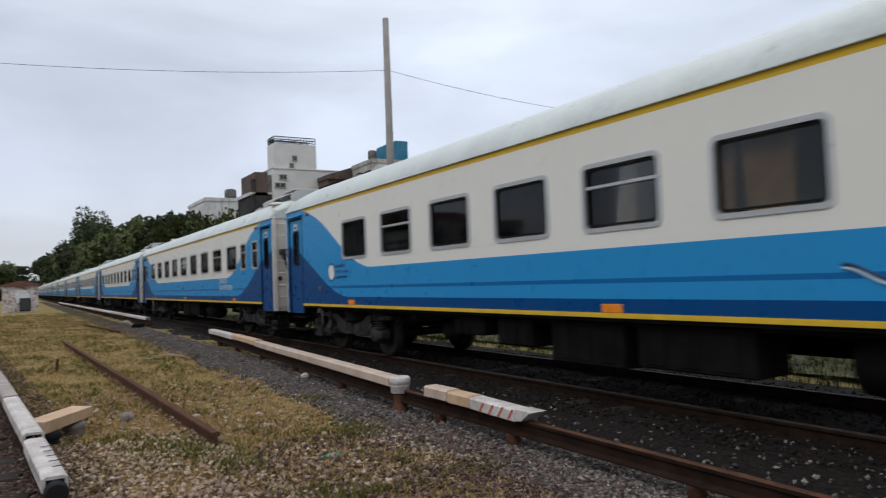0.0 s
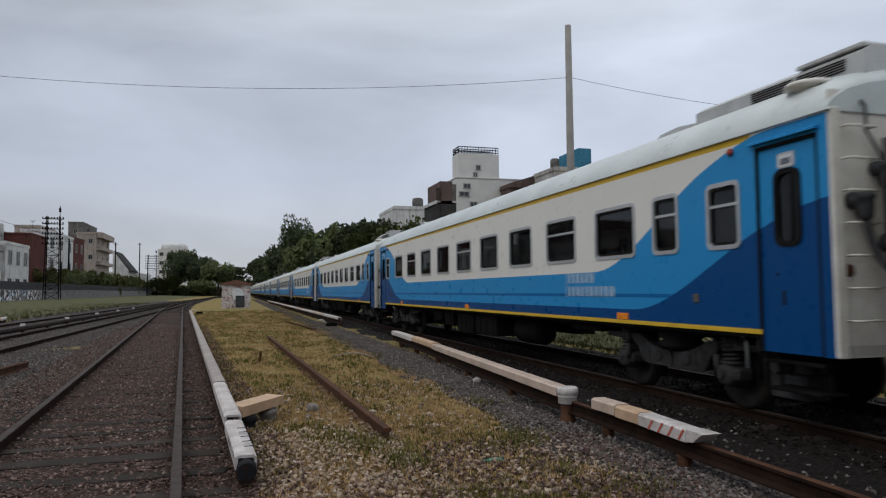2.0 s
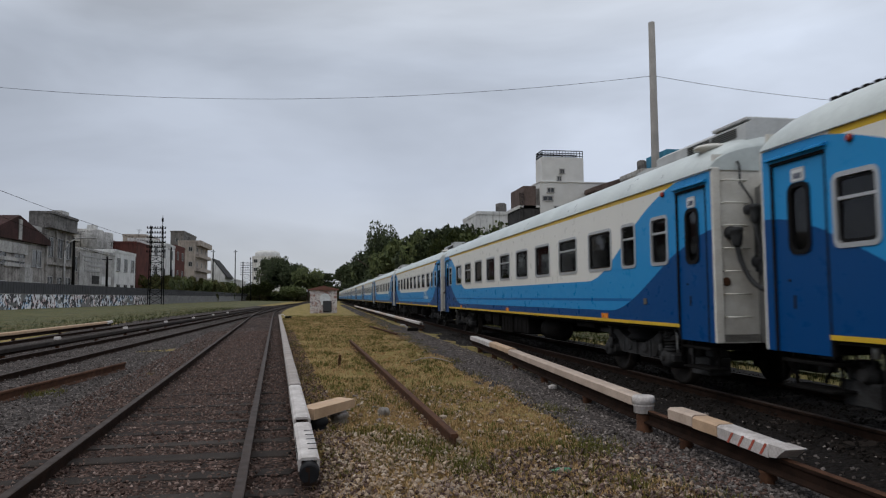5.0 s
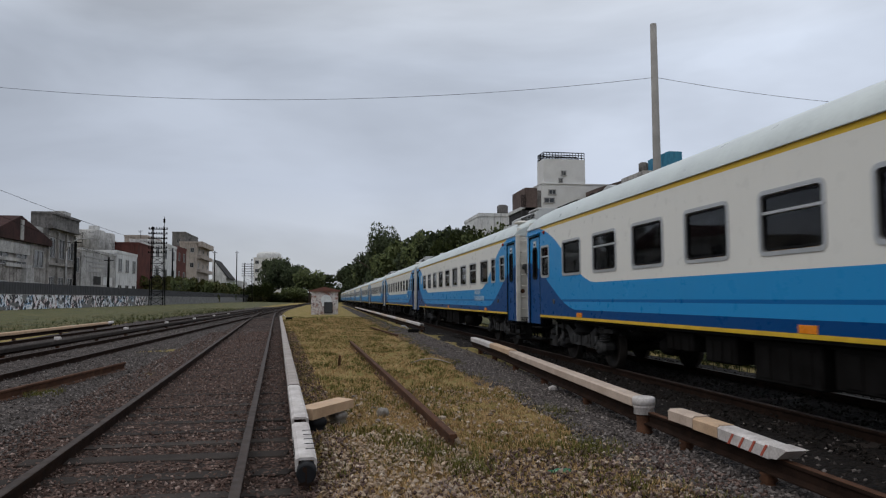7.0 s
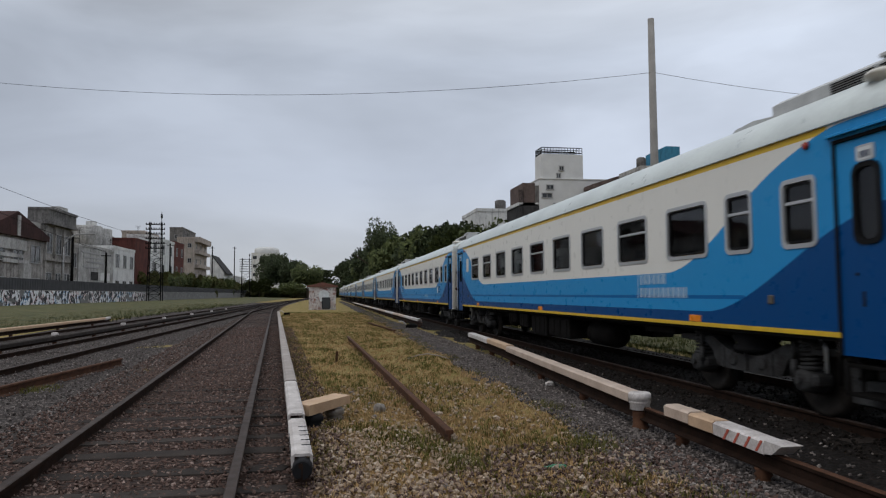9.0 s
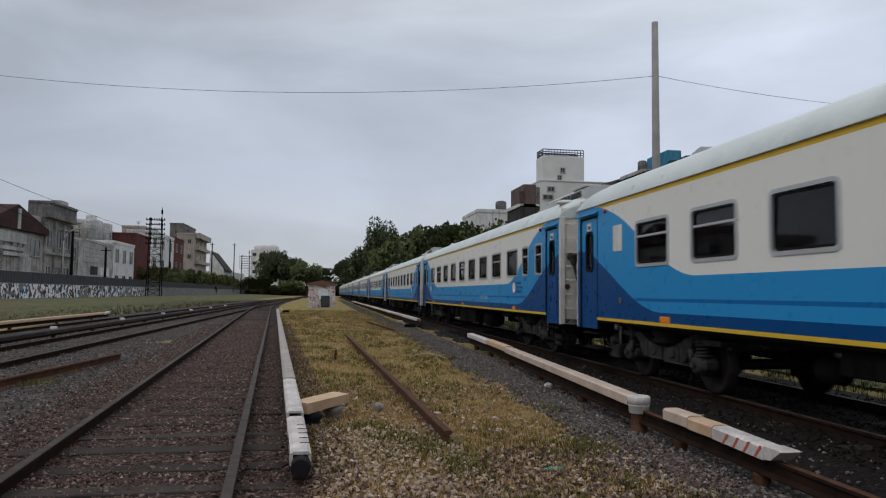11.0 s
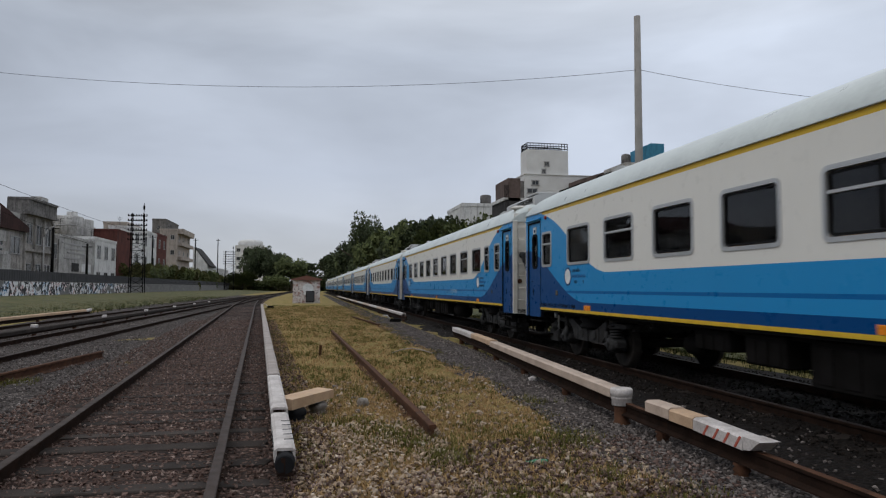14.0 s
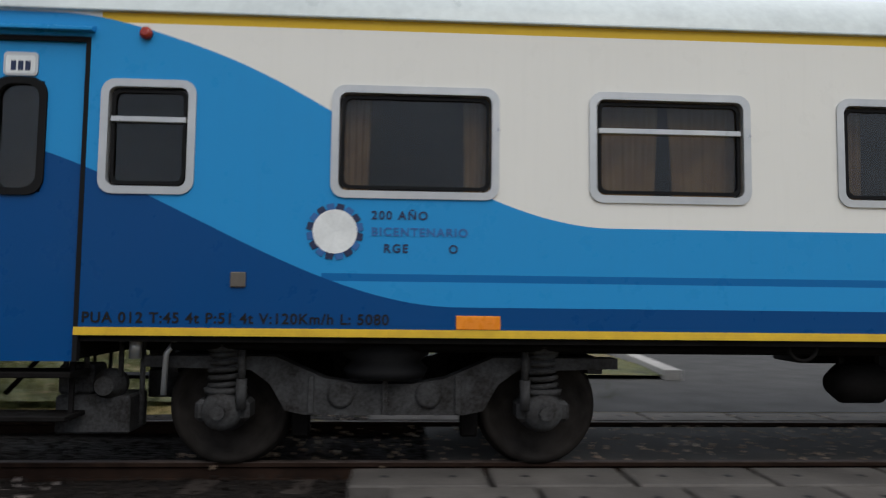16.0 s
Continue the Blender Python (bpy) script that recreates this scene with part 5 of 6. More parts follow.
SIDE3 = [(x_track1(y) + 1.43, y) for y in (4.0, 6.0, 10.0, 15.0, 20.0, 26.0, 32.0, 38.0, 44.0, 50.0, 60.0)]
s3 = third_rail("siding_third_rail", SIDE3, 0.10, 6.0, 58.0,
                [(6.15, 7.72, 0.33, M_COVERW, 0.03, "whitewashed cover board with black strokes"), (7.80, 8.6, 0.37, M_COVERW, 0.0, ""), (8.62, 10.8, 0.36, M_COVERW, 0.0, ""), (10.84, 14.0, 0.37, M_COVERG, 0.0, "dirty grey cover board"), (14.02, 20.0, 0.36, M_COVERG, 0.0, ""), (20.02, 30.0, 0.36, M_COVERG, 0.0, ""), (30.02, 56.0, 0.36, M_COVERG, 0.0, "")],
                [6.6, 9.0, 12.0, 15.0, 18.0, 22.0, 26.0, 31.0, 36.0, 42.0, 48.0, 54.0], "third rail under white and cream cover boards", 0.18)
for side in (-1, 1):
    for k in range(5):
        bm = bm_new()
        if side > 0:
            bx(bm, 0.0, 0.085, -0.012, 0.012, 0, 0.003)
        else:
            bx(bm, -0.003, 0.0, -0.010, 0.010, -0.075, 0.0)
        ob = part("black_stroke", bm, [M_BLACKPAINT], s3, "black painted stroke")
        yk = 6.35 + (0.22 if side > 0 else 0.17) * k
        ob.location = (along(SIDE3, yk) + (0.0 if side > 0 else -0.0905), yk, 0.331 if side > 0 else 0.305)
bm = bm_new()
lathe(bm, [(0.075, -0.16), (0.085, -0.13), (0.085, 0.02), (0.06, 0.04)], (along(SIDE3, 6.1), 6.16, 0.19), "Y", 14)
part("end_cap", bm, [M_BLACKPAINT], s3, "black end of the cover")

MID3 = [(-8.80, 8.0), (-8.85, 40.0), (-8.75, 60.0), (-8.75, 100.0)]
m3 = third_rail("middle_third_rail", MID3, 0.14, 8.0, 100.0, [(8.0 + 8.02 * i, 16.0 + 8.02 * i, 0.33, M_SLEEPER, 0.0, "dark weathered cover board") for i in range(11)], [9 + 4 * i for i in range(22)], "third rail under dark weathered cover boards")
for k in range(7):
    bm = bm_new()
    bx(bm, -0.09, 0.09, -0.10, 0.10, 0.0, 0.11, 0, 0.02)
    part("marker_cap", bm, [M_COVERW], m3, "white painted cap").location = (along(MID3, 17.0 + 8 * k), 17.0 + 8 * k, 0.33)
OUT3 = [(-12.05, 8.0), (-12.3, 43.0)]
third_rail("outer_third_rail", OUT3, 0.14, 8.0, 43.0, [(8.0, 20.0, 0.42, M_COVER, 0.0, "cream painted cover board"), (20.02, 32.0, 0.42, M_COVERP, 0.0, ""), (32.02, 42.0, 0.42, M_COVERP, 0.0, ""), (42.02, 43.0, 0.44, M_COVERW, 0.05, "white cover board end")], [10, 15, 20, 25, 30, 35, 40], "third rail under tan cover boards")


def motions():
    ts = [t for t, _ in TRAIN_Y]
    ys = [y for _, y in TRAIN_Y]
    for i, c in enumerate(COACHES):
        walk(c, [(t, pose(TRACK_X, y + PITCH * (i - 4), 0)) for t, y in TRAIN_Y])
    n = 256
    for i, sets in enumerate(WHEELSETS[:7]):
        for ws in sets:
            y0 = ws.location.y
            rows = []
            for k in range(n + 1):
                t = 16.0 * k / n
                turn = (ys[0] - float(np.interp(t, ts, ys))) / 0.4575
                rows.append((t, pose(0, y0, 0.6075, math.degrees(turn))))
            walk(ws, rows)


# ---- loose things between the tracks ----
def old_rails():
    for nm, pts, lab in (("rusty_rail", [(1.37, 7.55, -0.01), (1.23, 12.4, -0.01), (0.86, 25.6, -0.05)], "old rusty rail half sunk in dry grass"),
                         ("rusty_rail", [(3.0, 30.0, -0.07), (2.40, 38.6, -0.08)], "short rusty rail lying in the grass"),
                         ("rusty_rail", [(-5.55, 9.0, 0.0), (-5.23, 12.5, 0.0), (-4.71, 17.5, 0.0)], "loose rusty rail lying beside the track")):
        solid(nm, rail_bm(pts, 1.22), [M_RUST, M_RUST], lab, "rail", "old rails")


def small_clutter():
    bm = bm_new()
    prism(bm, [(-0.46, 0.0), (0.44, 0.0), (0.44, 0.11), (-0.45, 0.13)], "Y", -0.13, 0.13)
    solid("plank", bm, [M_COVERP], "bare wooden cover board lying askew on porcelain insulators", "plank", at=pose(0.0, 9.2, 0.19, 2, -2, 54))
    for x, y, dark in ((0.15, 9.38, False), (-0.12, 8.95, True)):
        bm = bm_new()
        lathe(bm, [(0.10, 0.0), (0.13, 0.03), (0.10, 0.06), (0.13, 0.09), (0.13, 0.14), (0.10, 0.17)], (0, 0, 0), "Z", 18)
        solid("insulator", bm, [M_BLACKPAINT if dark else M_PORCELAIN], "dark rail insulator under the plank" if dark else "grimy white rail insulator under the plank", "insulator", "loose insulators", pose(x, y, 0.0))
    bm = bm_new()
    lathe(bm, [(0.02, -0.08), (0.065, -0.07), (0.072, -0.03), (0.055, -0.015), (0.072, 0.01), (0.072, 0.04), (0.05, 0.06), (0.03, 0.08)], (0, 0, 0), "X", 18)
    solid("insulator", bm, [M_PORCELAIN], "fallen porcelain insulator lying in the grass", "insulator", "loose insulators", pose(0.79, 9.85, 0.055, 0, 12, 30))
    bm = bm_new()
    bx(bm, -0.03, 0.03, -0.02, 0.02, 0, 0.30, 0, 0.006)
    solid("stake", bm, [M_RUST], "short rusty stake standing in the grass", "stake", at=pose(0.30, 17.2, -0.02, 3, 4, 0))
    bm = bm_new()
    lathe(bm, [(0.03, 0.0), (0.034, 0.02), (0.033, 0.12), (0.014, 0.17), (0.014, 0.21)], (0, 0, 0), "Y", 14)
    m = Mat("green_bottle_plastic", 0.15)
    m.b.inputs["Base Color"].default_value, m.b.inputs["Transmission Weight"].default_value = (0.06, 0.30, 0.14, 1), 0.6
    solid("bottle", bm, [m.m], "crushed green plastic bottle lying on the stones", "bottle", at=pose(2.25, 6.3, 0.03, 0, 0, 70))
    bm = bm_new()
    sweep(bm, [(0, 0, 0.02), (0.25, 0.12, 0.10), (0.5, 0.16, 0.13), (0.8, 0.12, 0.08), (1.05, -0.05, 0.02)], 0.014, 6)
    solid("twig", bm, [M_COVERG], "dry bent twig lying in the grass", "twig", at=pose(2.1, 17.6, 0.0, 0, 0, -12))
    bm = bm_new()
    bmesh.ops.create_icosphere(bm, subdivisions=1, radius=0.10)
    for v in bm.verts:
        v.co = Vector((v.co.x, v.co.y * 0.8, v.co.z * 0.55 + 0.006 * math.sin(40 * v.co.x)))
    solid("rock", bm, [M_COVERW], "pale flat stone lying on the ballast beside the third rail", "rock", "loose rocks", pose(3.95, 11.9, 0.06, 0, 0, 25))
    rng = random.Random(4)
    for i in range(20):
        bm = bm_new()
        r = rng.uniform(0.03, 0.065)
        bmesh.ops.create_icosphere(bm, subdivisions=1, radius=r)
        for v in bm.verts:
            v.co += Vector((rng.uniform(-1, 1), rng.uniform(-1, 1), rng.uniform(-1, 1))) * r * 0.28
            v.co.z *= 0.6
        y = rng.uniform(5.2, 13)
        x = rng.uniform(0.0, 2.6)
        solid("rock", bm, [M_STONE_P if i % 3 else M_STONE_G], "pale broken stone lying in thin grass", "rock", "loose rocks", pose(x, y, 0.02, 0, 0, rng.uniform(0, 360)))


def switch_gear():
    """The point machine boxes and rods at the turnout."""
    for x, y, lab in ((4.1, 33.2, "dark lever frame at the end of the third rail"), (-3.0, 57.5, "grey point machine beside the turnout")):
        t = thing("point_machine", lab, "point machine", "track machines", pose(x, y, 0))
        bm = bm_new()
        bx(bm, -0.25, 0.25, -0.2, 0.2, 0.02, 0.2, 0, 0.03)
        part("housing", bm, [M_UNDER], t)
        bm = bm_new()
        sweep(bm, [(-0.2, 0, 0.15), (-0.40, 0, 0.34), (-0.60, 0, 0.34)], 0.035, 8)
        part("lever", bm, [M_COVERW], t)


old_rails()
small_clutter()
switch_gear()


# ---- the hut ----
def brick_mat():
    m = Mat("peeling_white_brick", 0.85)
    v = m.coords()
    c = m.ramp(m.noise(v, 2.2, 6, 0.7), [(0.38, (0.26, 0.12, 0.09)), (0.45, (0.48, 0.40, 0.38)), (0.55, (0.60, 0.56, 0.54))])
    c = m.mix(m.range(m.noise(v, 6.0, 3), 0.58, 0.62, 0, 0.8), c, (0.09, 0.07, 0.09))
    m.color(c)
    m.bump(m.noise(v, 30), 0.004, 0.5)
    return m.m


def hut():
    h = thing("signal_hut", "small whitewashed brick hut with faded paint scrawls and red roof", "hut", at=pose(-0.25, 77.5, 0))
    bm = bm_new()
    bx(bm, -1.45, 1.45, -1.1, 1.1, -0.05, 2.45)
    part("wall", bm, [brick_mat()], h)
    bm = bm_new()
    prism(bm, [(-1.65, 2.45), (-1.65, 2.58), (0, 2.98), (1.65, 2.58), (1.65, 2.45)], "Y", -1.3, 1.3)
    part("roof", bm, [worn("red_tile_roof", (0.20, 0.075, 0.05), (0.10, 0.05, 0.04), 0.85)], h, "low red roof")
    bm = bm_new()
    lathe(bm, [(0.58, -1.105), (0.58, -1.112)], (0.15, 0, 1.55), "Y", 20)
    bx(bm, -0.3, 0.75, -1.114, -1.105, 0.9, 1.5)
    part("paint_patch", bm, [M_LOGOW], h, "white paint patch")
    c = thing("relay_cabinet", "dark grey metal relay cabinet beside the hut", "cabinet", at=pose(0.15, 75.6, 0))
    bm = bm_new()
    bx(bm, -0.45, 0.45, -0.25, 0.25, 0.12, 1.32, 0, 0.03)
    part("body", bm, [M_UNDER], c)
    bm = bm_new()
    bx(bm, -0.4, 0.4, -0.268, -0.25, 0.2, 1.25, 0, 0.01)
    part("door", bm, [flat("dark_grey_paint", (0.035, 0.038, 0.045), 0.5)], c)
    bm = bm_new()
    bx(bm, -0.35, 0.35, -0.2, 0.2, -0.02, 0.12)
    part("plinth", bm, [M_CONCRETE], c)


hut()


# ---- the boundary wall, its painted scrawls and the fence on top ----
def graffiti_mat():
    m = Mat("painted_concrete_wall", 0.85)
    v = m.coords((1, 0.35, 1))
    warp = m.node("TexWave")
    warp.inputs["Scale"].default_value, warp.inputs["Distortion"].default_value, warp.inputs["Detail"].default_value, warp.inputs["Detail Scale"].default_value = 1.0, 9.0, 3.0, 1.8
    m.link(m.coords((1, 0.8, 0.7)), warp.inputs["Vector"])
    fill = m.ramp(m.noise(m.coords((1, 0.16, 0.2)), 1.3, 2), [(0.34, (0.50, 0.50, 0.52)), (0.44, (0.10, 0.30, 0.52)), (0.50, (0.62, 0.63, 0.66)), (0.57, (0.60, 0.36, 0.34)), (0.64, (0.66, 0.66, 0.66))])
    c = m.mix(m.range(warp.outputs["Fac"], 0.40, 0.46, 0.0, 1.0), (0.015, 0.015, 0.02), fill)
    c = m.mix(m.range(warp.outputs["Fac"], 0.78, 0.84, 0.0, 1.0), c, (0.75, 0.76, 0.78))
    base = m.ramp(m.noise(v, 1.4), [(0.3, (0.10, 0.10, 0.10)), (0.7, (0.20, 0.195, 0.19))])
    sep = m.node("SeparateXYZ")
    tc = m.node("TexCoord")
    m.link(tc.outputs["Object"], sep.inputs[0])
    along_y = m.range(sep.outputs["Y"], 150, 156, 1, 0)
    patch = m.math("MULTIPLY", m.range(m.noise(m.coords((1, 0.3, 0.8)), 0.7, 3), 0.36, 0.42, 0, 1), along_y)
    c = m.mix(m.math("MULTIPLY", patch, 0.92), base, c)
    m.color(c)
    return m.m


def wall_build():
    wl = thing("boundary_wall", "long concrete boundary wall with painted scrawls and sheet fence above", "wall", kind="structure")
    gm = graffiti_mat()
    y = 40.0
    while y < 420:
        n = 6.0
        bm = bm_new()
        bx(bm, -37.25, -37.0, y, y + n - 0.03, 0.1, 2.35)
        part("wall_bay", bm, [gm], wl)
        y += n
    ymax = y
    fm = worn("grey_sheet_fence", (0.075, 0.075, 0.08), (0.045, 0.045, 0.048), 0.7, 0, 1, 10, 0.004)
    y = 40.0
    while y < ymax:
        bm = bm_new()
        bx(bm, -37.2, -37.14, y, y + 2.96, 2.35, 3.85)
        for k in range(4):
            bx(bm, -37.14, -37.11, y + 0.1 + k * 0.74, y + 0.16 + k * 0.74, 2.35, 3.85)
        part("fence_sheet", bm, [fm], wl)
        y += 3.0
    bm = bm_new()
    bx(bm, -37.3, -36.95, 40, ymax, 2.36, 2.42)
    part("coping", bm, [M_CONCRETE], wl)


wall_build()


# ---- houses ----
def plaster(name, base, dark):
    """Old plaster: blotches, rain streaks that run down and patches fallen off."""
    m = Mat(name, 0.9)
    v = m.coords()
    c = m.ramp(m.math("ADD", m.math("MULTIPLY", m.noise(v, 0.45, 5), 0.6), m.math("MULTIPLY", m.noise(v, 3.0, 5), 0.4)), [(0.36, dark), (0.58, base)])
    streak = m.noise(m.coords((1.6, 1.6, 0.16)), 1.3, 6, 0.7)
    c = m.mix(m.range(streak, 0.50, 0.68, 0.0, 0.75), c, tuple(x * 0.55 for x in dark))
    patch = m.noise(v, 0.9, 3, 0.5)
    c = m.mix(m.range(patch, 0.66, 0.69, 0.0, 0.6), c, tuple(x * 0.7 for x in dark))
    m.color(c)
    m.bump(m.noise(v, 5.0), 0.01, 0.6)
    m.b.inputs["Specular IOR Level"].default_value = 0.1
    return m.m


P_GREY = plaster("stained_grey_plaster", (0.20, 0.19, 0.185), (0.07, 0.067, 0.065))
P_STAIN = plaster("mould_stained_plaster", (0.36, 0.34, 0.32), (0.11, 0.10, 0.094))
P_PALE = plaster("pale_dirty_plaster", (0.46, 0.45, 0.435), (0.23, 0.222, 0.215))
P_WHITE = plaster("white_plaster", (0.66, 0.66, 0.65), (0.48, 0.475, 0.47))
P_TOWER = worn("clean_white_render", (0.66, 0.66, 0.65), (0.54, 0.535, 0.53), 0.9, 0, 0.5, 6.0, 0.004)
P_RED = plaster("dull_red_plaster", (0.125, 0.046, 0.038), (0.07, 0.032, 0.028))
P_MAROON = plaster("dull_maroon_roof", (0.062, 0.032, 0.030), (0.030, 0.020, 0.019))
P_BEIGE = plaster("beige_plaster", (0.40, 0.35, 0.31), (0.27, 0.235, 0.21))
P_DARK = plaster("dark_shopfront", (0.06, 0.058, 0.058), (0.03, 0.03, 0.03))
P_BROWN = plaster("brown_roof_cladding", (0.14, 0.105, 0.095), (0.085, 0.065, 0.06))
M_PANEDARK = worn("dark_house_glass", (0.03, 0.034, 0.038), (0.018, 0.02, 0.022), 0.12, 0, 1, 8, 0.0005)
M_FRAMEG = flat("grey_window_frame", (0.34, 0.335, 0.33), 0.6)
M_BLUETANK = plaster("blue_water_tank", (0.06, 0.22, 0.34), (0.04, 0.15, 0.25))


def face_window(parent, face, u, z, w, h):
    """A framed window on the +x or -y face of a house."""
    x1, y0 = face[1], face[2]
    def put(bm, du, dz, a, b, sw, sh):
        if face[0] == "x":
            bx(bm, x1 + a, x1 + b, u + du - sw / 2, u + du + sw / 2, z + dz - sh / 2, z + dz + sh / 2)
        else:
            bx(bm, u + du - sw / 2, u + du + sw / 2, y0 - b, y0 - a, z + dz - sh / 2, z + dz + sh / 2)
    bm = bm_new()
    for du, dz, sw, sh in ((0, h / 2, w + 0.2, 0.12), (0, -h / 2, w + 0.3, 0.14), (-w / 2, 0, 0.12, h), (w / 2, 0, 0.12, h), (0, 0, 0.08, h)):
        put(bm, du, dz, -0.02, 0.12, sw, sh)
    win = part("window", bm, [M_FRAMEG], parent)
    bm = bm_new()
    put(bm, 0, 0, 0.0, 0.04, w - 0.1, h - 0.1)
    part("pane", bm, [M_PANEDARK], win)


def house(label, x0, x1, y0, y1, h, mat, rows, cols, side=0, name="house", parapet=0.6, wsize=(1.2, 1.5), z0=0.3):
    t = thing(name, label, "house" if name == "house" else "building", "street houses")
    bm = bm_new()
    bx(bm, x0, x1, y0, y1, z0, h)
    part("wall", bm, [mat], t)
    bm = bm_new()
    for a in ((x0 - 0.1, x1 + 0.12, y0 - 0.12, y0 + 0.2), (x0 - 0.1, x1 + 0.12, y1 - 0.2, y1 + 0.12), (x1 - 0.2, x1 + 0.12, y0 + 0.2, y1 - 0.2), (x0 - 0.1, x0 + 0.2, y0 + 0.2, y1 - 0.2)):
        bx(bm, *a, h, h + parapet)
    part("parapet", bm, [mat], t)
    for r in range(rows):
        z = z0 + (h - z0) * (r + 0.55) / rows
        for c in range(cols):
            face_window(t, ("x", x1, y0), y0 + (y1 - y0) * (c + 0.5) / cols, z, *wsize)
        for c in range(side):
            face_window(t, ("y", x1, y0), x0 + (x1 - x0) * (c + 0.5) / side, z, *wsize)
    return t


def balcony(t, x1, y0, y1, z, mat):
    bm = bm_new()
    bx(bm, x1, x1 + 1.3, y0, y1, z, z + 0.18)
    bx(bm, x1 + 1.18, x1 + 1.3, y0, y1, z + 0.18, z + 1.1)
    bx(bm, x1, x1 + 1.18, y0, y0 + 0.12, z + 0.18, z + 1.1)
    part("balcony", bm, [mat], t)


def tank(label, x, y, z, r, h, mat):
    t = thing("water_tank", label, "water tank", "roof tanks", pose(x, y, z))
    bm = bm_new()
    lathe(bm, [(r, 0), (r, h), (r * 0.7, h * 1.15), (r * 0.2, h * 1.2)], (0, 0, 0), "Z", 18)
    part("tank", bm, [mat], t)


def street():
    t = house("dark two-storey shop with painted sign boards and red gable", -58, -43.9, 88, 118.2, 10.2, P_STAIN, 2, 5, 2, wsize=(3.4, 2.6), parapet=0.3)
    bm = bm_new()
    prism(bm, [(97, 10.2), (107.5, 13.8), (119.0, 11.0), (119.0, 10.2)], "X", -58.3, -43.3)
    part("gable_roof", bm, [P_MAROON], t, "dull maroon gable roof")
    for ya, yb, z, h in ((101, 111.5, 8.3, 1.5), (100, 110.5, 7.2, 0.5), (104, 112.5, 6.4, 0.5), (92, 99, 8.0, 1.4)):
        bm = bm_new()
        bx(bm, -43.9, -43.6, ya, yb, z, z + h)
        part("sign_board", bm, [P_PALE], t, "weathered white sign board")
    for ya, yb, z0, z1 in ((109.5, 112.2, 0.3, 6.4), (107.2, 108.2, 10.3, 13.2)):
        bm = bm_new()
        bx(bm, -43.9, -43.2, ya, yb, z0, z1)
        part("pillar", bm, [P_PALE], t, "pale plastered pillar")
    t = house("old grey two-storey house with heavy cornice and stained walls", -47, -44, 118.4, 130.6, 13.0, P_STAIN, 2, 3, 1, parapet=0.3, wsize=(2.8, 3.2))
    bm = bm_new()
    bx(bm, -46.4, -43.3, 118.4, 130.8, 13.3, 15.7)
    bx(bm, -46.2, -43.0, 118.2, 131.0, 13.1, 13.5)
    bx(bm, -46.3, -43.1, 118.3, 130.9, 15.4, 15.75)
    part("attic_block", bm, [P_GREY], t, "grey attic block with heavy mouldings")
    bm = bm_new()
    bx(bm, -47.0, -44.4, 114.5, 118.3, 10.3, 13.1)
    part("side_wing", bm, [P_PALE], t, "pale plastered wing")
    for k in range(4):
        bm = bm_new()
        bx(bm, -44.0, -43.65, 118.6 + k * 3.85, 119.1 + k * 3.85, 0.3, 12.9)
        part("pilaster", bm, [P_STAIN], t)
    bm = bm_new()
    bx(bm, -44.0, -43.5, 118.4, 130.6, 7.3, 7.7)
    part("cornice", bm, [P_STAIN], t)
    bm = bm_new()
    bx(bm, -46.2, -44.6, 127, 130.4, 15.7, 16.9)
    part("roof_room", bm, [P_PALE], t)
    house("narrow stained annex with dark windows", -58, -44.1, 130.9, 134.3, 10.2, P_STAIN, 2, 1, 0, wsize=(1.8, 2.6))
    t = house("low pale workshop with faded wall sign", -48, -44, 134.5, 155.3, 10.7, P_PALE, 1, 0, 2, wsize=(1.4, 1.8), parapet=0.5)
    for ya, yb, z in ((136, 153, 9.6), (137, 149, 8.7), (139, 152, 7.9), (137, 146, 6.9)):
        bm = bm_new()
        bx(bm, -44, -43.93, ya, yb, z, z + 0.3)
        part("faded_sign", bm, [M_FRAMEG], t, "faded painted sign line")
    for ya, yb in ((141.5, 145.5), (147.0, 149.5), (150.5, 153.0)):
        bm = bm_new()
        bx(bm, -44, -43.92, ya, yb, 4.6, 6.2)
        part("wall_panel", bm, [P_DARK if ya < 146 else P_WHITE], t, "painted panel on the wall")
    house("pale two-storey house with tall shuttered windows", -48, -44, 155.6, 171.8, 11.6, P_WHITE, 2, 3, 1, wsize=(2.4, 2.8))
    t = thing("roof_tank_house", "stained white twin concrete water tank on pillars", "water tank", "roof tanks")
    for yc in (161.5, 168.5):
        bm = bm_new()
        lathe(bm, [(3.0, 12.0), (3.0, 12.9), (3.3, 13.0), (3.3, 16.6), (3.1, 16.8), (0.4, 17.0)], (-51.5, yc, 0), "Z", 18)
        part("tank", bm, [P_PALE], t)
    bm = bm_new()
    bx(bm, -52.4, -50.6, 164.2, 165.8, 12.0, 18.2)
    part("stair_shaft", bm, [P_WHITE], t)
    bm = bm_new()
    bx(bm, -55, -48, 158, 172, 0.3, 12.0)
    part("base", bm, [P_PALE], t)
    house("dull red two-storey house with flat roof", -60, -44, 172.4, 186.2, 14.8, P_RED, 2, 0, 0, parapet=0.4)
    house("beige flat-roofed block behind the red house", -56, -50, 205, 222, 19.2, P_BEIGE, 3, 0, 1)
    t = house("white three-storey house with dark windows", -49.7, -44, 186.6, 214.6, 16.6, P_WHITE, 3, 3, 1, wsize=(3.0, 2.6))
    house("red brick narrow house", -49.7, -44, 214.9, 229.0, 17.0, P_RED, 3, 2, 0, wsize=(1.8, 2.4))
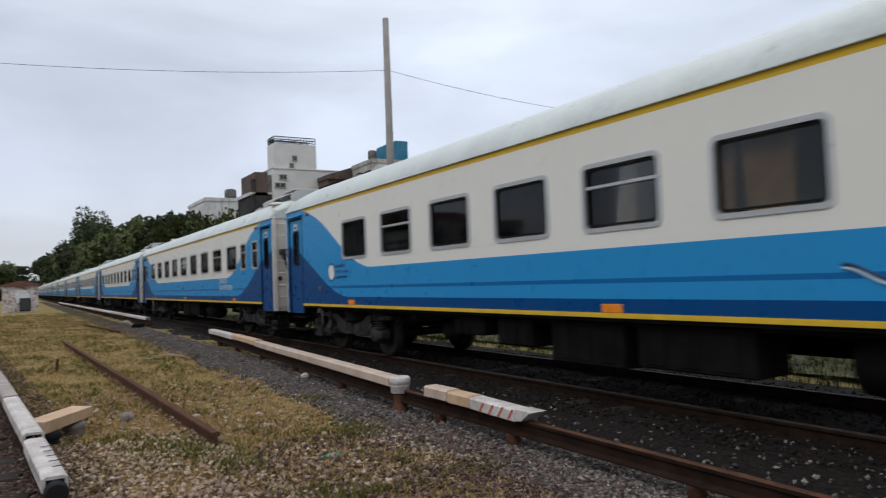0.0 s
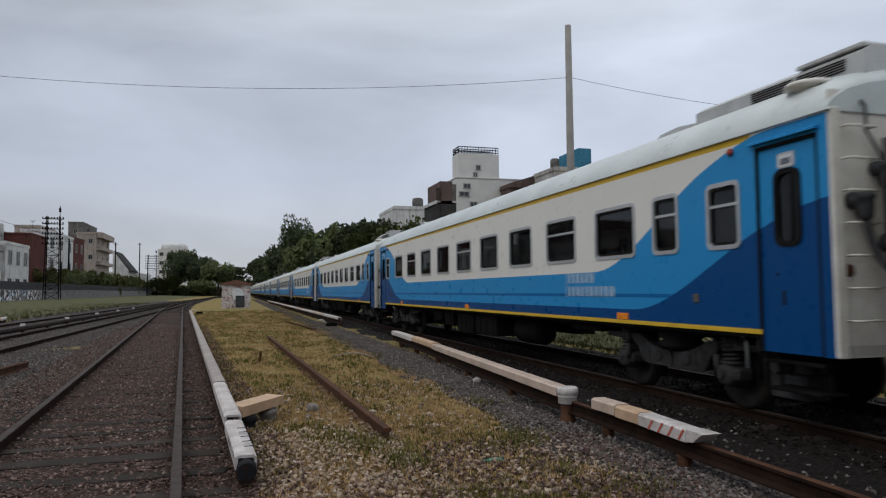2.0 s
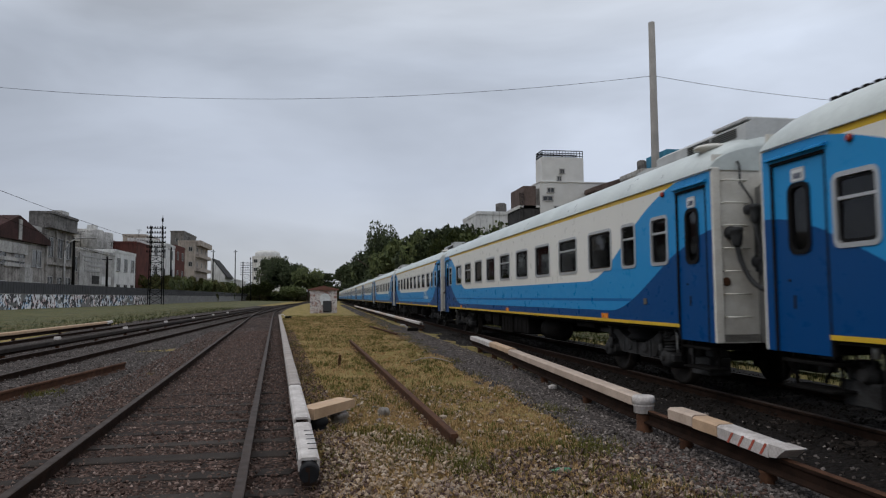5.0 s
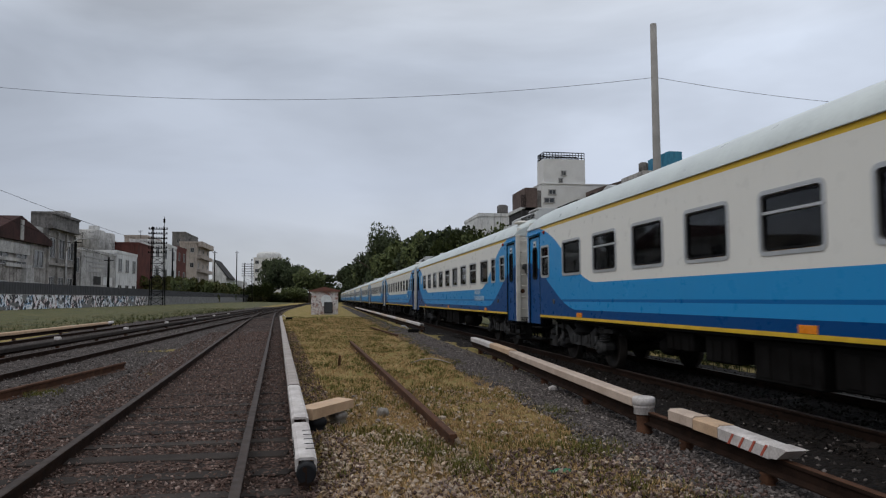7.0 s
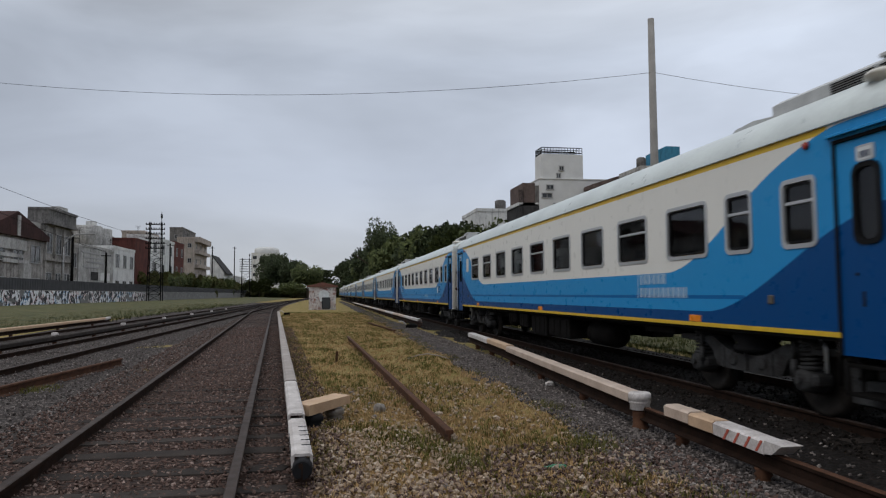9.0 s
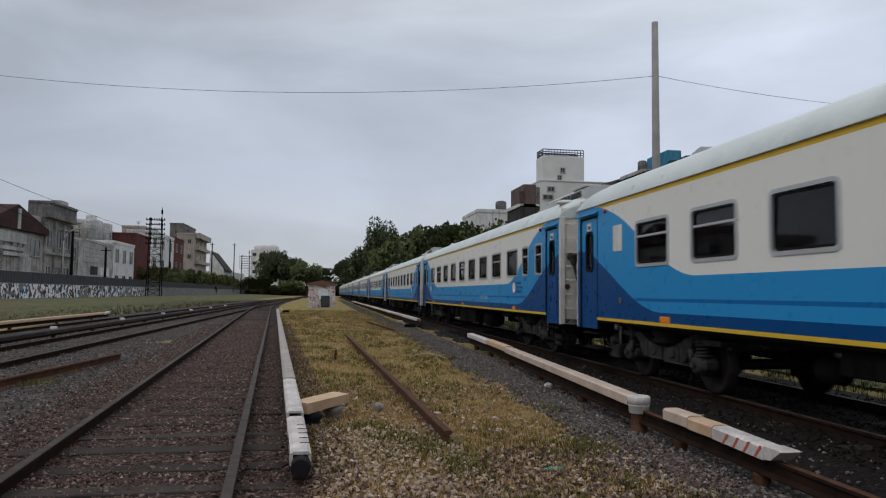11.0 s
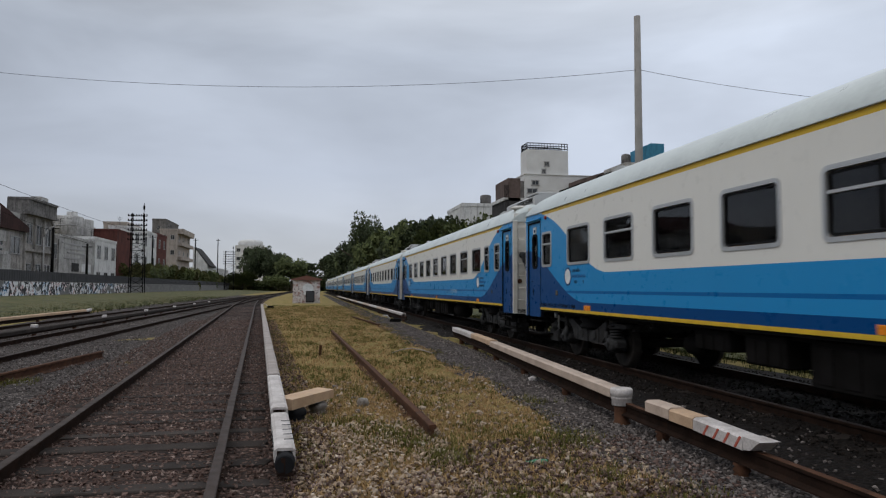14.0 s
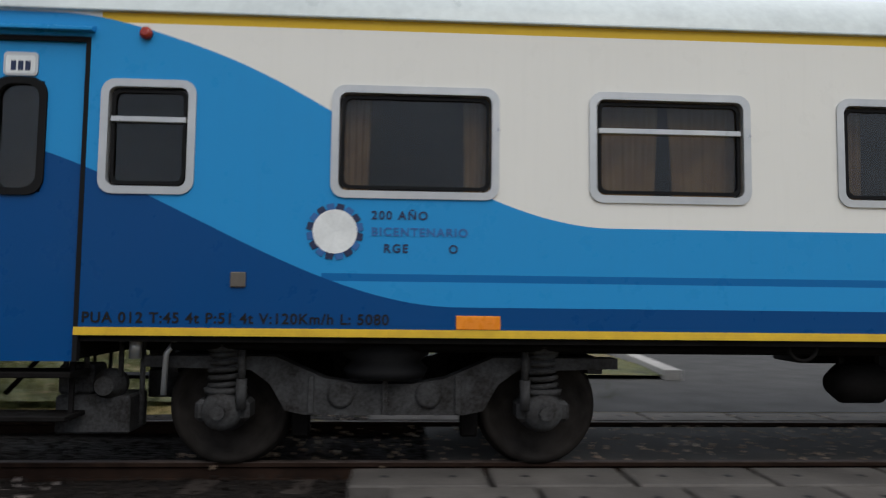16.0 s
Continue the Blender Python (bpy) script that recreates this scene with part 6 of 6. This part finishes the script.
    t = house("beige apartment block with stacked balconies", -49.5, -44, 246, 272, 20.8, P_BEIGE, 4, 3, 2)
    for k in range(3):
        balcony(t, -44, 248, 272, 6.2 + k * 4.8, P_BEIGE)
    bm = bm_new()
    bx(bm, -44.0, -42.4, 248, 272, 19.8, 21.6)
    part("top_balcony", bm, [P_BEIGE], t, "solid beige top balcony")
    house("grey block behind the apartment house", -58.5, -53.7, 277, 303, 27.0, P_GREY, 4, 0, 1)
    t = house("white house with a steep dark roof", -50, -44, 318, 340, 10.5, P_WHITE, 2, 3, 2, parapet=0.1)
    bm = bm_new()
    prism(bm, [(-50, 10.5), (-50, 19.0), (-49.6, 19.0), (-44, 11.5), (-44, 10.5)], "Y", 318, 340)
    part("gable_wall", bm, [P_WHITE], t, "tall white gable wall")
    bm = bm_new()
    prism(bm, [(-49.6, 19.0), (-49.6, 19.5), (-43, 11.2), (-43, 10.7)], "Y", 318.6, 341)
    part("gable_roof", bm, [P_DARK], t, "steep dark roof")
    t = house("white apartment block with rounded top floor", -53, -33, 520, 548, 31.5, P_WHITE, 5, 5, 4, wsize=(2.6, 2.4))
    bm = bm_new()
    lathe(bm, [(9.0, 31.5), (9.0, 35.0), (8.0, 36.2), (5.0, 37.0)], (-43, 532, 0), "Z", 24)
    part("top_floor", bm, [P_WHITE], t)
    house("long low white terrace", -62, -44, 340, 400, 10.5, P_WHITE, 2, 8, 2)
    # behind the train
    t = house("white apartment tower with a fenced roof terrace", 33.2, 44.5, 104, 118, 19.6, P_TOWER, 5, 2, 0, name="apartment_building", parapet=0.15)
    bm = bm_new()
    bx(bm, 33.6, 40.5, 104.2, 107.5, 19.6, 23.65)
    part("stair_tower", bm, [P_TOWER], t)
    bm = bm_new()
    for x in np.linspace(33.7, 40.4, 15):
        tube(bm, (x, 104.25, 23.65), (x, 104.25, 24.75), 0.06, n=5)
        tube(bm, (x, 107.4, 23.65), (x, 107.4, 24.75), 0.06, n=5)
    for y in np.linspace(104.25, 107.4, 7):
        tube(bm, (33.7, y, 23.65), (33.7, y, 24.75), 0.06, n=5)
    for z in (23.9, 24.3, 24.72):
        tube(bm, (33.7, 104.25, z), (40.4, 104.25, z), 0.07, n=5)
        tube(bm, (33.7, 107.4, z), (40.4, 107.4, z), 0.07, n=5)
        tube(bm, (33.7, 104.25, z), (33.7, 107.4, z), 0.07, n=5)
    part("terrace_railing", bm, [M_UNDER], t, "dark roof railing")
    for z, x, y, w in ((21.4, 36.9, 104.2, 0.7), (20.2, 36.4, 104.2, 0.6), (18.3, 34.9, 104.0, 1.1), (17.0, 34.4, 104.0, 1.6), (15.4, 36.0, 104.0, 1.1)):
        face_window(t, ("y", 44.5, y), x, z, w, 0.75)
    for x0, x1, z0, z1, m in ((30.0, 33.2, 12.0, 15.6, P_DARK), (30.6, 32.6, 15.6, 19.0, P_BROWN), (29.8, 33.2, 15.4, 15.9, P_WHITE), (32.6, 33.2, 15.9, 18.6, P_GREY)):
        bm = bm_new()
        bx(bm, x0, x1, 104.4, 112, z0, z1)
        part("side_block", bm, [m], t)
    for k in range(5):
        bm = bm_new()
        tube(bm, (29.95 + 0.16 * k, 104.35, 15.9), (29.95 + 0.16 * k, 104.35, 17.9), 0.04, n=5)
        part("balcony_rod", bm, [M_UNDER], t)
    house("pale white block with a roof tank behind trees", 28.0, 37.0, 126, 140, 17.0, P_WHITE, 4, 2, 0, name="apartment_building")
    tank("dark roof water tank", 33.0, 128, 17.6, 1.05, 1.6, P_GREY)
    t = house("brown clad low block beside the tower", 40.6, 49.5, 100, 103.8, 17.6, P_BROWN, 4, 2, 3, name="apartment_building", parapet=0.1)
    bm = bm_new()
    prism(bm, [(40.4, 17.7), (40.4, 18.3), (48.5, 20.9), (49.6, 20.9), (49.6, 17.7)], "Y", 99.6, 103.8)
    part("sloping_roof", bm, [P_BROWN], t)
    t = house("tall pale block with a blue tank on its roof", 44.5, 58, 92, 99.2, 19.2, P_PALE, 5, 2, 2, name="apartment_building")
    bm = bm_new()
    prism(bm, [(47.2, 19.2), (47.2, 22.1), (48.6, 22.8), (50.7, 22.8), (50.7, 19.2)], "Y", 92.3, 96)
    part("roof_room", bm, [M_BLUETANK], t, "blue painted tank room")
    tank("dark roof water tank", 45.5, 94.0, 19.8, 0.68, 1.35, P_GREY)


street()


def roof_clutter():
    """Aerials, vents and small tanks on the street roofs."""
    rng = random.Random(8)
    for x, y, z in ((-46, 136, 10.7), (-48, 147, 10.7), (-46, 160, 11.6), (-50, 198, 16.6), (-48, 255, 20.8)):
        t = thing("roof_aerial", "thin metal roof aerial", "aerial", "roof aerials", pose(x, y, z))
        bm = bm_new()
        h = rng.uniform(2.0, 4.5)
        tube(bm, (0, 0, 0), (0, 0, h), 0.05, n=6)
        part("mast", bm, [M_UNDER], t)
        for k in range(3):
            bm = bm_new()
            tube(bm, (-0.7 + 0.15 * k, 0, h - 0.3 * k), (0.7 - 0.15 * k, 0, h - 0.3 * k), 0.03, n=5)
            part("rod", bm, [M_UNDER], t)
    for x, y, z, r in ((-50, 133, 10.2, 0.8), (-52, 181, 14.8, 0.9), (-50, 203, 16.6, 1.0)):
        tank("stained concrete roof water tank", x, y, z, r, r * 1.3, P_PALE)


roof_clutter()


# ---- masts, poles and wires ----
def lattice_mast(x, y, h, w, label):
    t = thing("lattice_mast", label, "mast", "lattice masts", pose(x, y, 0.4))
    for sx in (-1, 1):
        for sy in (-1, 1):
            bm = bm_new()
            tube(bm, (sx * w * 0.62, sy * w * 0.4, 0), (sx * w * 0.5, sy * w * 0.2, h), 0.11, n=6)
            part("leg", bm, [M_UNDER], t)
    n = 7
    for k in range(n):
        z0, z1 = h * 0.62 * k / n, h * 0.62 * (k + 1) / n
        for a, b in (((-w * 0.6, z0), (w * 0.58, z1)), ((w * 0.6, z0), (-w * 0.58, z1)), ((-w * 0.58, z1), (w * 0.58, z1))):
            bm = bm_new()
            tube(bm, (a[0], -w * 0.3, a[1]), (b[0], -w * 0.3, b[1]), 0.05, n=5)
            part("brace", bm, [M_UNDER], t)
    for k in range(6):
        z = h * (0.66 + 0.06 * k)
        bm = bm_new()
        bx(bm, -w * 0.85, w * 0.85, -w * 0.26, -w * 0.2, z, z + 0.16)
        for j in range(8):
            u = -w * 0.8 + w * 1.6 * j / 7
            bx(bm, u - 0.09, u + 0.09, -w * 0.28, -w * 0.18, z + 0.16, z + 0.45)
        part("cross_arm", bm, [M_UNDER], t)
    bm = bm_new()
    tube(bm, (w * 0.5, 0, h), (w * 0.5, 0, h * 1.13), 0.07, n=6)
    bx(bm, w * 0.42, w * 0.58, -0.1, 0.1, h * 1.05, h * 1.10)
    part("finial", bm, [M_UNDER], t)


def pole(x, y, h, r, label, mat, arm=False, base=0.0):
    t = thing("utility_pole", label, "pole", "poles", pose(x, y, base))
    bm = bm_new()
    tube(bm, (0, 0, 0), (0, 0, h), r * 1.35, r * 0.9, n=14)
    part("shaft", bm, [mat], t)
    if arm:
        bm = bm_new()
        bx(bm, -0.9, 0.9, -0.06, 0.06, h - 0.7, h - 0.55)
        part("cross_arm", bm, [M_UNDER], t)
    return t


def wire(a, b, sag, r, label):
    bm = bm_new()
    pts = []
    for i in range(33):
        s = i / 32
        p = Vector(a).lerp(Vector(b), s)
        pts.append((p.x, p.y, p.z - sag * 4 * s * (1 - s)))
    sweep(bm, pts, r, 5)
    solid("overhead_wire", bm, [M_UNDER], label, "wire", "overhead wires")


def street_lamp(x, y, h, reach):
    t = thing("street_lamp", "grey street lamp on a curved pole", "street lamp", "street lamps", pose(x, y, 0.4))
    bm = bm_new()
    pts = [(0, 0, 0), (0, 0, h * 0.82), (reach * 0.15, 0, h * 0.93), (reach * 0.5, 0, h), (reach, 0, h * 1.01)]
    for p, q in zip(pts, pts[1:]):
        tube(bm, p, q, 0.11, n=8)
    part("shaft", bm, [M_FRAMEG], t)
    bm = bm_new()
    bx(bm, reach - 0.2, reach + 1.3, -0.2, 0.2, h, h + 0.22, 0, 0.05)
    part("lamp_head", bm, [M_FRAMEG], t)


lattice_mast(-34.6, 151.0, 16.4, 2.2, "rusty dark lattice mast with many cross arms beside the wall")
lattice_mast(-33.8, 310.0, 17.0, 3.0, "dark lattice mast with cross arms far along the wall")
pole(14.24, 28.1, 13.8, 0.155, "tall plain grey concrete pole behind the train", M_POLE)
pole(-24.5, 37.5, 13.6, 0.155, "plain grey concrete pole on the grass bank", M_POLE, base=0.25)
pole(46.0, 24.0, 12.0, 0.155, "plain grey concrete pole beyond the road", M_POLE)
wire((14.24, 28.0, 11.35), (-24.5, 37.4, 13.1), 1.35, 0.009, "thin dark wire slung between concrete poles")
wire((14.24, 28.0, 11.35), (46.0, 24.0, 11.6), 1.5, 0.009, "thin dark wire slung between concrete poles")
for x, y, h in ((-39.5, 256.0, 18.5), (-38.5, 309.0, 22.0), (-42.0, 200.0, 15.5), (-41.5, 142.0, 9.5), (-41.5, 124.0, 11.5)):
    pole(x, y, h, 0.2, "dark wooden street pole with a cross arm behind the wall", M_UNDER, True, 0.4)
wire((-41.5, 60.0, 16.0), (-41.5, 142.0, 10.0), 0.8, 0.03, "street wire sagging before old houses")
wire((-41.5, 60.0, 17.0), (-42.0, 200.0, 15.5), 1.0, 0.03, "street wire sagging before old houses")
street_lamp(-41.0, 118.5, 11.0, 3.4)
street_lamp(-41.0, 176.0, 10.0, 1.2)
street_lamp(-36.0, 360.0, 13.0, -6.0)


# ---- trees ----
M_BARK = worn("grey_brown_bark", (0.10, 0.08, 0.06), (0.045, 0.036, 0.028), 0.9, 0, 3, 30, 0.02)
M_LEAF = island("dull_green_leaf", [(0.045, 0.062, 0.022), (0.080, 0.100, 0.035), (0.120, 0.140, 0.050), (0.060, 0.078, 0.028)], 0.65, 3.0, 0.001)
M_LEAFD = island("dark_green_leaf", [(0.036, 0.048, 0.024), (0.056, 0.074, 0.034), (0.085, 0.104, 0.050)], 0.65, 3.0, 0.001)
M_LEAFO = island("olive_bush_leaf", [(0.060, 0.072, 0.022), (0.100, 0.104, 0.034), (0.140, 0.124, 0.052)], 0.7, 3.0, 0.001)


def crown_mesh(seed, lobes, leaf, count, mat, shape):
    """A crown of many small leaves in uneven clumps with gaps between."""
    rng = random.Random(seed)
    vs, fs = [], []
    for _ in range(lobes):
        c = Vector(shape(rng))
        r = rng.uniform(0.10, 0.24)
        for _ in range(count):
            d = Vector((rng.gauss(0, 1), rng.gauss(0, 1), rng.gauss(0, 0.8)))
            d = d.normalized() * r * rng.uniform(0.35, 1.0) ** 0.5
            p = c + d
            u = Vector((rng.gauss(0, 1), rng.gauss(0, 1), rng.gauss(0, 1))).normalized()
            w = u.orthogonal().normalized()
            s = leaf * rng.uniform(0.6, 1.5)
            k = len(vs)
            vs += [tuple(p - u * s), tuple(p + w * s * 0.55), tuple(p + u * s), tuple(p - w * s * 0.55)]
            fs.append((k, k + 1, k + 2, k + 3))
    me = bpy.data.meshes.new("crown")
    me.from_pydata(vs, [], fs)
    me.materials.append(mat)
    return me


def round_shape(rng):
    while True:
        x, y, z = rng.uniform(-1, 1), rng.uniform(-1, 1), rng.uniform(-1, 1)
        if 0.25 < x * x + y * y + z * z < 1:
            return (x * 0.5, y * 0.5, 0.66 + z * 0.27)


def spire_shape(rng):
    z = rng.random() ** 0.8
    r = 0.22 * (1 - z) + 0.05
    a = rng.uniform(0, 6.28)
    return (r * math.cos(a), r * math.sin(a), 0.15 + z * 0.8)


def bush_shape(rng):
    return (rng.uniform(-0.6, 0.6), rng.uniform(-0.6, 0.6), rng.uniform(0.1, 0.75))


CROWNS = {
    "round": [crown_mesh(s, 34, 0.035, 150, M_LEAF, round_shape) for s in (1, 2)],
    "dark": [crown_mesh(s, 34, 0.035, 150, M_LEAFD, round_shape) for s in (3, 4)],
    "spire": [crown_mesh(5, 40, 0.022, 110, M_LEAFD, spire_shape)],
    "bush": [crown_mesh(6, 26, 0.05, 110, M_LEAFO, bush_shape), crown_mesh(7, 26, 0.05, 110, M_LEAF, bush_shape)],
}


def trunk_mesh():
    bm = bm_new()
    tube(bm, (0, 0, -0.02), (0.01, 0, 0.42), 0.030, 0.020, 8)
    for a in range(6):
        an = a * 1.05
        tube(bm, (0.01, 0, 0.34 + 0.02 * a), (0.30 * math.cos(an), 0.30 * math.sin(an), 0.60 + 0.05 * (a % 3)), 0.014, 0.005, 6)
    tube(bm, (0.01, 0, 0.42), (0, 0.02, 0.8), 0.018, 0.005, 6)
    return mesh_of("trunk", bm, [M_BARK])


TRUNK = trunk_mesh()


def tree(kind, x, y, h, w, label, seed, z=0.0):
    rng = random.Random(seed)
    nm = "bush" if kind == "bush" else "tree"
    t = thing(nm, label, nm, nm + "es" if nm == "bush" else "trees", pose(x, y, z))
    if kind != "bush":
        tr = part("trunk", TRUNK, None, t)
        tr.scale = (h, h, h)
    cr = part("crown", CROWNS[kind][seed % len(CROWNS[kind])], None, t)
    cr.scale, cr.rotation_euler = (w, w, h), (0, 0, rng.uniform(0, 6.28))


def planting():
    # behind the train
    rows = [("dark", 9.5, 236, 13.5, 14), ("round", 14, 214, 13.5, 13), ("dark", 13.5, 196, 15.5, 13), ("spire", 13.2, 178, 20.5, 13), ("spire", 16.0, 172, 19.0, 11), ("dark", 17, 165, 16, 13),
            ("round", 18, 150, 15.2, 13), ("dark", 20, 138, 15.5, 13), ("round", 20, 124, 14.8, 12), ("dark", 22, 118, 14.5, 12), ("round", 21.5, 108, 13.0, 11), ("round", 24, 100, 12.4, 10), ("dark", 18, 128, 13, 11), ("round", 15, 160, 13, 11), ("dark", 26, 92, 10, 9)]
    for i, (k, x, y, h, w) in enumerate(rows):
        tree(k, x, y, h * 0.95, w * 0.86, "tall feathery dark green tree" if k == "spire" else "broad leafy tree in full dull green leaf behind the train", i)
    # far left, past the end of the wall
    rows = [("dark", -2, 330, 17.5, 17), ("round", -8, 322, 20.5, 15), ("dark", -14, 335, 22.5, 15), ("dark", -22, 366, 29, 15), ("dark", -28, 362, 29, 14), ("round", -30, 330, 12, 14), ("dark", 4, 320, 9, 12), ("round", -14, 310, 9, 12)]
    for i, (k, x, y, h, w) in enumerate(rows):
        tree(k, x, y, h * 0.76, w * 0.85, "broad dark green tree far down the line", i)
    for i in range(26):
        rng = random.Random(300 + i)
        tree("bush", -36 + i * 1.9 + rng.uniform(-1, 1), 345 + rng.uniform(-8, 8), rng.uniform(4, 6.5), rng.uniform(8, 11), "dark overgrown bush at the end of the line", i)
    for i in range(16):
        rng = random.Random(400 + i)
        tree("bush", 13.5 + rng.uniform(0, 3) + i * 0.4, 235 - i * 9.5, rng.uniform(4.5, 7), rng.uniform(7, 9), "overgrown bush behind the train", i)
    for i in range(22):
        rng = random.Random(100 + i)
        y = 178 + i * 9.0
        tree("bush", -41.0 - rng.uniform(0, 1.5), y, rng.uniform(7.0, 9.6), rng.uniform(5, 6.5), "overgrown olive green bush behind the wall", i, 0.4)


planting()


# ---- the level crossing and the street beyond the train ----
def crossing():
    bm = sheet(8.6, 60, -16, -1.2, 0.135, 1.5, 0.012, 5)
    solid("road", bm, [M_ASPHALT], "old grey asphalt road at the level crossing", "road", kind="structure")
    bm = bm_new()
    bx(bm, 6.16, 7.69, -14, -0.6, 0.02, 0.128)
    solid("crossing_infill", bm, [M_ASPHALT], "dark asphalt between the rails at the crossing", "road", kind="structure")
    t = thing("crossing_panels", "worn concrete crossing panels with lifting holes", "crossing panel", kind="structure")
    pm = worn("worn_crossing_concrete", (0.13, 0.118, 0.108), (0.055, 0.05, 0.046), 0.85, 0, 2.5, 30, 0.004, (0.3, 0.7), 0.2)
    for row, (xa, xb) in enumerate(((5.42, 5.92), (4.86, 5.38), (8.02, 8.55))):
        for k in range(11):
            y1 = 0.0 - k * 1.04 - (0.3 if row == 1 else 0)
            bm = bm_new()
            bx(bm, xa, xb, y1 - 1.0, y1, -0.02, 0.14, 0, 0.012)
            pn = part("panel", bm, [pm], t)
            for dy in (0.25, 0.75):
                bm = bm_new()
                lathe(bm, [(0.03, 0.136), (0.03, 0.1425)], ((xa + xb) / 2, y1 - dy, 0), "Z", 10)
                part("lifting_hole", bm, [M_BLACKPAINT], pn)
    kerb = thing("kerb", "pale concrete kerb stones along the street corner", "kerb", kind="structure")
    n = 12
    for k in range(n):
        a, b = Vector((11.75, -4.8, 0)).lerp(Vector((23.0, -6.2, 0)), k / n), Vector((11.75, -4.8, 0)).lerp(Vector((23.0, -6.2, 0)), (k + 0.96) / n)
        bm = bm_new()
        d = (b - a).normalized()
        s = Vector((-d.y, d.x, 0)) * 0.14
        prism(bm, [tuple((a - s)[:2]), tuple((b - s)[:2]), tuple((b + s)[:2]), tuple((a + s)[:2])], "Z", 0.05, 0.30)
        part("kerb_stone", bm, [M_CONCRETE], kerb)
    bm = sheet(11.9, 40, -5.0, 0.6, 0.20, 1.4, 0.05, 8)
    solid("verge", bm, [VERGE.m], "worn grass verge with litter behind the kerb", "ground", kind="structure")
    bm = bm_new()
    bx(bm, -0.2, 0.2, -0.35, 0.35, 0, 0.55, 0, 0.04)
    solid("concrete_block", bm, [M_CONCRETE], "squat concrete block beside the road", "block", at=pose(13.6, -0.4, 0.05, 0, 0, 8))
    bm = bm_new()
    bx(bm, 26, 26.3, -1.5, 16, 0, 1.1)
    solid("low_wall", bm, [P_PALE], "low pale plastered street wall", "wall", at=None)
    house("pale single-storey house across the street", 34, 46, -14, 8, 4.2, P_PALE, 1, 0, 2)
    rng = random.Random(3)
    stones("crossing_rubble", [(rng.uniform(6.0, 8.4), rng.uniform(-6, 1.5), 0.13) for _ in range(700)], (0.008, 0.03), M_STONE_P, "pale rubble strewn over the crossing", 21)
    tufts("verge_tufts", [(rng.uniform(9.5, 26), rng.uniform(-3.5, 8), 0.06, 6) for _ in range(2200)], 0.16, M_GRASS_V, "rank green grass on the verge", 22)


crossing()


# ---- keys ----
motions()
